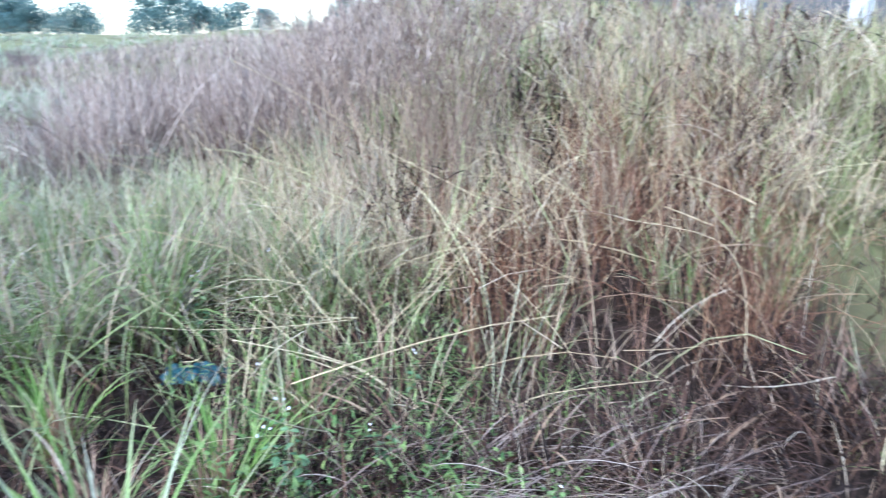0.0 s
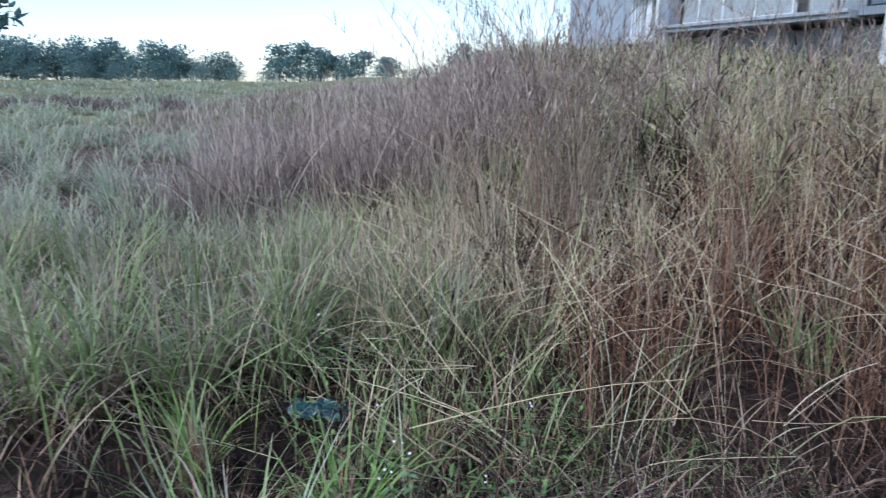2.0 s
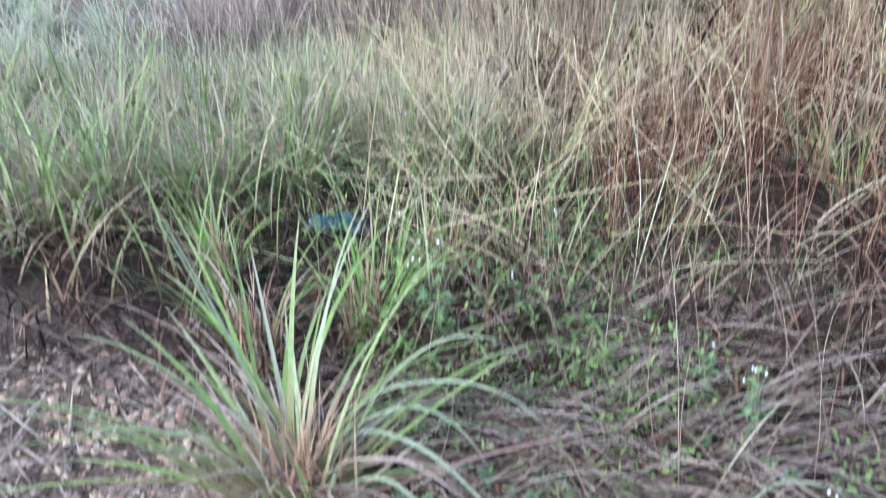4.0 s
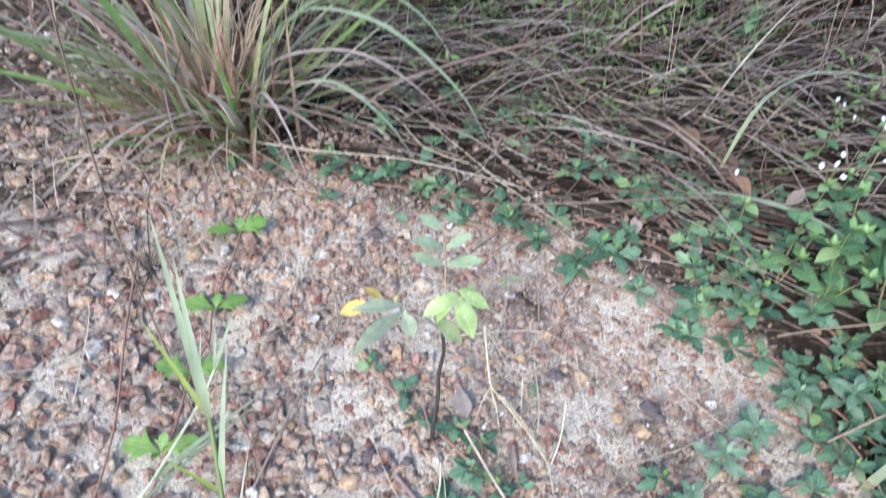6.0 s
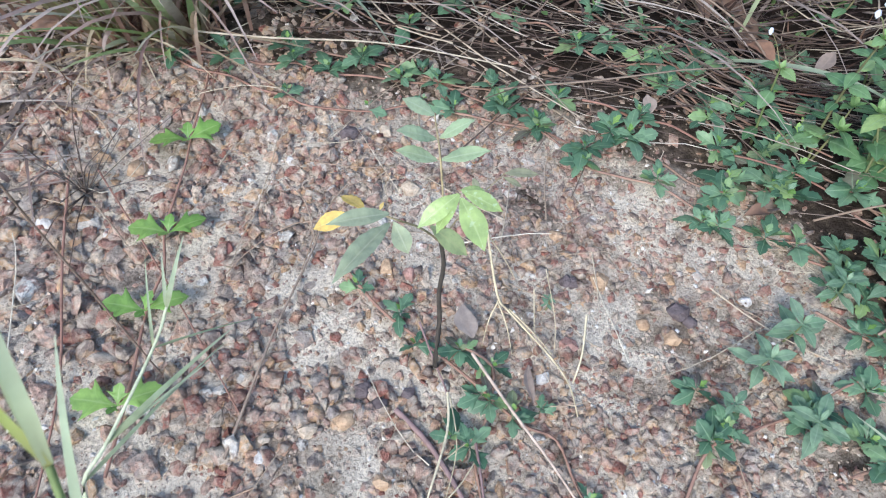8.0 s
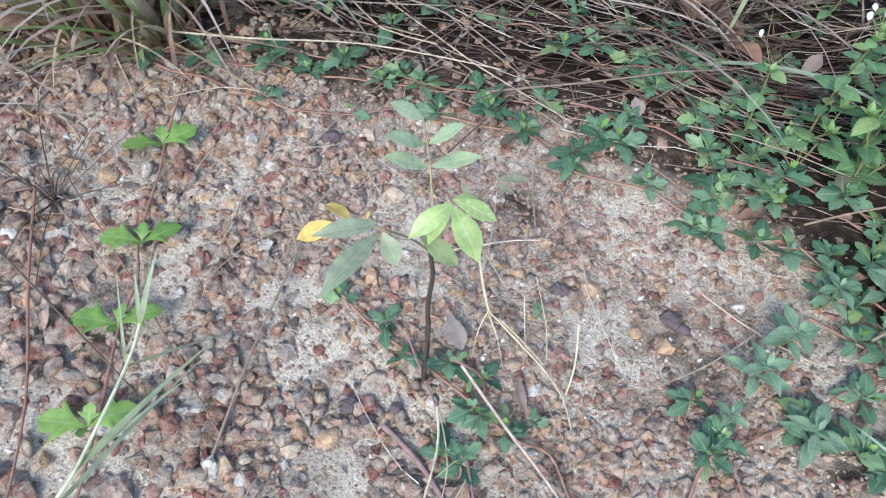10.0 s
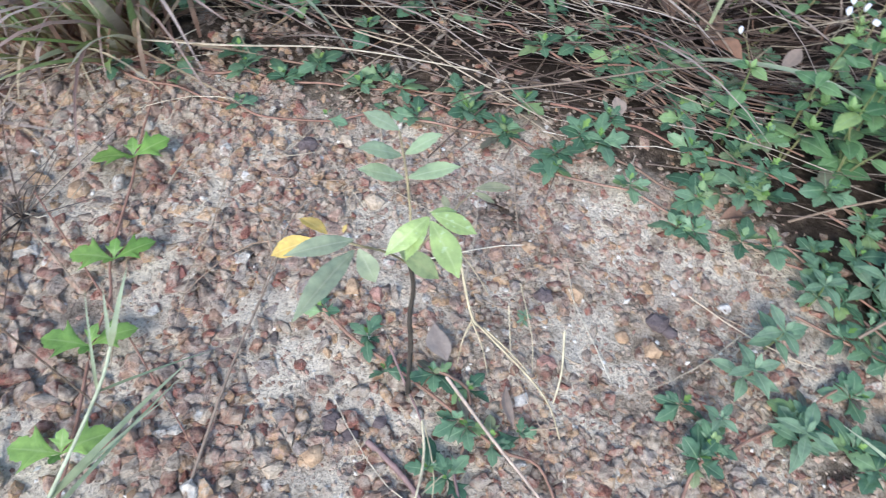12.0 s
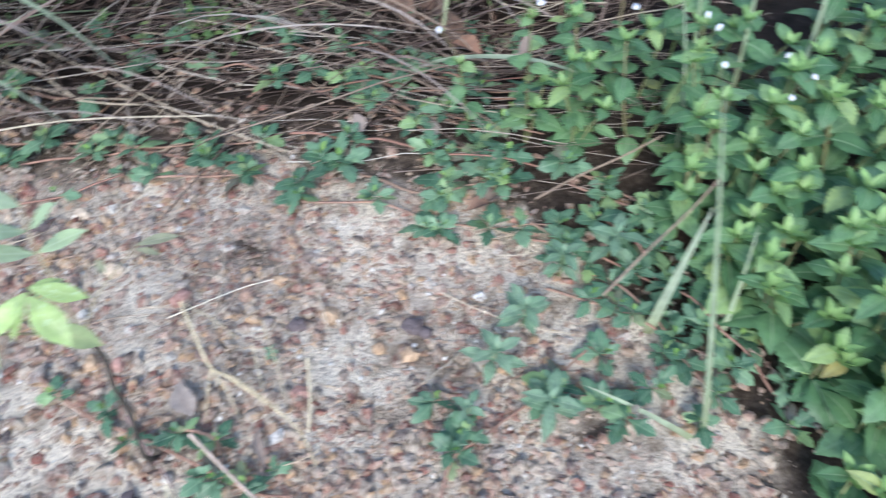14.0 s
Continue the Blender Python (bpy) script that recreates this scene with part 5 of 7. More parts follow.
def leafy_weed(x, y, h, leaf_size, flowers=0, stems=2, flower_label=True):
    o = Vector((x, y, height(x, y)))
    e = thing("leafy_weed", o, "leafy green weed with small white flower heads" if flowers else "leafy green weed with toothed oval leaves", "plant", "weeds at the gravel edge")
    for s in range(stems):
        a = rand(0, 6.28)
        out = rand(0.1, 0.35) * h
        top = Vector((math.cos(a) * out, math.sin(a) * out, h * rand(0.75, 1.0)))
        bow = Vector((rand(-0.02, 0.02), rand(-0.02, 0.02), 0))
        mid = top * 0.5 + bow
        stem("stem", [(0, 0, -0.01), mid, top], 0.0028, mat_weed_stem, e, 0.5, 5)
        n = max(2, int(h / 0.05))
        turn = rand(0, 3)
        for k in range(1, n + 1):
            f = k / n
            b = mid * (2 * f) if f < 0.5 else mid.lerp(top, 2 * f - 1)
            ln = leaf_size * (0.72 + 0.42 * math.sin(math.pi * f ** 1.3) if f < 0.9 else 0.8) * rand(0.8, 1.15)
            for side in (0, math.pi):
                az = turn + k * 1.57 + side + rand(-0.22, 0.22)
                el = rand(-0.15, 0.45)
                leaf(WEED[k % 3], b, b + Vector((math.cos(az) * math.cos(el), math.sin(az) * math.cos(el), math.sin(el))) * ln, e, rand(-15, 15), rand(0.9, 1.1))
        turn = rand(0, 3)
        for k in range(5):
            az = turn + k * 2.4
            leaf(TIP, top, top + Vector((math.cos(az) * 0.75, math.sin(az) * 0.75, 0.35 + 0.12 * k)) * leaf_size * (0.62 - 0.07 * k), e)
        for k in range(flowers if s == 0 else flowers // 3):
            az, r = rand(0, 6.28), rand(0.01, 0.045)
            f = top + Vector((math.cos(az) * r, math.sin(az) * r, rand(0.03, 0.07)))
            pedicel = stem("pedicel", [top, top.lerp(f, 0.6) + Vector((0, 0, 0.006)), f], 0.0009, mat_weed_stem, e, 0.8, 4)
            child(new("flower_head", HEAD), pedicel, Matrix.Translation(f) @ pose(0, 0, 0, rand(0, 90), 0, rand(0, 90)) @ Matrix.Scale(rand(0.0044, 0.0064), 4))
    return e


def weed_habit(y):
    """Leaf length and number of stems of a weed at the gravel edge: lusher nearer the road."""
    return 0.062 if y < -0.05 else 0.057 if y < 0.1 else 0.052, 3 if y < 0.1 else 2


# the outermost row along the gravel
for x, y, h, fl in (
        (0.80, 0.24, 0.22, 0), (0.84, 0.30, 0.26, 1), (0.95, 0.14, 0.26, 1), (0.94, 0.28, 0.28, 2), (0.90, -0.02, 0.22, 0),
        (0.86, -0.16, 0.17, 0), (0.88, -0.30, 0.20, 0), (0.93, -0.22, 0.26, 0), (0.90, 0.06, 0.20, 1),
        (0.88, -0.12, 0.20, 0), (0.84, -0.38, 0.20, 0), (0.92, -0.32, 0.26, 0), (0.87, 0.18, 0.24, 1), (0.76, 0.22, 0.17, 0), (0.72, 0.30, 0.12, 0), (0.86, -0.08, 0.18, 0), (0.91, -0.24, 0.22, 0), (0.85, -0.37, 0.18, 0), (0.97, -0.10, 0.24, 0), (0.84, 0.01, 0.16, 0), (0.98, -0.38, 0.25, 0), (0.80, -0.40, 0.15, 0), (0.78, -0.47, 0.15, 0), (0.90, -0.46, 0.2, 0), (0.72, -0.44, 0.11, 0), (0.82, -0.11, 0.14, 0), (0.815, -0.21, 0.14, 0), (0.82, -0.31, 0.14, 0), (1.02, 0.06, 0.22, 1)):
    size, st = weed_habit(y)
    leafy_weed(x, y, h, size, fl, st)

# the thicket behind it, spaced about a hand's width apart
patch = np.random.default_rng(14)
placed = []
while len(placed) < 36:
    x, y = float(patch.uniform(0.97, 1.76)), float(patch.uniform(-0.52, 0.34))
    if any(math.hypot(x - u, y - w) < 0.105 for u, w in placed):
        continue
    placed.append((x, y))
    lush = patch.random() < 0.3
    h = min(0.36, 0.24 + 0.17 * (x - 0.97)) + (0.03 if lush else 0.0) + float(patch.uniform(-0.02, 0.02))
    size, st = weed_habit(y)
    fl = int(patch.integers(0, 3)) if x + y > 1.0 else 0
    leafy_weed(x, y, h, size + (0.01 if lush else 0.004), fl, st + (1 if lush else 0))

# thin flowering ones in the straw behind
for x, y, h, fl in ((0.74, 0.33, 0.36, 3), (0.88, 0.45, 0.27, 3), (0.95, 0.47, 0.27, 2), (0.91, 0.70, 0.26, 3), (0.97, 1.03, 0.25, 2), (0.64, 0.36, 0.22, 1), (1.10, 0.62, 0.25, 3), (1.22, 0.46, 0.30, 3), (1.30, 0.80, 0.26, 2)):
    leafy_weed(x, y, h, 0.036, fl, 1)

# thin ones scattered among the dry grass
for x, y, h, s, fl, st in (
        (-0.55, 2.9, 0.45, 0.05, 3, 1), (-0.95, 3.9, 0.5, 0.05, 3, 1), (-0.30, 3.3, 0.4, 0.05, 3, 1), (0.45, 2.1, 0.3, 0.04, 2, 1),
        (1.0, 1.10, 0.22, 0.045, 2, 2), (0.85, 1.25, 0.20, 0.045, 1, 2), (0.02, 1.45, 0.42, 0.04, 3, 2), (0.30, 1.62, 0.26, 0.04, 2, 2), (-0.20, 1.80, 0.3, 0.04, 3, 1), (-0.10, 2.15, 0.3, 0.04, 2, 1)):
    leafy_weed(x, y, h, s, fl, st)


# ---- grass tussocks ----
def one_blade(name, root, az, lean, bend, ln, w, parent, mat, segs=7):
    v, q, al = blades(np.array([root], float), np.array([az]), np.array([lean]), np.array([bend]), np.array([ln]), np.array([w]), segs, 0.25, 0.7, True)
    return child(mesh_object(name, v, q, mat, (("along", al),)), parent)


def tussock(x, y, count, reach, width, label, spread=0.05, singles=True, lean=0.5, mat=None):
    o = Vector((x, y, height(x, y)))
    e = thing("grass_tussock", o, label, "grass", "green grass tussocks")
    if singles:
        for _ in range(count):
            r = (rand(-1, 1) * spread, rand(-1, 1) * spread, -0.01)
            az = math.atan2(r[1], r[0]) + rand(-1.1, 1.1)
            if math.cos(az) > 0.3 and rand(0, 1) < 0.25:
                az = math.pi - az
            short = 0.4 if math.sin(az) < -0.35 else 1.0
            one_blade("blade", r, az, lean * rand(0.1, 1.3) * (0.55 if rand(0, 1) < 0.35 else 1.0) * (0.4 + 0.6 * short), rand(0.05, 1.9) * short, reach * rand(0.35, 1.05) * short, width * rand(0.35, 1.2), e, mat or mat_tussock)
    else:
        r = np.stack([rng.normal(0, spread, count), rng.normal(0, spread, count), np.full(count, -0.01)], -1)
        v, q, al = blades(r, rng.uniform(0, 6.283, count), np.abs(rng.normal(0, lean, count)), rng.uniform(0.1, 2.5, count), reach * rng.uniform(0.5, 1.1, count), width * rng.uniform(0.5, 1.2, count), 8, 0.3, 0.6, True)
        child(mesh_object("foliage", v, q, mat_green, (("along", al),)), e)
    n = 90 if singles else 80
    r = np.stack([rng.normal(0, spread * 0.9, n), rng.normal(0, spread * 0.9, n), np.full(n, -0.01)], -1)
    v, q, al = blades(r, rng.uniform(0, 6.283, n), np.abs(rng.normal(0.05, 0.28 if singles else 0.5, n)), rng.uniform(-0.2, 1.6 if singles else 2.6, n), rng.uniform(0.12, 0.42 if singles else 0.85, n), rng.uniform(0.006, 0.014, n), 6)
    tagged(child(mesh_object("withered_base", v, q, mat_sheath if singles else mat_mauve, (("along", al),)), e), "reddish brown withered leaf sheaths")
    if reach > 0.7 and singles:
        for name, m, n, lo, hi, sag, long, wide, label in (
                ("drooping_blade", mat_mauve_one, 46, 0.35, 0.85, 1.5, 0.62, 0.013, "mauve drooping withered blade"),
                ("bleached_blade", mat_bleached_one, 34, 0.15, 1.0, 0.9, 0.5, 0.009, "bleached dead blade among green ones"),
                ("fallen_blade", mat_bleached_one, 18, 1.15, 1.5, 0.15, 0.38, 0.008, "pale dead blade splayed over gravel")):
            for _ in range(n):
                tagged(one_blade(name, (rand(-1, 1) * spread, rand(-1, 1) * spread, 0.01), rand(0, 6.283), rand(lo, hi), sag * rand(0.4, 1.2), long * rand(0.5, 1.0), wide * rand(0.5, 1.2), e, m), label)
    return e


big_tussock = tussock(-0.41, 0.745, 125, 0.96, 0.0225, "large green grass tussock with arching blades on gravel", 0.092, lean=1.05)
tussock(0.0, 1.98, 75, 0.50, 0.014, "bright green upright grass tussock among dry stems", 0.035, lean=0.25, mat=mat_bright)
tussock(-0.92, 1.86, 70, 0.60, 0.014, "bright green upright grass tussock among dry stems", 0.05, lean=0.3, mat=mat_bright)
tussock(-1.62, 2.45, 60, 0.85, 0.018, "grey-green grass tussock with long arching blades", 0.07, lean=0.6)
tussock(-0.28, 1.50, 80, 0.62, 0.017, "bright green upright grass tussock among dry stems", 0.05, lean=0.45, mat=mat_bright)
tussock(-0.66, 1.36, 60, 0.62, 0.015, "grey-green grass tussock with long arching blades", 0.06)
spots = np.random.default_rng(21)
for k in range(44):
    y = 2.3 + 2.7 * (k / 44) ** 0.9
    x = stand_edge(y) - 0.15 - spots.uniform(0.0, 1.0) * (0.75 + 0.62 * y)
    if abs(x + 0.5) < 0.24 and y < 2.6:
        continue
    n, r = int(spots.integers(45, 85)), spots.uniform(0.55, 1.0)
    tussock(float(x), float(y), int(n * 1.3), float(r), 0.0195 if y < 3.8 else 0.016, "grey-green grass tussock with long arching blades", 0.07, False)


mat_shoot = blade_material("shoot_blades", [(0.0, (0.40, 0.49, 0.30)), (1.0, (0.50, 0.57, 0.40))], (0.40, 0.44, 0.24), (0.52, 0.54, 0.42), 0.4, single=True)


mat_shoot_stalk = stem_material("shoot_stalk", [(0.0, (0.50, 0.54, 0.36)), (1.0, (0.58, 0.60, 0.42))], True)


mat_lime_blade = blade_material("lime_blades", [(0.0, (0.30, 0.42, 0.08)), (1.0, (0.48, 0.50, 0.14))], (0.40, 0.40, 0.14), (0.55, 0.50, 0.22), 0.4, single=True)


def foreground_grass():
    """A thin tall shoot that the camera looks down past."""
    x, y = -0.185, -0.44
    o = Vector((x, y, height(x, y)))
    e = thing("grass_shoot", o, "tall grass shoot with blue-green and yellowing blades", "grass")
    line = [Vector(p) - o for p in ((x, y, o.z - 0.01), (-0.18, -0.42, 0.30), (-0.166, -0.372, 0.57), (-0.163, -0.347, 0.63), (-0.166, -0.322, 0.66))]
    stem("culm", line, 0.0015, mat_weed_stem, e, 0.75, 6)
    for root, tip, w, m in ((line[4], (-0.196, -0.235, 0.715), 0.0052, mat_shoot), (line[4], (-0.182, -0.258, 0.71), 0.0050, mat_shoot), (line[3], (-0.154, -0.302, 0.69), 0.0040, mat_shoot),
                            (line[4], (-0.200, -0.280, 0.69), 0.0030, mat_lime_blade), (line[3], (-0.190, -0.334, 0.645), 0.0030, mat_lime_blade), (line[2], (-0.192, -0.352, 0.615), 0.0032, mat_lime_blade), (line[2], (-0.150, -0.32, 0.635), 0.0030, mat_bleached_one)):
        way = Vector(tip) - o - root
        one_blade("blade", root, math.atan2(way.y, way.x), math.acos(way.z / way.length) - 0.12, 0.24, way.length, w, e, m)
    x, y = -0.43, -0.15
    o = Vector((x, y, height(x, y)))
    e = thing("grass_shoot", o, "pale branching grass stalk leaning over gravel", "grass")
    line = [Vector(p) - o for p in ((-0.43, -0.15, o.z - 0.01), (-0.413, -0.125, 0.08), (-0.382, -0.096, 0.109), (-0.327, -0.009, 0.148), (-0.306, 0.024, 0.177))]
    stem("culm", line, 0.0026, mat_shoot_stalk, e, 0.7, 6)
    for root, tip, w in ((line[4], (-0.306, 0.075, 0.205), 0.006), (line[4], (-0.279, 0.089, 0.217), 0.007), (line[3], (-0.330, 0.09, 0.19), 0.005), (line[2], (-0.250, 0.03, 0.10), 0.009), (line[1], (-0.262, 0.02, 0.085), 0.007), (line[3], (-0.225, 0.05, 0.08), 0.004), (line[2], (-0.27, 0.0, 0.09), 0.005)):
        way = Vector(tip) - o - root
        one_blade("blade", root, math.atan2(way.y, way.x), math.acos(way.z / way.length) - 0.1, 0.2, way.length, w, e, mat_shoot)
    x, y = 0.645, -0.293
    o = Vector((x, y, height(x, y)))
    e = thing("grass_shoot", o, "upright pale green grass stalk beside leafy weeds", "grass")
    for root, az, lean, bend, ln, w in (((0, 0), 1.745, 0.33, 0.04, 0.54, 0.016), ((0.03, 0.17), 0.5, 0.16, 0.25, 0.25, 0.017), ((0, 0), 2.4, 1.0, 0.3, 0.2, 0.010), ((0.10, 0.10), 0.9, 0.30, 0.3, 0.22, 0.010), ((0.28, 0.42), 1.9, 0.15, 0.3, 0.36, 0.012), ((0.36, 0.50), 1.3, 0.25, 0.3, 0.40, 0.012), ((0.42, 0.46), 1.7, 0.1, 0.2, 0.42, 0.011), ((0.5, 0.40), 1.0, 0.2, 0.3, 0.40, 0.012)):
        one_blade("blade", (*root, -0.01), az, lean, bend, ln, w, e, mat_shoot)


foreground_grass()


def bent_blade(points, width, label, mat, parent=None):
    """One long grass blade lying along the points, creased along its middle."""
    p = np.array(points, float)
    t = np.linspace(0, len(p) - 1, 5 * (len(p) - 1) + 1)
    i = np.clip(t.astype(int), 0, len(p) - 2)
    f = (t - i)[:, None]
    a, b, c, d = p[np.clip(i - 1, 0, None)], p[i], p[i + 1], p[np.clip(i + 2, None, len(p) - 1)]
    line = 0.5 * (2 * b + (c - a) * f + (2 * a - 5 * b + 4 * c - d) * f**2 + (3 * b - a - 3 * c + d) * f**3)
    s = np.linspace(0, 1, len(line))
    way = np.gradient(line, axis=0)
    side = np.cross(way, [0, 0, 1.0])
    side /= np.linalg.norm(side, axis=1)[:, None] + 1e-9
    half = (width / 2 * np.clip(0.45 + 2 * s, 0, 1) * np.clip((1 - s) * 2.2, 0.05, 1))[:, None]
    rows = np.stack([line - side * half, line - half * [0, 0, 0.3], line + side * half], 1)
    k = np.arange(len(line) - 1) * 3
    q = np.concatenate([np.stack([k + j, k + j + 1, k + j + 4, k + j + 3], -1) for j in (0, 1)])
    if parent is None:
        parent = thing("grass_shoot", line[0], label, "grass")
    o = np.array(parent.matrix_basis.translation)
    return tagged(child(mesh_object("blade", (rows - o).reshape(-1, 3), q, mat, (("along", np.repeat(s, 3)),)), parent), label)


bent_blade([(-0.36, 0.73, 0.02), (-0.24, 0.66, 0.33), (-0.08, 0.55, 0.40), (0.06, 0.47, 0.32), (0.13, 0.43, 0.21)], 0.012, "long pale green blade arching out of the tussock", mat_shoot, big_tussock)
bent_blade([(-0.37, 0.75, 0.02), (-0.22, 0.74, 0.36), (-0.02, 0.70, 0.46), (0.14, 0.66, 0.44), (0.24, 0.62, 0.36)], 0.013, "long pale green blade arching out of the tussock", mat_shoot, big_tussock)
bent_blade([(-0.35, 0.76, 0.02), (-0.25, 0.75, 0.27), (-0.10, 0.72, 0.37), (0.02, 0.69, 0.33), (0.10, 0.66, 0.22)], 0.015, "long pale green blade arching out of the tussock", mat_shoot, big_tussock)
bent_blade([(-0.34, 0.70, 0.02), (-0.25, 0.66, 0.18), (-0.15, 0.62, 0.23), (-0.05, 0.57, 0.17), (0.02, 0.54, 0.06)], 0.013, "long pale green blade arching out of the tussock", mat_shoot, big_tussock)
bent_blade([(-0.33, 0.78, 0.02), (-0.19, 0.80, 0.34), (-0.05, 0.82, 0.48), (0.08, 0.83, 0.50), (0.18, 0.83, 0.44)], 0.012, "long pale green blade arching out of the tussock", mat_shoot, big_tussock)
bent_blade([(-0.38, 0.72, 0.02), (-0.28, 0.66, 0.24), (-0.12, 0.60, 0.31), (0.0, 0.56, 0.26), (0.08, 0.54, 0.17)], 0.010, "mauve withered blade arching out of the tussock", mat_mauve_one, big_tussock)
bent_blade([(0.56, 0.56, -0.05), (0.63, 0.49, 0.03), (0.707, 0.387, 0.085), (0.79, 0.31, 0.085), (0.90, 0.22, 0.03)], 0.013, "long pale grey-green blade arched over the creepers", mat_shoot)
bent_blade([(0.70, 0.60, 0.0), (0.74, 0.62, 0.16), (0.80, 0.58, 0.26), (0.92, 0.48, 0.30)], 0.012, "pale green blade arching above the straw", mat_shoot)


# ---- withered things beside the tussock ----
def dead_weed(x, y):
    """A withered weed: a dark crown of root from which thin dry stems splay."""
    o = Vector((x, y, height(x, y)))
    e = thing("dead_weed", o, "withered weed with dark root and splayed dry stems", "plant")
    v, q = rock(77, 16)
    child(mesh_object("root", v * [0.022, 0.018, 0.010], q, mat_root, flat=True), e)
    for k in range(22):
        az, el, ln = rand(0, 6.283), rand(0.05, 1.1), rand(0.08, 0.26)
        d = Vector((math.cos(az) * math.cos(el), math.sin(az) * math.cos(el), math.sin(el)))
        bow = Vector((rand(-0.02, 0.02), rand(-0.02, 0.02), rand(-0.005, 0.02)))
        stem("stem", [(0, 0, 0.004), d * ln * 0.5 + bow, d * ln + Vector((0, 0, -0.3 * ln * math.cos(el) * 0.3 + 0.01))], rand(0.0007, 0.0015), mat_straw_one if k % 3 else mat_root, e, 0.4, 4)
    return e


mat_root = stem_material("dark_root", [(0.0, (0.05, 0.042, 0.038)), (1.0, (0.12, 0.095, 0.08))], True)
dead_weed(-0.487, 0.335)
bent_blade([(-0.438, 0.630, 0.100), (-0.445, 0.585, 0.130), (-0.459, 0.567, 0.110), (-0.469, 0.565, 0.060), (-0.471, 0.510, 0.020)], 0.009, "curled mauve dead blade hanging from the tussock", mat_mauve_one)
bent_blade([(-0.478, 0.823, 0.080), (-0.585, 0.710, 0.100), (-0.650, 0.661, 0.070), (-0.683, 0.659, 0.040)], 0.009, "pale dead blade lying over stones", mat_bleached_one)
bent_blade([(-0.809, 0.590, 0.020), (-0.697, 0.623, 0.060), (-0.594, 0.618, 0.060), (-0.528, 0.608, 0.020)], 0.007, "pale dead blade lying over stones", mat_bleached_one)
bent_blade([(-0.882, 0.827, 0.030), (-0.768, 0.743, 0.060), (-0.718, 0.716, 0.050), (-0.701, 0.712, 0.020)], 0.006, "pale dead blade lying over stones", mat_bleached_one)
bent_blade([(-0.414, 0.660, 0.160), (-0.389, 0.660, 0.170), (-0.367, 0.673, 0.130), (-0.360, 0.688, 0.100)], 0.010, "mauve dead blade bent over the gravel", mat_mauve_one)
bent_blade([(-0.346, 0.680, 0.130), (-0.315, 0.647, 0.120), (-0.304, 0.644, 0.070), (-0.289, 0.645, 0.020)], 0.006, "pale dead blade bent over the gravel", mat_bleached_one)
bent_blade([(-0.314, 0.676, 0.060), (-0.234, 0.620, 0.070), (-0.192, 0.617, 0.060), (-0.108, 0.615, 0.030)], 0.006, "pale straw lying at the foot of the tussock", mat_bleached_one)
lone = [Vector(p) for p in ((-0.365, 0.03, height(-0.365, 0.03) - 0.01), (-0.325, -0.035, 0.28), (-0.296, -0.084, 0.535), (-0.262, -0.118, 0.74), (-0.245, -0.127, 0.836))]
tall = thing("grass_stalk", lone[0], "single tall grey-mauve flowering grass stalk", "grass")
culm = stem("culm", [p - lone[0] for p in lone], 0.0011, mat_bark_one, tall, 0.6, 5)
for k in range(16):
    b = lone[3].lerp(lone[4], k / 16) - lone[0]
    one_blade("spikelet", b, rand(0, 6.283), rand(0.15, 0.5), 0.1, rand(0.02, 0.035), 0.0016, culm, mat_mauve_one, 3)


# ---- fallen straw and dead leaves ----
def straw_curves(n, lo, hi, thin=0.35):
    """Centre lines of fallen straws between lo and hi, mostly lying down the slope."""
    x, y = rng.uniform(lo[0], hi[0], n), rng.uniform(lo[1], hi[1], n)
    ok = (y > gravel_edge(x) + 0.02) & (rng.random(n) < thin + (1 - thin) * smooth((x + 0.3) / 0.5))
    x, y = x[ok], y[ok]
    n = len(x)
    az = rng.normal(-0.42, 0.4, n) - 0.6 * smooth((y - 0.65) / 0.5) + (rng.random(n) < 0.3) * rng.uniform(0, 3.1, n)
    ln, rise, bow = rng.uniform(0.12, 0.6, n), np.abs(rng.normal(0.0, 0.07, n)), rng.normal(0, 0.2, n)
    s = np.linspace(-0.5, 0.5, 7)
    across = bow[:, None] * ln[:, None] * (s**2 - 0.08) + rng.normal(0, 0.02, n)[:, None] * np.sin(9 * s)
    px = x[:, None] + ln[:, None] * s * np.cos(az)[:, None] - across * np.sin(az)[:, None]
    py = y[:, None] + ln[:, None] * s * np.sin(az)[:, None] + across * np.cos(az)[:, None]
    base = rng.uniform(0.003, 0.12, n) * smooth((y - gravel_edge(x)) / 0.4)
    pz = land(px, py) + 0.004 + base[:, None] + rise[:, None] * (s + 0.5) * rng.choice([0.2, 1.0], n)[:, None]
    return np.stack([px, py, pz], -1)


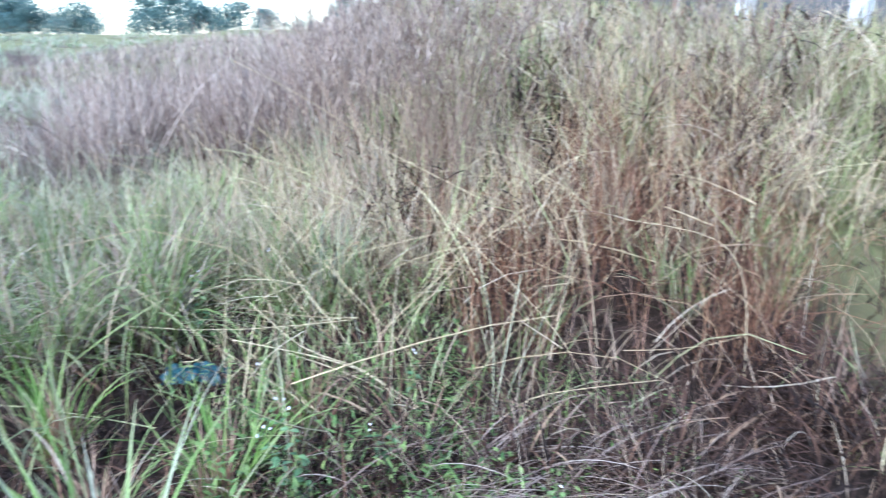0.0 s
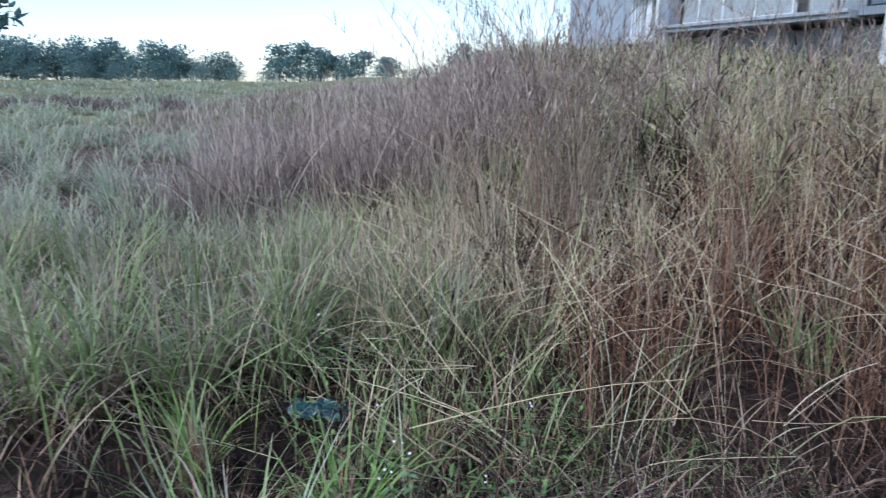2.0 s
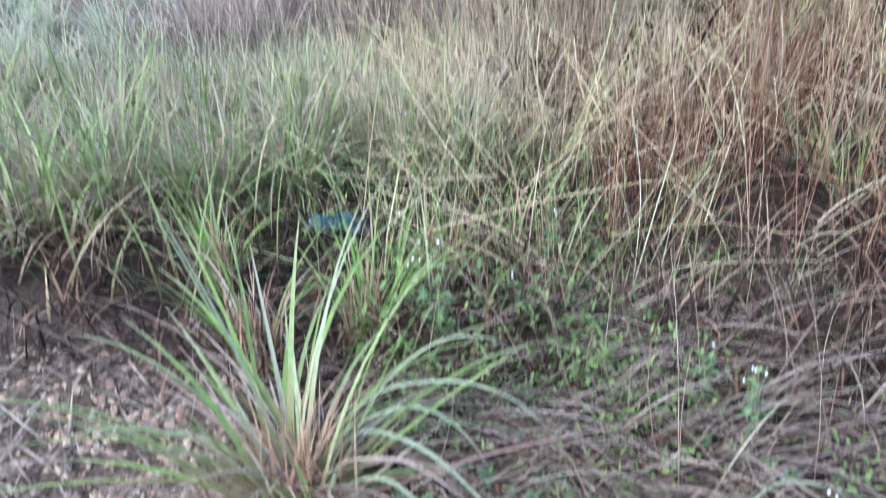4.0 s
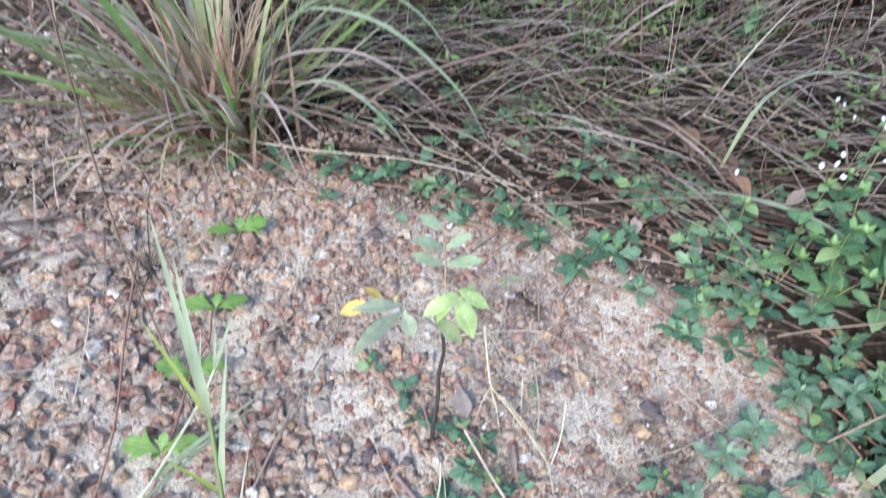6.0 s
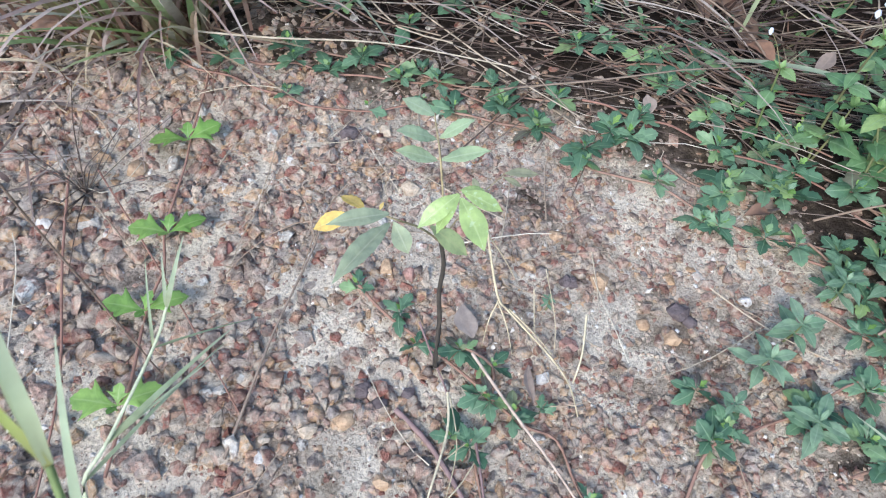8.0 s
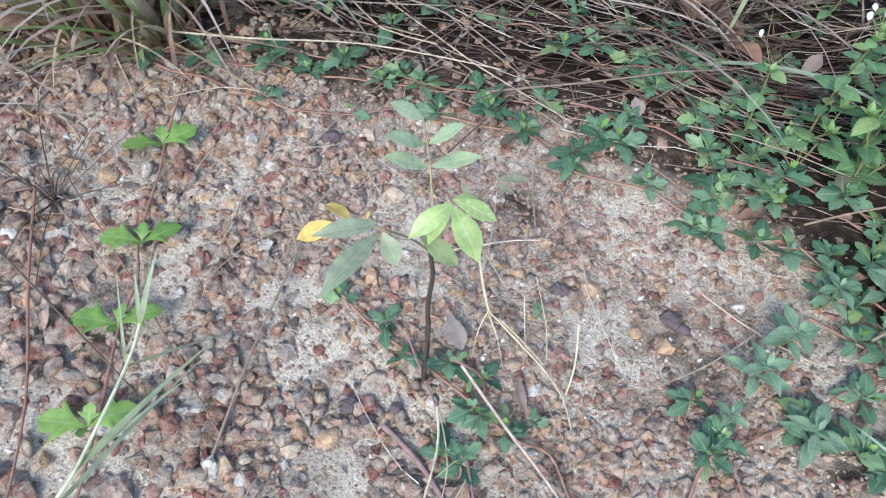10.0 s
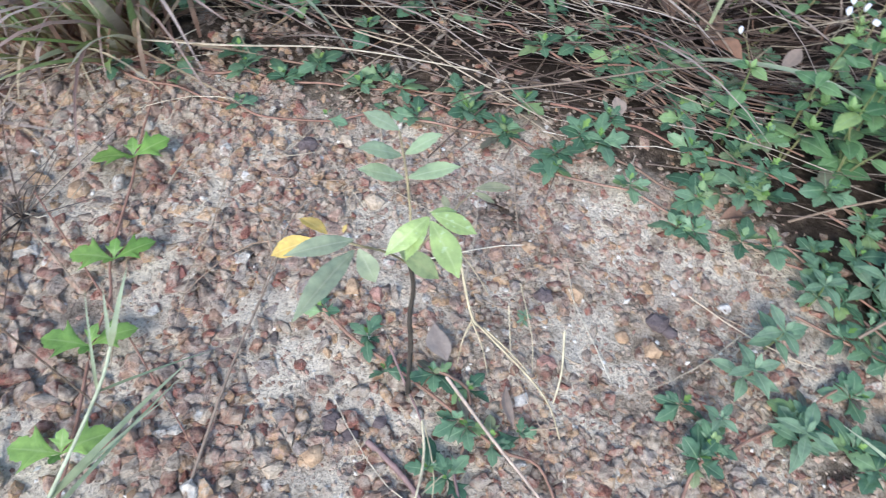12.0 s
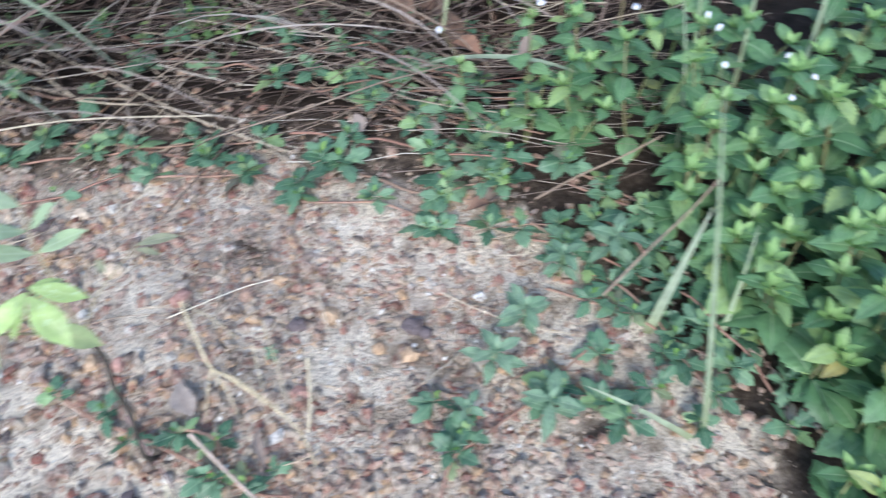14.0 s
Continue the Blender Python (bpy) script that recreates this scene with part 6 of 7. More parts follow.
def straw_litter():
    for line in [*straw_curves(210, (-0.4, 0.42), (1.2, 0.95)), *straw_curves(80, (-0.55, 0.9), (1.8, 2.2))]:
        o = line[0].copy()
        v, q = tubes((line - o)[None], [rand(0.0007, 0.0017) * (1.7 if rand(0, 1) < 0.12 else 1.0)], 5, 0.6)
        ob = mesh_object("straw", v, q, mat_straw_one)
        ob.matrix_basis = Matrix.Translation(o)
        tagged(ob, "dry straw lying at the edge of the gravel", "straw", "fallen straws")
    # the mat of long thin straws that lies down the slope over the soil edge
    n = 300
    x = rng.uniform(-0.45, 1.15, n)
    y = gravel_edge(x) + 0.05 + 0.60 * rng.random(n) ** 0.8
    k = rng.integers(0, 150, n)
    x, y = x + 0.02 * np.sin(k), y + rng.normal(0, 0.01, n)
    az, ln = rng.normal(-0.34, 0.16, 150)[k] + rng.normal(0, 0.1, n), rng.uniform(0.18, 0.62, n)
    s = np.linspace(-0.5, 0.5, 7)
    across = rng.normal(0, 0.12, n)[:, None] * ln[:, None] * (s**2 - 0.08) + rng.normal(0, 0.008, n)[:, None] * np.sin(11 * s + k[:, None])
    px = x[:, None] + ln[:, None] * s * np.cos(az)[:, None] - across * np.sin(az)[:, None]
    py = y[:, None] + ln[:, None] * s * np.sin(az)[:, None] + across * np.cos(az)[:, None]
    lift = rng.uniform(0.004, 0.10, n) * smooth((y - gravel_edge(x)) / 0.35)
    pz = land(px, py) + 0.005 + lift[:, None] + rng.normal(0, 0.035, n)[:, None] * s * (lift[:, None] > 0.02)
    v, q = tubes(np.stack([px, py, np.maximum(pz, land(px, py) + 0.004)], -1), 0.0006 + 0.0011 * rng.random(n) ** 2, 4, 0.6)
    tagged(mesh_object("straw_mat", v, q, mat_mat), "mat of long thin mauve-brown straws lying down the slope", "straw", kind="stuff")
    for name, n, mat, label in (("shaded_withered_leaves", 4800, mat_shaded_withered, "withered grass leaves darkened for shade, matted over dark soil"), ("dry_leaf_litter", 1150, mat_litter, "dry mauve-brown grass blades strewn over the litter")):
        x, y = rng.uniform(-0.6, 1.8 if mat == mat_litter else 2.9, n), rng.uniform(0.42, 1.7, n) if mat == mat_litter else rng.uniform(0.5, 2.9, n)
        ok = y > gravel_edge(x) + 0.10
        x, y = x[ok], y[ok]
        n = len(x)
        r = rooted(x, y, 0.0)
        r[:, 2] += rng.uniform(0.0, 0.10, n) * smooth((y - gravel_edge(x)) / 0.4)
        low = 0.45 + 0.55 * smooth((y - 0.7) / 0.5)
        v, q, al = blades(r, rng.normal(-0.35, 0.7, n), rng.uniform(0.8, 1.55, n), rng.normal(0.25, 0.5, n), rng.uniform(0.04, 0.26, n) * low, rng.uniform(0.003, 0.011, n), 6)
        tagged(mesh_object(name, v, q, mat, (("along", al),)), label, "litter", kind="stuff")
    n = 1500
    x, y = rng.uniform(0.3, 2.9, n), rng.uniform(1.5, 2.9, n)
    k = rng.integers(0, 160, n)
    x, y = x[k] + rng.normal(0, 0.09, n), y[k] + rng.normal(0, 0.07, n)
    r = rooted(x, y, 0.0)
    r[:, 2] += rng.uniform(0.0, 0.16, n)
    v, q, al = blades(r, rng.uniform(0, 6.283, 160)[k] + rng.normal(0, 0.4, n), rng.uniform(0.7, 1.5, n), rng.normal(0.3, 0.5, n), rng.uniform(0.08, 0.3, n), rng.uniform(0.004, 0.013, n), 6)
    tagged(mesh_object("reddish_matting", v, q, mat_dry, (("along", al),)), "reddish brown matted grass at the foot of the stand", "grass", kind="stuff")
    # dead blades strewn over the soil left of the large tussock
    n = 640
    x, y = rng.uniform(-1.7, -0.5, n), rng.uniform(0.3, 1.6, n)
    v, q, al = blades(rooted(x, y, -0.012), rng.uniform(0, 6.283, n), rng.uniform(1.2, 1.6, n), rng.normal(0.05, 0.15, n), rng.uniform(0.06, 0.3, n), rng.uniform(0.004, 0.011, n), 6)
    v[:, 2] = np.maximum(v[:, 2], land(v[:, 0], v[:, 1]) + 0.006)
    tagged(mesh_object("strewn_leaves", v, q, mat_mauve, (("along", al),)), "dead grass leaves strewn over stony soil", "litter", kind="stuff")
    # long dead blades flopped down the slope
    n = 420
    k = rng.integers(0, 84, n)
    x, y = rng.uniform(-0.25, 1.5, 84)[k] + rng.normal(0, 0.05, n), rng.uniform(0.72, 1.75, 84)[k] + rng.normal(0, 0.04, n)
    r = rooted(x, y)
    v, q, al = blades(r, rng.normal(-0.4, 0.45, n), rng.uniform(0.35, 1.1, n), rng.uniform(0.5, 1.3, n), rng.uniform(0.25, 0.62, n), rng.uniform(0.004, 0.010, n), 8, 0.3, 0.6)
    v[:, 2] = np.maximum(v[:, 2], land(v[:, 0], v[:, 1]) + 0.006)
    tagged(mesh_object("flopped_grass", v, q, mat_mauve, (("along", al),)), "long dead grass blades flopped down the slope", "grass", kind="stuff")
    # thin stems that still stand in the litter
    n = 140
    x, y = rng.uniform(-0.1, 1.7, n), rng.uniform(0.85, 1.9, n)
    ln, az, lean = rng.uniform(0.15, 0.7, n), rng.normal(1.9, 0.9, n), np.abs(rng.normal(0.4, 0.3, n))
    s = np.linspace(0, 1, 5)
    th = lean[:, None] + 0.5 * s[None] ** 2 * rng.normal(0.3, 0.6, n)[:, None]
    p = rooted(x, y)[:, None] + (ln[:, None] * s)[..., None] * np.stack([np.sin(th) * np.cos(az)[:, None], np.sin(th) * np.sin(az)[:, None], np.cos(th)], -1)
    for line in p:
        o = line[0].copy()
        v, q = tubes((line - o)[None], [rand(0.0009, 0.0022)], 4, 0.4)
        ob = mesh_object("thin_stem", v, q, mat_straw_one)
        ob.matrix_basis = Matrix.Translation(o)
        tagged(ob, "thin dry stem standing in the litter", "dry stem", "thin stems in the litter")
    # stray bits on the gravel
    n = 130
    x, y = rng.uniform(-1.0, 0.7, n), rng.uniform(-0.35, 0.8, n)
    ok = y < gravel_edge(x) + 0.05
    x, y = x[ok], y[ok]
    n = len(x)
    az, ln = rng.uniform(0, 6.283, n), rng.uniform(0.04, 0.22, n)
    s = np.linspace(-0.5, 0.5, 5)
    px, py = x[:, None] + ln[:, None] * s * np.cos(az)[:, None], y[:, None] + ln[:, None] * s * np.sin(az)[:, None] + rng.normal(0, 0.06, n)[:, None] * s**2
    pz = land(px, py) + 0.012 + (rng.normal(0, 0.008, n)[:, None] * (s + 0.5)).clip(0)
    v, q = tubes(np.stack([px, py, pz], -1), rng.uniform(0.0006, 0.0014, n), 4, 0.6)
    tagged(mesh_object("straw_scraps", v, q, mat_straw), "thin straw scraps scattered on gravel", "straw", kind="stuff")


straw_litter()


mat_pink_stalk = stem_material("pink_stalk", [(0.0, (0.50, 0.36, 0.28)), (1.0, (0.58, 0.45, 0.36))], True)
mat_purple_stem = stem_material("purple_stem", [(0.0, (0.20, 0.125, 0.12)), (1.0, (0.30, 0.20, 0.185))], True)


def lone_straw(points, radius, label, mat=None, name="fallen_straw"):
    pts = [Vector((x, y, height(x, y) + h)) for x, y, h in points]
    o = pts[0]
    ob = stem(name, [p - o for p in pts], radius, mat or mat_straw_one, None, 0.6, 6)
    ob.matrix_basis = Matrix.Translation(o)
    return tagged(ob, label, "dry stem", "single dry stems")


lone_straw([(-0.28, -0.10, 0.01), (-0.22, 0.06, 0.016), (-0.153, 0.204, 0.012), (-0.14, 0.24, 0.03)], 0.0021, "dark dry twig lying on gravel", mat_bark_one)
lone_straw([(-0.153, 0.204, 0.012), (-0.16, 0.25, 0.05), (-0.19, 0.28, 0.07)], 0.0012, "thin pale forked straw on gravel")
lone_straw([(-0.51, 0.36, 0.015), (-0.50, 0.2, 0.02), (-0.48, 0.02, 0.012), (-0.49, -0.14, 0.01)], 0.0024, "long brown dead stem lying on gravel", mat_runner)
lone_straw([(-0.47, 0.37, 0.02), (-0.36, 0.16, 0.014), (-0.26, -0.05, 0.012)], 0.0014, "thin brown dead stem lying on gravel", mat_runner)
lone_straw([(0.206, 0.017, 0.05), (0.19, -0.03, 0.03), (0.173, -0.06, 0.008)], 0.0017, "short yellowish dry stem standing in gravel", mat_bleach_one)
lone_straw([(0.148, 0.075, 0.04), (0.139, 0.021, 0.005)], 0.0009, "thin pale straw leaning on gravel", mat_bleach_one)
lone_straw([(0.171, 0.101, 0.05), (0.167, 0.027, 0.03), (0.159, -0.014, 0.005)], 0.0008, "thin pale straw leaning on gravel", mat_bleach_one)
lone_straw([(0.042, -0.009, 0.03), (0.08, -0.097, 0.03), (0.113, -0.164, 0.025), (0.15, -0.245, 0.012)], 0.0024, "pale pinkish grass stalk lying beside the seedling", mat_pink_stalk)
lone_straw([(-0.068, -0.062, 0.006), (-0.032, -0.114, 0.008), (-0.002, -0.185, 0.008), (0.015, -0.25, 0.006)], 0.0042, "thick purplish brown dead stem lying on gravel", mat_purple_stem)
lone_straw([(-0.021, 0.045, 0.03), (-0.01, -0.003, 0.02), (0.001, -0.044, 0.008), (0.002, -0.08, 0.005)], 0.0018, "thin purplish twig beside the seedling", mat_purple_stem)
lone_straw([(0.026, -0.122, 0.02), (0.024, -0.16, 0.025), (0.021, -0.22, 0.015)], 0.0022, "thin purplish twig beside the seedling", mat_purple_stem)


def dry_shoot(label, *lines):
    """A withered grass shoot: flat stalks that part at its joints; each line is a stalk, (x, y, height over the soil)."""
    pts = [[Vector((x, y, height(x, y) + h)) for x, y, h in line] for line in lines]
    e = thing("dry_grass_shoot", pts[0][-1], label, "dry stem", "single dry stems")
    for k, line in enumerate(pts):
        stem("stalk", [p - pts[0][-1] for p in line], 0.0019 if k == 0 else 0.0011, mat_bleach_one, e, 0.55, 5)


dry_shoot("pale withered grass shoot lying across the gravel", ((0.087, 0.134, 0.10), (0.09, 0.062, 0.05), (0.106, 0.044, 0.03), (0.149, -0.023, 0.02), (0.166, -0.067, 0.014), (0.166, -0.117, 0.006)),
          ((0.089, 0.056, 0.045), (0.099, 0.028, 0.02), (0.10, -0.007, 0.006)), ((0.089, 0.053, 0.045), (0.076, 0.041, 0.02), (0.061, 0.01, 0.006)), ((0.09, 0.135, 0.09), (0.113, 0.126, 0.05), (0.132, 0.111, 0.012)), ((0.106, 0.05, 0.03), (0.13, 0.012, 0.03), (0.152, -0.02, 0.02)))
dry_shoot("bleached forked straw beside the seedling", ((0.001, -0.057, 0.03), (-0.01, -0.113, 0.04), (-0.052, -0.201, 0.04), (-0.07, -0.25, 0.006)), ((0.039, -0.123, 0.012), (-0.001, -0.171, 0.03), (-0.038, -0.203, 0.03), (-0.062, -0.24, 0.006)),
          ((0.012, -0.122, 0.02), (-0.018, -0.142, 0.03)), ((0.004, -0.06, 0.02), (0.0, -0.13, 0.03), (-0.03, -0.20, 0.03)))
lone_straw([(0.66, 0.17, 0.005), (0.74, 0.165, 0.03), (0.82, 0.155, 0.055), (0.88, 0.14, 0.09)], 0.0024, "brown dry stem leaning into leafy weeds", mat_bark_one)
lone_straw([(0.64, -0.05, 0.03), (0.72, -0.035, 0.08), (0.80, -0.02, 0.115), (0.86, -0.005, 0.15)], 0.0024, "brown dry stem leaning into leafy weeds", mat_bark_one)
lone_straw([(0.77, 0.50, 0.05), (0.751, 0.542, 0.09), (0.70, 0.60, 0.12), (0.60, 0.72, 0.10)], 0.0028, "thick pale twig lying in the straw", mat_bark_one)
lone_straw([(0.48, 0.68, 0.05), (0.60, 0.47, 0.06), (0.66, 0.34, 0.05), (0.68, 0.24, 0.02)], 0.0018, "brown dry stem lying across the creepers", mat_bark_one)
lone_straw([(0.50, 0.52, 0.08), (0.68, 0.56, 0.13), (0.86, 0.52, 0.16)], 0.0022, "pale dry stem lying across the straw")
lone_straw([(-0.37, 0.66, 0.04), (-0.20, 0.62, 0.05), (0.0, 0.60, 0.05), (0.22, 0.52, 0.05)], 0.0020, "pale straw running over the creepers")
for x, y, h, ln, az, lean in ((0.66, 1.0, 0.0, 0.62, 2.1, 0.55), (0.85, 1.35, 0.0, 0.7, 2.0, 0.5), (1.0, 1.55, 0.0, 0.8, 1.2, 0.35), (0.55, 1.4, 0.0, 0.75, 2.4, 0.6), (1.25, 1.3, 0.0, 0.8, 2.3, 0.5), (0.35, 1.3, 0.0, 0.55, 2.6, 0.7),
                                (1.3, 1.9, 0.0, 1.5, 1.9, 0.25), (1.5, 2.0, 0.0, 1.7, 0.9, 0.3), (1.65, 2.2, 0.0, 1.75, 2.2, 0.22), (1.45, 2.4, 0.0, 1.7, 1.4, 0.18), (1.8, 2.1, 0.0, 1.6, 2.5, 0.3), (1.2, 2.5, 0.0, 1.6, 0.6, 0.2)):
    d = Vector((math.cos(az) * math.sin(lean), math.sin(az) * math.sin(lean), math.cos(lean)))
    o = Vector((x, y, height(x, y) - 0.01))
    ob = stem("leaning_straw", [(0, 0, 0), d * ln * 0.5 + Vector((0.01, 0.01, 0.02)), d * ln], 0.0017, mat_straw_one if ln < 1 else mat_runner, None, 0.5, 6)
    ob.matrix_basis = Matrix.Translation(o)
    tagged(ob, "tall leaning dry grass stem", "dry stem", "single dry stems")


def grass_stalk(mat, r, label, *line):
    o = Vector(line[0])
    ob = stem("grass_stalk", [Vector(p) - o for p in line], r, mat, None, 0.55, 6)
    ob.matrix_basis = Matrix.Translation(o)
    return tagged(ob, label, "dry stem", "single dry stems")


grass_stalk(mat_bleach_one, 0.0030, "thick bleached grass stalk lying in the stand", (0.62, 2.04, -0.03), (0.29, 2.15, 0.20), (0.06, 2.2, 0.29), (-0.32, 2.3, 0.36))
grass_stalk(mat_bleach_one, 0.0024, "bleached grass stalk lying in the stand", (0.60, 2.05, -0.02), (0.26, 2.15, 0.23), (-0.02, 2.25, 0.33), (-0.31, 2.5, 0.52))
grass_stalk(mat_bleach_one, 0.0026, "bleached grass stalk lying in the stand", (0.66, 2.0, -0.04), (0.26, 2.15, 0.18), (-0.08, 2.25, 0.30))
grass_stalk(mat_shoot_stalk, 0.0030, "pale green grass stalk rising from dark litter", (0.80, 1.95, -0.04), (0.87, 2.0, 0.32), (0.96, 2.1, 0.67))
grass_stalk(mat_shoot_stalk, 0.0022, "pale green grass stalk rising from dark litter", (0.81, 1.95, -0.04), (0.81, 2.0, 0.43), (0.77, 2.15, 0.78))
grass_stalk(mat_shoot_stalk, 0.0022, "pale green grass stalk rising from dark litter", (0.83, 1.95, -0.04), (0.95, 2.05, 0.24), (1.16, 2.2, 0.5))
grass_stalk(mat_bleach_one, 0.0030, "broken bleached stalk lying over the litter", (0.78, 1.97, -0.03), (0.98, 1.95, 0.13), (1.3, 1.97, 0.15), (1.63, 2.0, 0.14))
grass_stalk(mat_bleach_one, 0.0022, "long bleached stalk leaning across the stand", (1.40, 2.28, -0.05), (1.25, 2.4, 0.24), (0.91, 2.7, 0.6), (0.55, 3.0, 0.96))
grass_stalk(mat_bleach_one, 0.0022, "long bleached stalk leaning across the stand", (0.70, 2.28, -0.04), (0.02, 3.0, 0.57), (-0.70, 3.6, 1.19))
grass_stalk(mat_bleach_one, 0.0034, "short thick bleached stub standing in the litter", (0.58, 1.98, -0.04), (0.52, 2.02, 0.10), (0.49, 2.05, 0.21))
grass_stalk(mat_bleach_one, 0.0020, "drooping bleached panicle stalk", (2.15, 2.1, -0.05), (2.12, 2.16, 0.5), (1.98, 2.25, 0.74), (1.57, 2.4, 0.82))


def dead_leaf(x, y, h, ln, az, label, kind=0, el=0.1):
    o = Vector((x, y, height(x, y) + h))
    d = Vector((math.cos(az) * math.cos(el), math.sin(az) * math.cos(el), math.sin(el)))
    ob = new("dead_leaf", DEAD[kind])
    ob.matrix_basis = between(o, o + d * ln, rand(-15, 15))
    return tagged(ob, label, "leaf", "dead leaves")


dead_leaf(0.045, 0.074, 0.012, 0.058, -1.55, "greyish pink dead leaf on gravel", 3, -0.03)
dead_leaf(0.118, -0.028, 0.014, 0.06, -1.75, "narrow curled grey dead leaf on gravel", 4, 0.0)
dead_leaf(0.745, 0.525, 0.015, 0.06, 0.3, "orange brown dead leaf under creepers", 0)
dead_leaf(0.55, 0.36, 0.02, 0.05, 0.9, "slate grey dead leaf among creepers", 3)
dead_leaf(0.60, 0.23, 0.02, 0.06, 0.7, "slate grey dead leaf among creepers", 3)
dead_leaf(0.56, 0.19, 0.012, 0.05, 0.2, "brown dead leaf on the soil edge", 1)
dead_leaf(0.44, 0.40, 0.03, 0.045, 1.3, "slate grey dead leaf among creepers", 3)
dead_leaf(0.75, 0.68, 0.06, 0.09, 2.0, "large curled pinkish brown dead leaf", 1, 0.35)
dead_leaf(0.72, 0.60, 0.08, 0.08, -1.2, "large curled pinkish brown dead leaf", 1, 0.3)
dead_leaf(0.82, 0.50, 0.10, 0.06, 0.4, "slate grey dead leaf among creepers", 3, 0.3)
dead_leaf(0.53, 0.18, 0.02, 0.05, 0.0, "brown dead leaf on the soil edge", 1)
dead_leaf(-0.55, 0.70, 0.03, 0.09, 2.6, "grey curled dead leaf near the tussock", 2)
dead_leaf(-0.50, 0.64, 0.02, 0.08, 0.4, "dark curled dead leaf near the tussock", 1)
dead_leaf(0.66, 0.66, 0.06, 0.10, 1.9, "curled brown dead leaf in the straw", 1, 0.5)
dead_leaf(0.74, 0.62, 0.05, 0.09, 1.4, "curled brown dead leaf in the straw", 0, 0.6)
dead_leaf(0.47, -0.16, 0.016, 0.04, -0.3, "orange dead leaf scrap under herbs", 0)
dead_leaf(0.92, 1.92, 0.03, 0.12, 0.3, "pinkish dry leaf lying in the straw", 0, 0.2)


def plastic_bag():
    m, nt, b = material("teal_plastic", 0.35, 0.5)
    nt.links.new(ramp(nt, noise_node(nt, 14.0), [(0.3, (0.008, 0.05, 0.066)), (0.7, (0.02, 0.10, 0.125))]), b.inputs["Base Color"])
    n = 26
    u, w = np.meshgrid(np.linspace(-1, 1, n), np.linspace(-1, 1, n))
    x, y = -0.52 + 0.14 * u + 0.02 * np.sin(7 * w), 2.42 + 0.085 * w + 0.02 * np.sin(6 * u)
    z = land(x, y) + 0.06 + 0.045 * (1 - u**2) * (1 - w**2) + 0.022 * np.abs(np.sin(5 * u + 3 * w) * np.cos(7 * w - 2 * u)) + 0.012 * np.abs(np.sin(13 * u - 9 * w))
    i = np.arange(n * n).reshape(n, n)
    q = np.stack([i[:-1, :-1], i[:-1, 1:], i[1:, 1:], i[1:, :-1]], -1).reshape(-1, 4)
    ob = mesh_object("plastic_bag", np.stack([x, y, z], -1).reshape(-1, 3), q, m, flat=True)
    t = ob.modifiers.new("thickness", "SOLIDIFY")
    t.thickness = 0.001
    tagged(ob, "crumpled teal plastic bag lying in the grass", "bag")


plastic_bag()


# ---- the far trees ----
# Greens lightened and shifted to blue, so distance haze sits in the leaf colour.
mat_hazed_leaf = blade_material("hazed_tree_leaves", [(0.0, (0.10, 0.19, 0.19)), (0.5, (0.16, 0.27, 0.26)), (1.0, (0.21, 0.33, 0.31))], (0.16, 0.26, 0.25), (0.20, 0.32, 0.29), 0.45)
mat_bark = stem_material("tree_bark", [(0.0, (0.11, 0.10, 0.09)), (1.0, (0.15, 0.13, 0.11))])


def tree(tall, wide, clumps, seed, label, at, bare=0.3):
    r = np.random.default_rng(seed)
    e = thing("tree", at, label, "tree", "trees along the meadow")
    lean = r.normal(0, 0.04, 2) * tall
    spine = np.array([[0, 0, -0.2], [lean[0] * 0.4, lean[1] * 0.4, tall * 0.3], [lean[0], lean[1], tall * 0.75]])
    stem("trunk", spine, tall * 0.03, mat_bark, e, 0.35, 7)
    z = r.random(clumps) ** 0.9
    rad = wide * 0.46 * np.sqrt(r.random(clumps)) * (1 - 0.55 * z**2)
    turn = r.uniform(0, 6.28, clumps)
    cs = np.stack([rad * np.cos(turn), rad * np.sin(turn), tall * (bare + (0.9 - bare) * z)], -1)
    for c in cs[:6]:
        stem("limb", [spine[1], (spine[1] + c) / 2 + [0, 0, 0.2], c], tall * 0.011, mat_bark, e, 0.4, 5)
    parts = []
    for c in cs:
        k = 44
        d = r.normal(0, 1, (k, 3))
        d /= np.linalg.norm(d, axis=1)[:, None]
        p = c + d * (wide * 0.2 * r.uniform(0.4, 1.05, k) ** 0.5)[:, None] * [1.1, 1.1, 0.75]
        parts.append(blades(p, r.uniform(0, 6.28, k), r.uniform(0.3, 1.9, k), r.uniform(0, 1, k), np.full(k, 0.09 * tall) * r.uniform(0.5, 1.3, k), np.full(k, 0.068 * tall), 2, 1.5, 0.5))
    v, q, al = merged(parts)
    child(mesh_object("crown", v, q, mat_hazed_leaf, (("along", al),)), e)
    return e


def far_at(x, y):
    return (x, y, height(x, y))


round_tree = tree(7.2, 8.5, 34, 1, "dark green broad-crowned tree at the meadow edge", far_at(-70, 118), 0.06)
open_tree = tree(7.4, 7.5, 28, 2, "dark green open-crowned tree at the meadow edge", far_at(-62, 122), 0.08)
bush = tree(5.2, 9.5, 34, 3, "dark green bushy tree at the meadow edge", far_at(-76, 112), 0.02)
slim_tree = tree(8.6, 8.0, 26, 4, "distant slender tree with a small crown", far_at(-36, 160), 0.2)
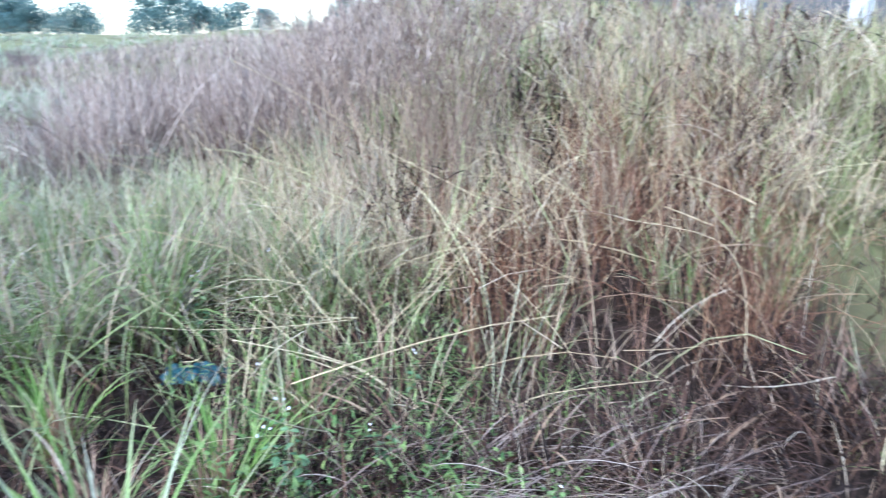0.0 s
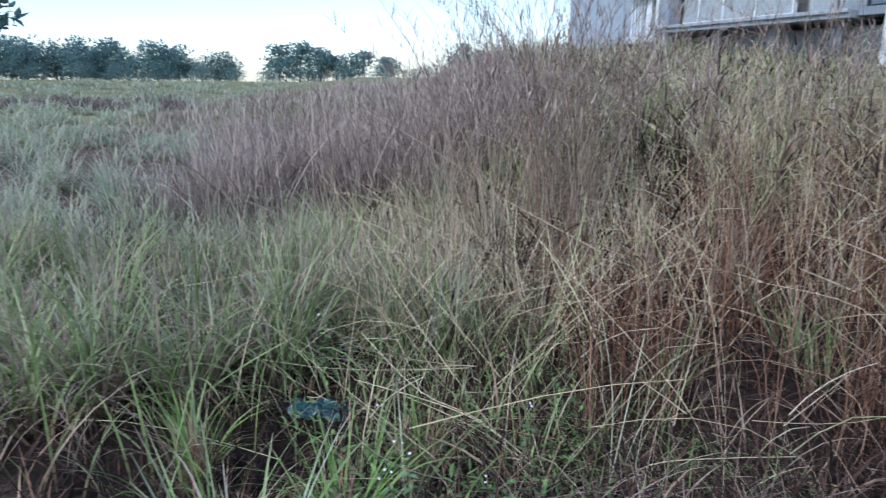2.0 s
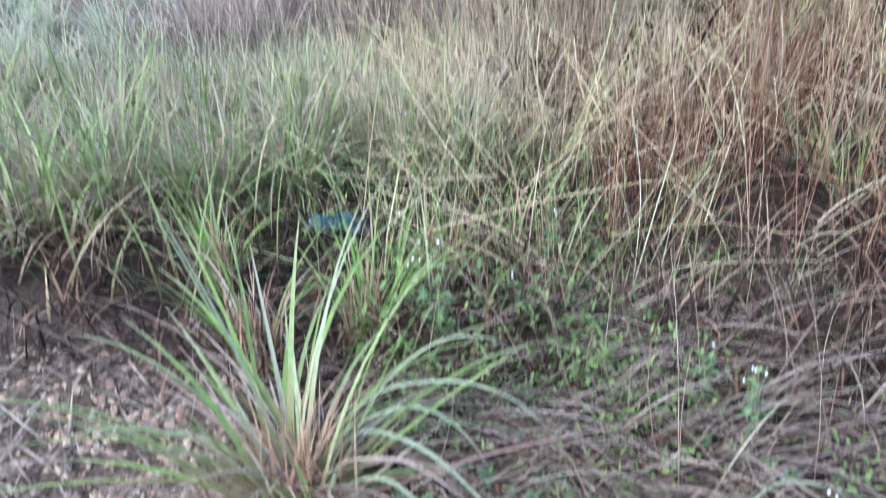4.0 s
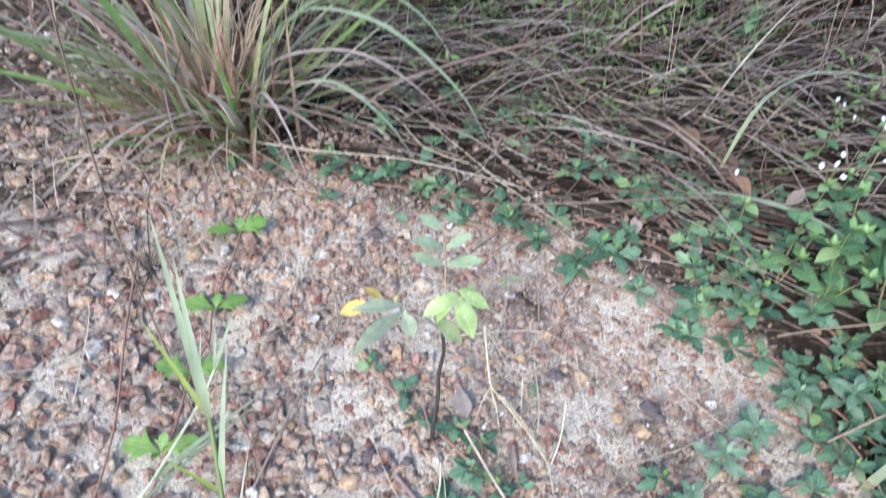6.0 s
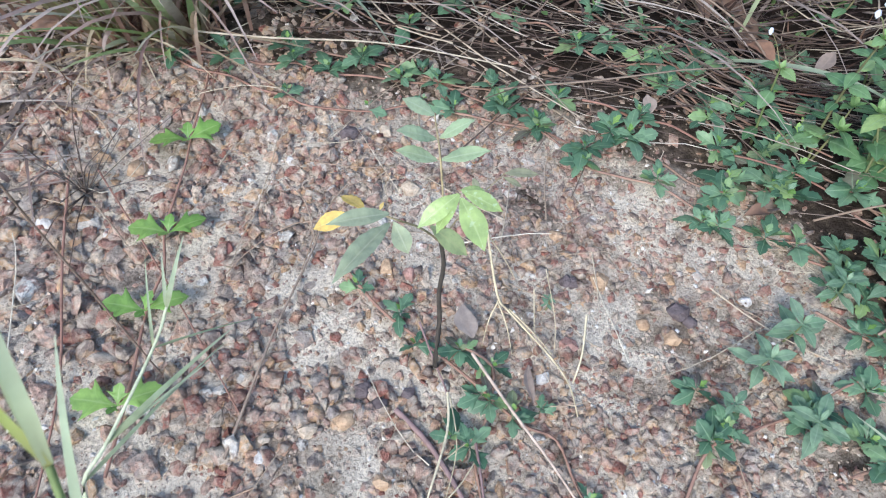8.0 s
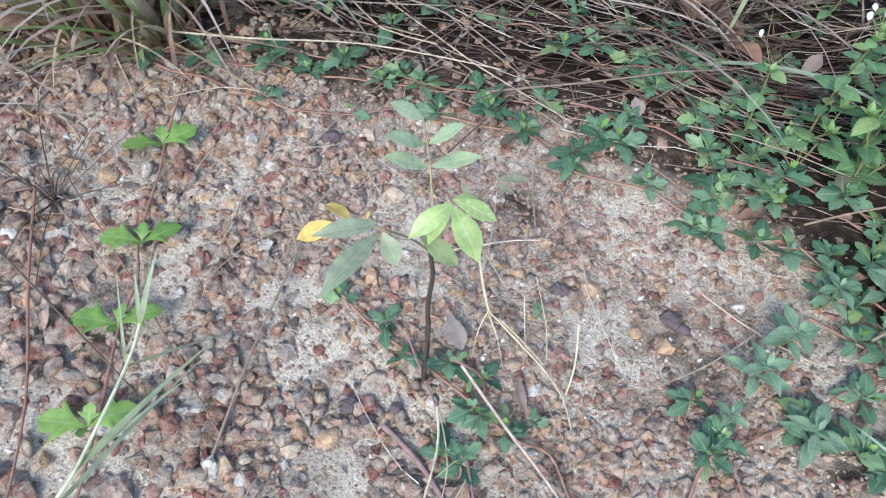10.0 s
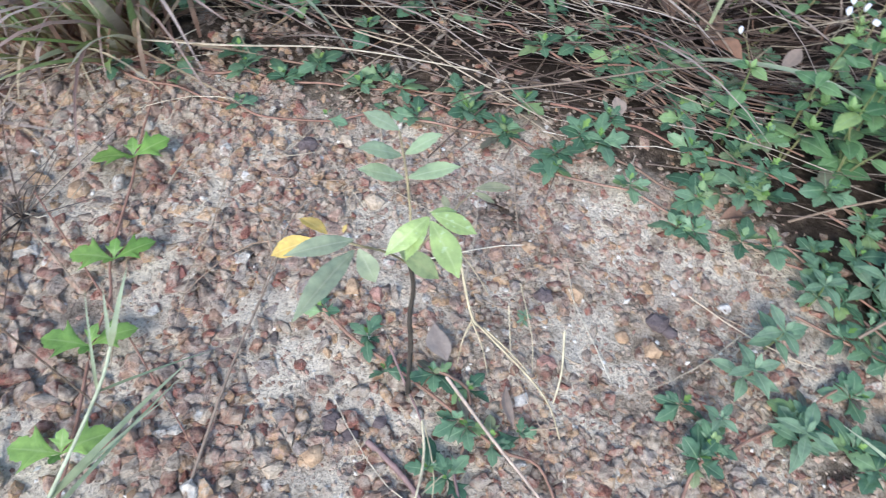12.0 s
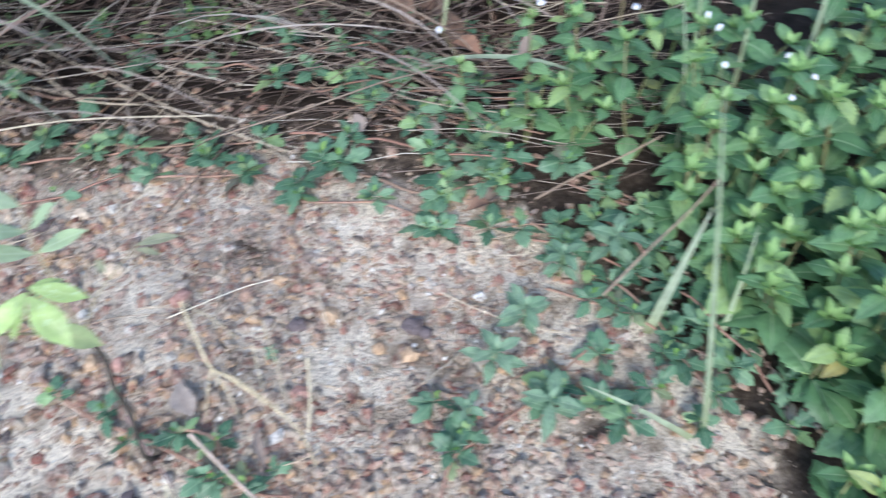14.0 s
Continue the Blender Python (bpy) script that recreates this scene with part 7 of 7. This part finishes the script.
for k, (x, y, s, turn) in enumerate(((-74, 121, 0.95, 15), (-64, 117, 0.9, 260), (-53, 117, 0.85, 95), (-59, 124, 0.95, 180), (-43, 116, 0.65, 210), (-83, 114, 0.9, 310),(-80, 121, 1.0, 40), (-56, 119, 0.95, 200), (-50, 124, 1.05, 120), (-45, 120, 0.85, 300), (-66, 112, 0.8, 77), (-40, 126, 0.7, 10), (-87, 118, 1.1, 150), (-58, 113, 0.75, 250), (-48, 114, 0.7, 20), (-72, 113, 0.8, 330), (-36, 122, 0.6, 60))):
    src = (round_tree, open_tree, bush)[k % 3]
    copy_thing(src, Matrix.Translation(far_at(x, y)) @ pose(0, 0, 0, 0, 0, turn) @ Matrix.Scale(s, 4))
for x, y, s, turn in ((-84, 110, 0.6, 10), (-77, 109, 0.5, 70), (-70, 110, 0.55, 130), (-63, 109, 0.5, 200), (-56, 110, 0.55, 260), (-50, 109, 0.5, 320), (-44, 111, 0.55, 45), (-38, 112, 0.45, 100), (-33, 114, 0.45, 10), (-28, 150, 0.7, 60), (-20, 152, 0.6, 200), (-13, 152, 0.55, 130), (-36, 150, 0.65, 170), (-5, 152, 0.5, 20), (3, 152, 0.5, 60), (11, 152, 0.55, 200)):
    copy_thing(bush, Matrix.Translation(far_at(x, y)) @ pose(0, 0, 0, 0, 0, turn) @ Matrix.Scale(s, 4))
for x, y, s, turn in ((-31, 158, 1.05, 100), (-27, 162, 0.95, 200), (-23, 160, 0.75, 290), (-17, 165, 0.8, 30), (-12, 165, 0.65, 140), (6, 160, 0.85, 75), (10, 162, 0.7, 15)):
    copy_thing(slim_tree, Matrix.Translation(far_at(x, y)) @ pose(0, 0, 0, 0, 0, turn) @ Matrix.Scale(s, 4))
for x, y, s, turn in ((-90, 112, 1.0, 20), (-95, 116, 1.1, 80), (-68, 120, 1.0, 140), (-61, 116, 0.95, 220), (-54, 122, 1.0, 280), (-47, 117, 0.9, 30), (-41, 121, 0.8, 100), (-37, 118, 0.7, 170), (-33, 152, 1.05, 60), (-26, 156, 1.0, 190), (-19, 156, 0.9, 250), (-10, 158, 0.75, 330), (-2, 156, 0.7, 40)):
    copy_thing(round_tree if turn % 20 else bush, Matrix.Translation(far_at(x, y)) @ pose(0, 0, 0, 0, 0, turn) @ Matrix.Scale(s, 4))
tree(12.5, 8.5, 34, 9, "tall dark tree with loose drooping branches", far_at(-42.3, 62), 0.3)


# ---- the house on the rise ----
def box(name, lo, hi, mat, parent, label="", bevel=0.012):
    bm = bmesh.new()
    bmesh.ops.create_cube(bm, size=1.0)
    c, d = (Vector(lo) + Vector(hi)) / 2, Vector(hi) - Vector(lo)
    for v in bm.verts:
        v.co = Vector((v.co.x * d.x, v.co.y * d.y, v.co.z * d.z)) + c
    bmesh.ops.bevel(bm, geom=bm.edges[:], offset=bevel, segments=1, affect="EDGES")
    me = bpy.data.meshes.new(name)
    bm.to_mesh(me)
    bm.free()
    me.materials.append(mat)
    ob = child(new(name, me), parent)
    return tagged(ob, label) if label else ob


def painted(name, dark, light, scale=2.0, rough=0.8):
    m, nt, b = material(name, rough, 0.3)
    streak = nt.nodes.new("ShaderNodeMapping")
    tc = nt.nodes.new("ShaderNodeTexCoord")
    streak.inputs["Scale"].default_value = (scale * 3, scale * 3, scale * 0.4)
    n = nt.nodes.new("ShaderNodeTexNoise")
    n.inputs["Detail"].default_value = 6
    nt.links.new(tc.outputs["Object"], streak.inputs["Vector"])
    nt.links.new(streak.outputs[0], n.inputs["Vector"])
    nt.links.new(ramp(nt, n.outputs["Fac"], [(0.3, dark), (0.7, light)]), b.inputs["Base Color"])
    bump(nt, b, noise_node(nt, 25.0), 0.2, 0.01)
    return m


def house():
    plaster, trim = painted("grey_plaster", (0.24, 0.29, 0.34), (0.36, 0.42, 0.47)), painted("white_trim", (0.44, 0.48, 0.50), (0.66, 0.70, 0.72))
    dark, panel = painted("void_shade", (0.09, 0.10, 0.11), (0.17, 0.18, 0.19)), painted("curtained_panel", (0.20, 0.23, 0.24), (0.38, 0.42, 0.43), 4.0)
    slab, louvre = painted("concrete_slab", (0.24, 0.28, 0.31), (0.36, 0.40, 0.43)), painted("blue_louvre", (0.16, 0.20, 0.25), (0.26, 0.31, 0.36))
    roof = painted("roof_sheet", (0.20, 0.22, 0.25), (0.3, 0.32, 0.35))
    o = Vector((4.83, 14.4, 0.0))
    e = thing("house", o, "grey raised house with terrace, panels and white trim", "house", turn=-60)
    z0 = 1.2
    box("wall", (-3.6, 0.6, z0), (-1.1, 6.0, 6.2), plaster, e, "pale blue-grey plaster side wall")
    box("wall", (0.25, 1.6, z0), (7.2, 6.0, 6.2), plaster, e)
    # Solid box in a dark colour that paints the shade of the open base.
    box("foundation", (0.1, 0.35, z0), (7.2, 1.6, 2.78), dark, e, "solid base painted dark for the shade under the terrace")
    terrace = box("terrace_slab", (0.0, -0.12, 2.88), (4.1, 1.6, 3.02), slab, e, "grey concrete terrace slab")
    box("terrace_edge", (0.0, -0.18, 2.96), (4.1, -0.12, 3.03), slab, terrace, "pale slab edge")
    box("terrace_slab", (4.1, 0.1, 2.92), (7.4, 1.6, 3.06), slab, e)
    box("corner_post", (-0.04, -0.1, z0), (0.05, 0.2, 5.6), trim, e, "white corner post")
    box("post", (0.06, -0.05, z0), (0.30, 0.3, 5.6), louvre, e, "dark corner post")
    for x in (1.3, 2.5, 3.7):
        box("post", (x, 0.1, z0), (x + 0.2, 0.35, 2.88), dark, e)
    # white balcony bay with balusters and a ledge
    box("bay", (-0.45, 0.1, z0), (-0.33, 0.9, 5.6), trim, e, "white bay edge")
    box("bay", (-0.16, 0.1, z0), (-0.04, 0.9, 5.6), trim, e, "white bay edge")
    box("ledge", (-1.15, -0.05, 3.70), (0.02, 0.9, 3.84), trim, e, "white moulded ledge")
    ledge = box("ledge", (-1.05, -0.02, 2.72), (0.02, 0.9, 2.86), trim, e, "white moulded ledge")
    for k in range(7):
        box("baluster", (-0.98 + 0.09 * k, 0.15, 2.86), (-0.93 + 0.09 * k, 0.2, 3.70), trim, ledge)
    box("screen", (-1.1, 0.5, z0), (-0.1, 0.55, 5.6), plaster, e)
    # curtained panels behind the terrace
    x = 0.32
    for w in (0.45, 0.58, 0.72, 0.77):
        sheet = box("panel", (x, 0.35, 3.02), (x + w - 0.05, 0.42, 5.4), panel, e, "grey curtained panel")
        box("mullion", (x + w - 0.045, 0.30, 3.02), (x + w - 0.005, 0.44, 5.4), trim, sheet)
        box("rail", (x, 0.32, 3.02), (x + w - 0.05, 0.35, 3.10), trim, sheet)
        x += w
    # Dark sheet: shade inside the gap, put in as colour.
    box("gap_shade", (x + 0.02, 0.7, 3.02), (x + 0.22, 0.75, 5.4), dark, e, "dark sheet painted for the shade in an open gap")
    x += 0.25
    for w in (0.55, 0.5):
        box("panel", (x, 0.35, 3.02), (x + w - 0.05, 0.42, 5.4), panel, e, "grey curtained panel")
        x += w
    for k in range(12):
        box("slat", (x + 0.05, 0.3, 3.10 + 0.2 * k), (7.0, 0.46, 3.24 + 0.2 * k), louvre, e)
    box("beam", (x - 0.1, -0.6, 3.65), (7.6, -0.35, 3.82), trim, e, "white roof-edge beam")
    for cx in (4.9, 6.6):
        box("column", (cx, -0.6, z0), (cx + 0.24, -0.36, 3.65), trim, e, "white square column")
    box("roof", (-4.1, -0.7, 6.2), (7.8, 6.6, 6.4), roof, e, "grey sheet roof")


house()

# ---- stones on the gravel, the larger ones one by one ----
def stones():
    kinds = []
    for k in range(20):
        sv, sq = rock(50 + k, 20 + k % 6)
        ob = mesh_object("stone", sv, sq, mat_stone, flat=k % 4 != 0)
        kinds.append(ob.data)
        bpy.data.objects.remove(ob)
    tints = {}
    for key, c in (("white", (0.66, 0.63, 0.585)), ("pink", (0.46, 0.27, 0.22)), ("ochre", (0.54, 0.375, 0.24)), ("cream", (0.62, 0.50, 0.37)), ("dark", (0.15, 0.12, 0.12)), ("red", (0.42, 0.19, 0.15)), ("brown", (0.36, 0.25, 0.19))):
        m, nt, b = material(key + "_stone", 0.85, 0.25)
        spots = ramp(nt, noise_node(nt, 110.0, 5.0, "Position"), [(0.3, (0.55, 0.5, 0.47)), (0.55, (1, 1, 1)), (0.75, (1.2, 1.17, 1.12))])
        nt.links.new(mixed(nt, 1.0, c, spots, "MULTIPLY"), b.inputs["Base Color"])
        bump(nt, b, noise_node(nt, 190.0, 6.0, "Position"), 0.8, 0.004)
        tints[key] = m
    made = 0
    for x, y, r, key in ((-0.539, 0.285, 0.015, "white"), (-0.238, -0.105, 0.0115, "white"), (-0.023, 0.437, 0.014, "cream"), (0.002, 0.303, 0.016, "cream"), (-0.135, -0.066, 0.015, "ochre"),
                         (-0.105, -0.026, 0.014, "dark"), (0.262, 0.099, 0.015, "ochre"), (-0.181, 0.378, 0.010, "white"), (-0.61, 0.421, 0.016, "red"), (0.479, 0.04, 0.011, "white"),
                         (-0.096, -0.152, 0.013, "ochre"), (-0.181, -0.076, 0.012, "cream"), (-0.177, 0.537, 0.017, "dark"), (-0.084, 0.43, 0.018, "dark"), (-0.16, -0.025, 0.012, "brown"),
                         (-0.317, 0.531, 0.016, "brown"), (-0.42, 0.384, 0.019, "ochre"), (0.216, 0.188, 0.012, "ochre"), (-0.287, 0.219, 0.014, "red"), (0.217, 0.1, 0.011, "dark"), (0.306, 0.02, 0.012, "ochre"), (0.338, -0.008, 0.015, "ochre"),
                         (0.135, -0.046, 0.013, "white"), (0.363, 0.032, 0.017, "dark"), (0.375, 0.015, 0.013, "dark"), (0.21, 0.103, 0.013, "dark"), (0.182, -0.004, 0.014, "pink"), (-0.107, -0.028, 0.014, "dark"),
                         (-0.09, -0.053, 0.013, "dark"), (-0.049, -0.043, 0.012, "dark"), (-0.023, 0.139, 0.012, "pink"), (-0.053, 0.155, 0.013, "ochre"), (0.077, 0.213, 0.016, "pink")):
        me = kinds[made % 20].copy()
        me.materials[0] = tints[key]
        m = Matrix.Translation((x, y, height(x, y) + r * 0.15)) @ pose(0, 0, 0, rand(-15, 15), rand(-15, 15), rand(0, 360)) @ Matrix.Diagonal((r * rand(0.95, 1.15), r * rand(0.85, 1.0), r * 0.7, 1))
        child(new("stone", me), ground, m)
        made += 1
    while made < 300:
        x, y = rand(-0.75, 0.6), rand(-0.28, 0.62)
        if y > gravel_edge(x) - 0.02 or rand(0, 1) < 0.3 * math.exp(-((x - 0.3) ** 2 + (y - 0.08) ** 2) / 0.04):
            continue
        s = rand(0.0075, 0.0125) * (1.0 if rand(0, 1) < 0.85 else 1.35) * (1.3 if x < -0.2 else 0.92)
        flat = rand(0.5, 0.8)
        m = Matrix.Translation((x, y, height(x, y) + s * flat * rand(-0.45, 0.15))) @ pose(0, 0, 0, rand(-25, 25), rand(-25, 25), rand(0, 360)) @ Matrix.Diagonal((s * rand(0.9, 1.3), s * rand(0.75, 1.1), s * flat, 1))
        child(new("stone", kinds[made % 20]), ground, m)
        made += 1


stones()
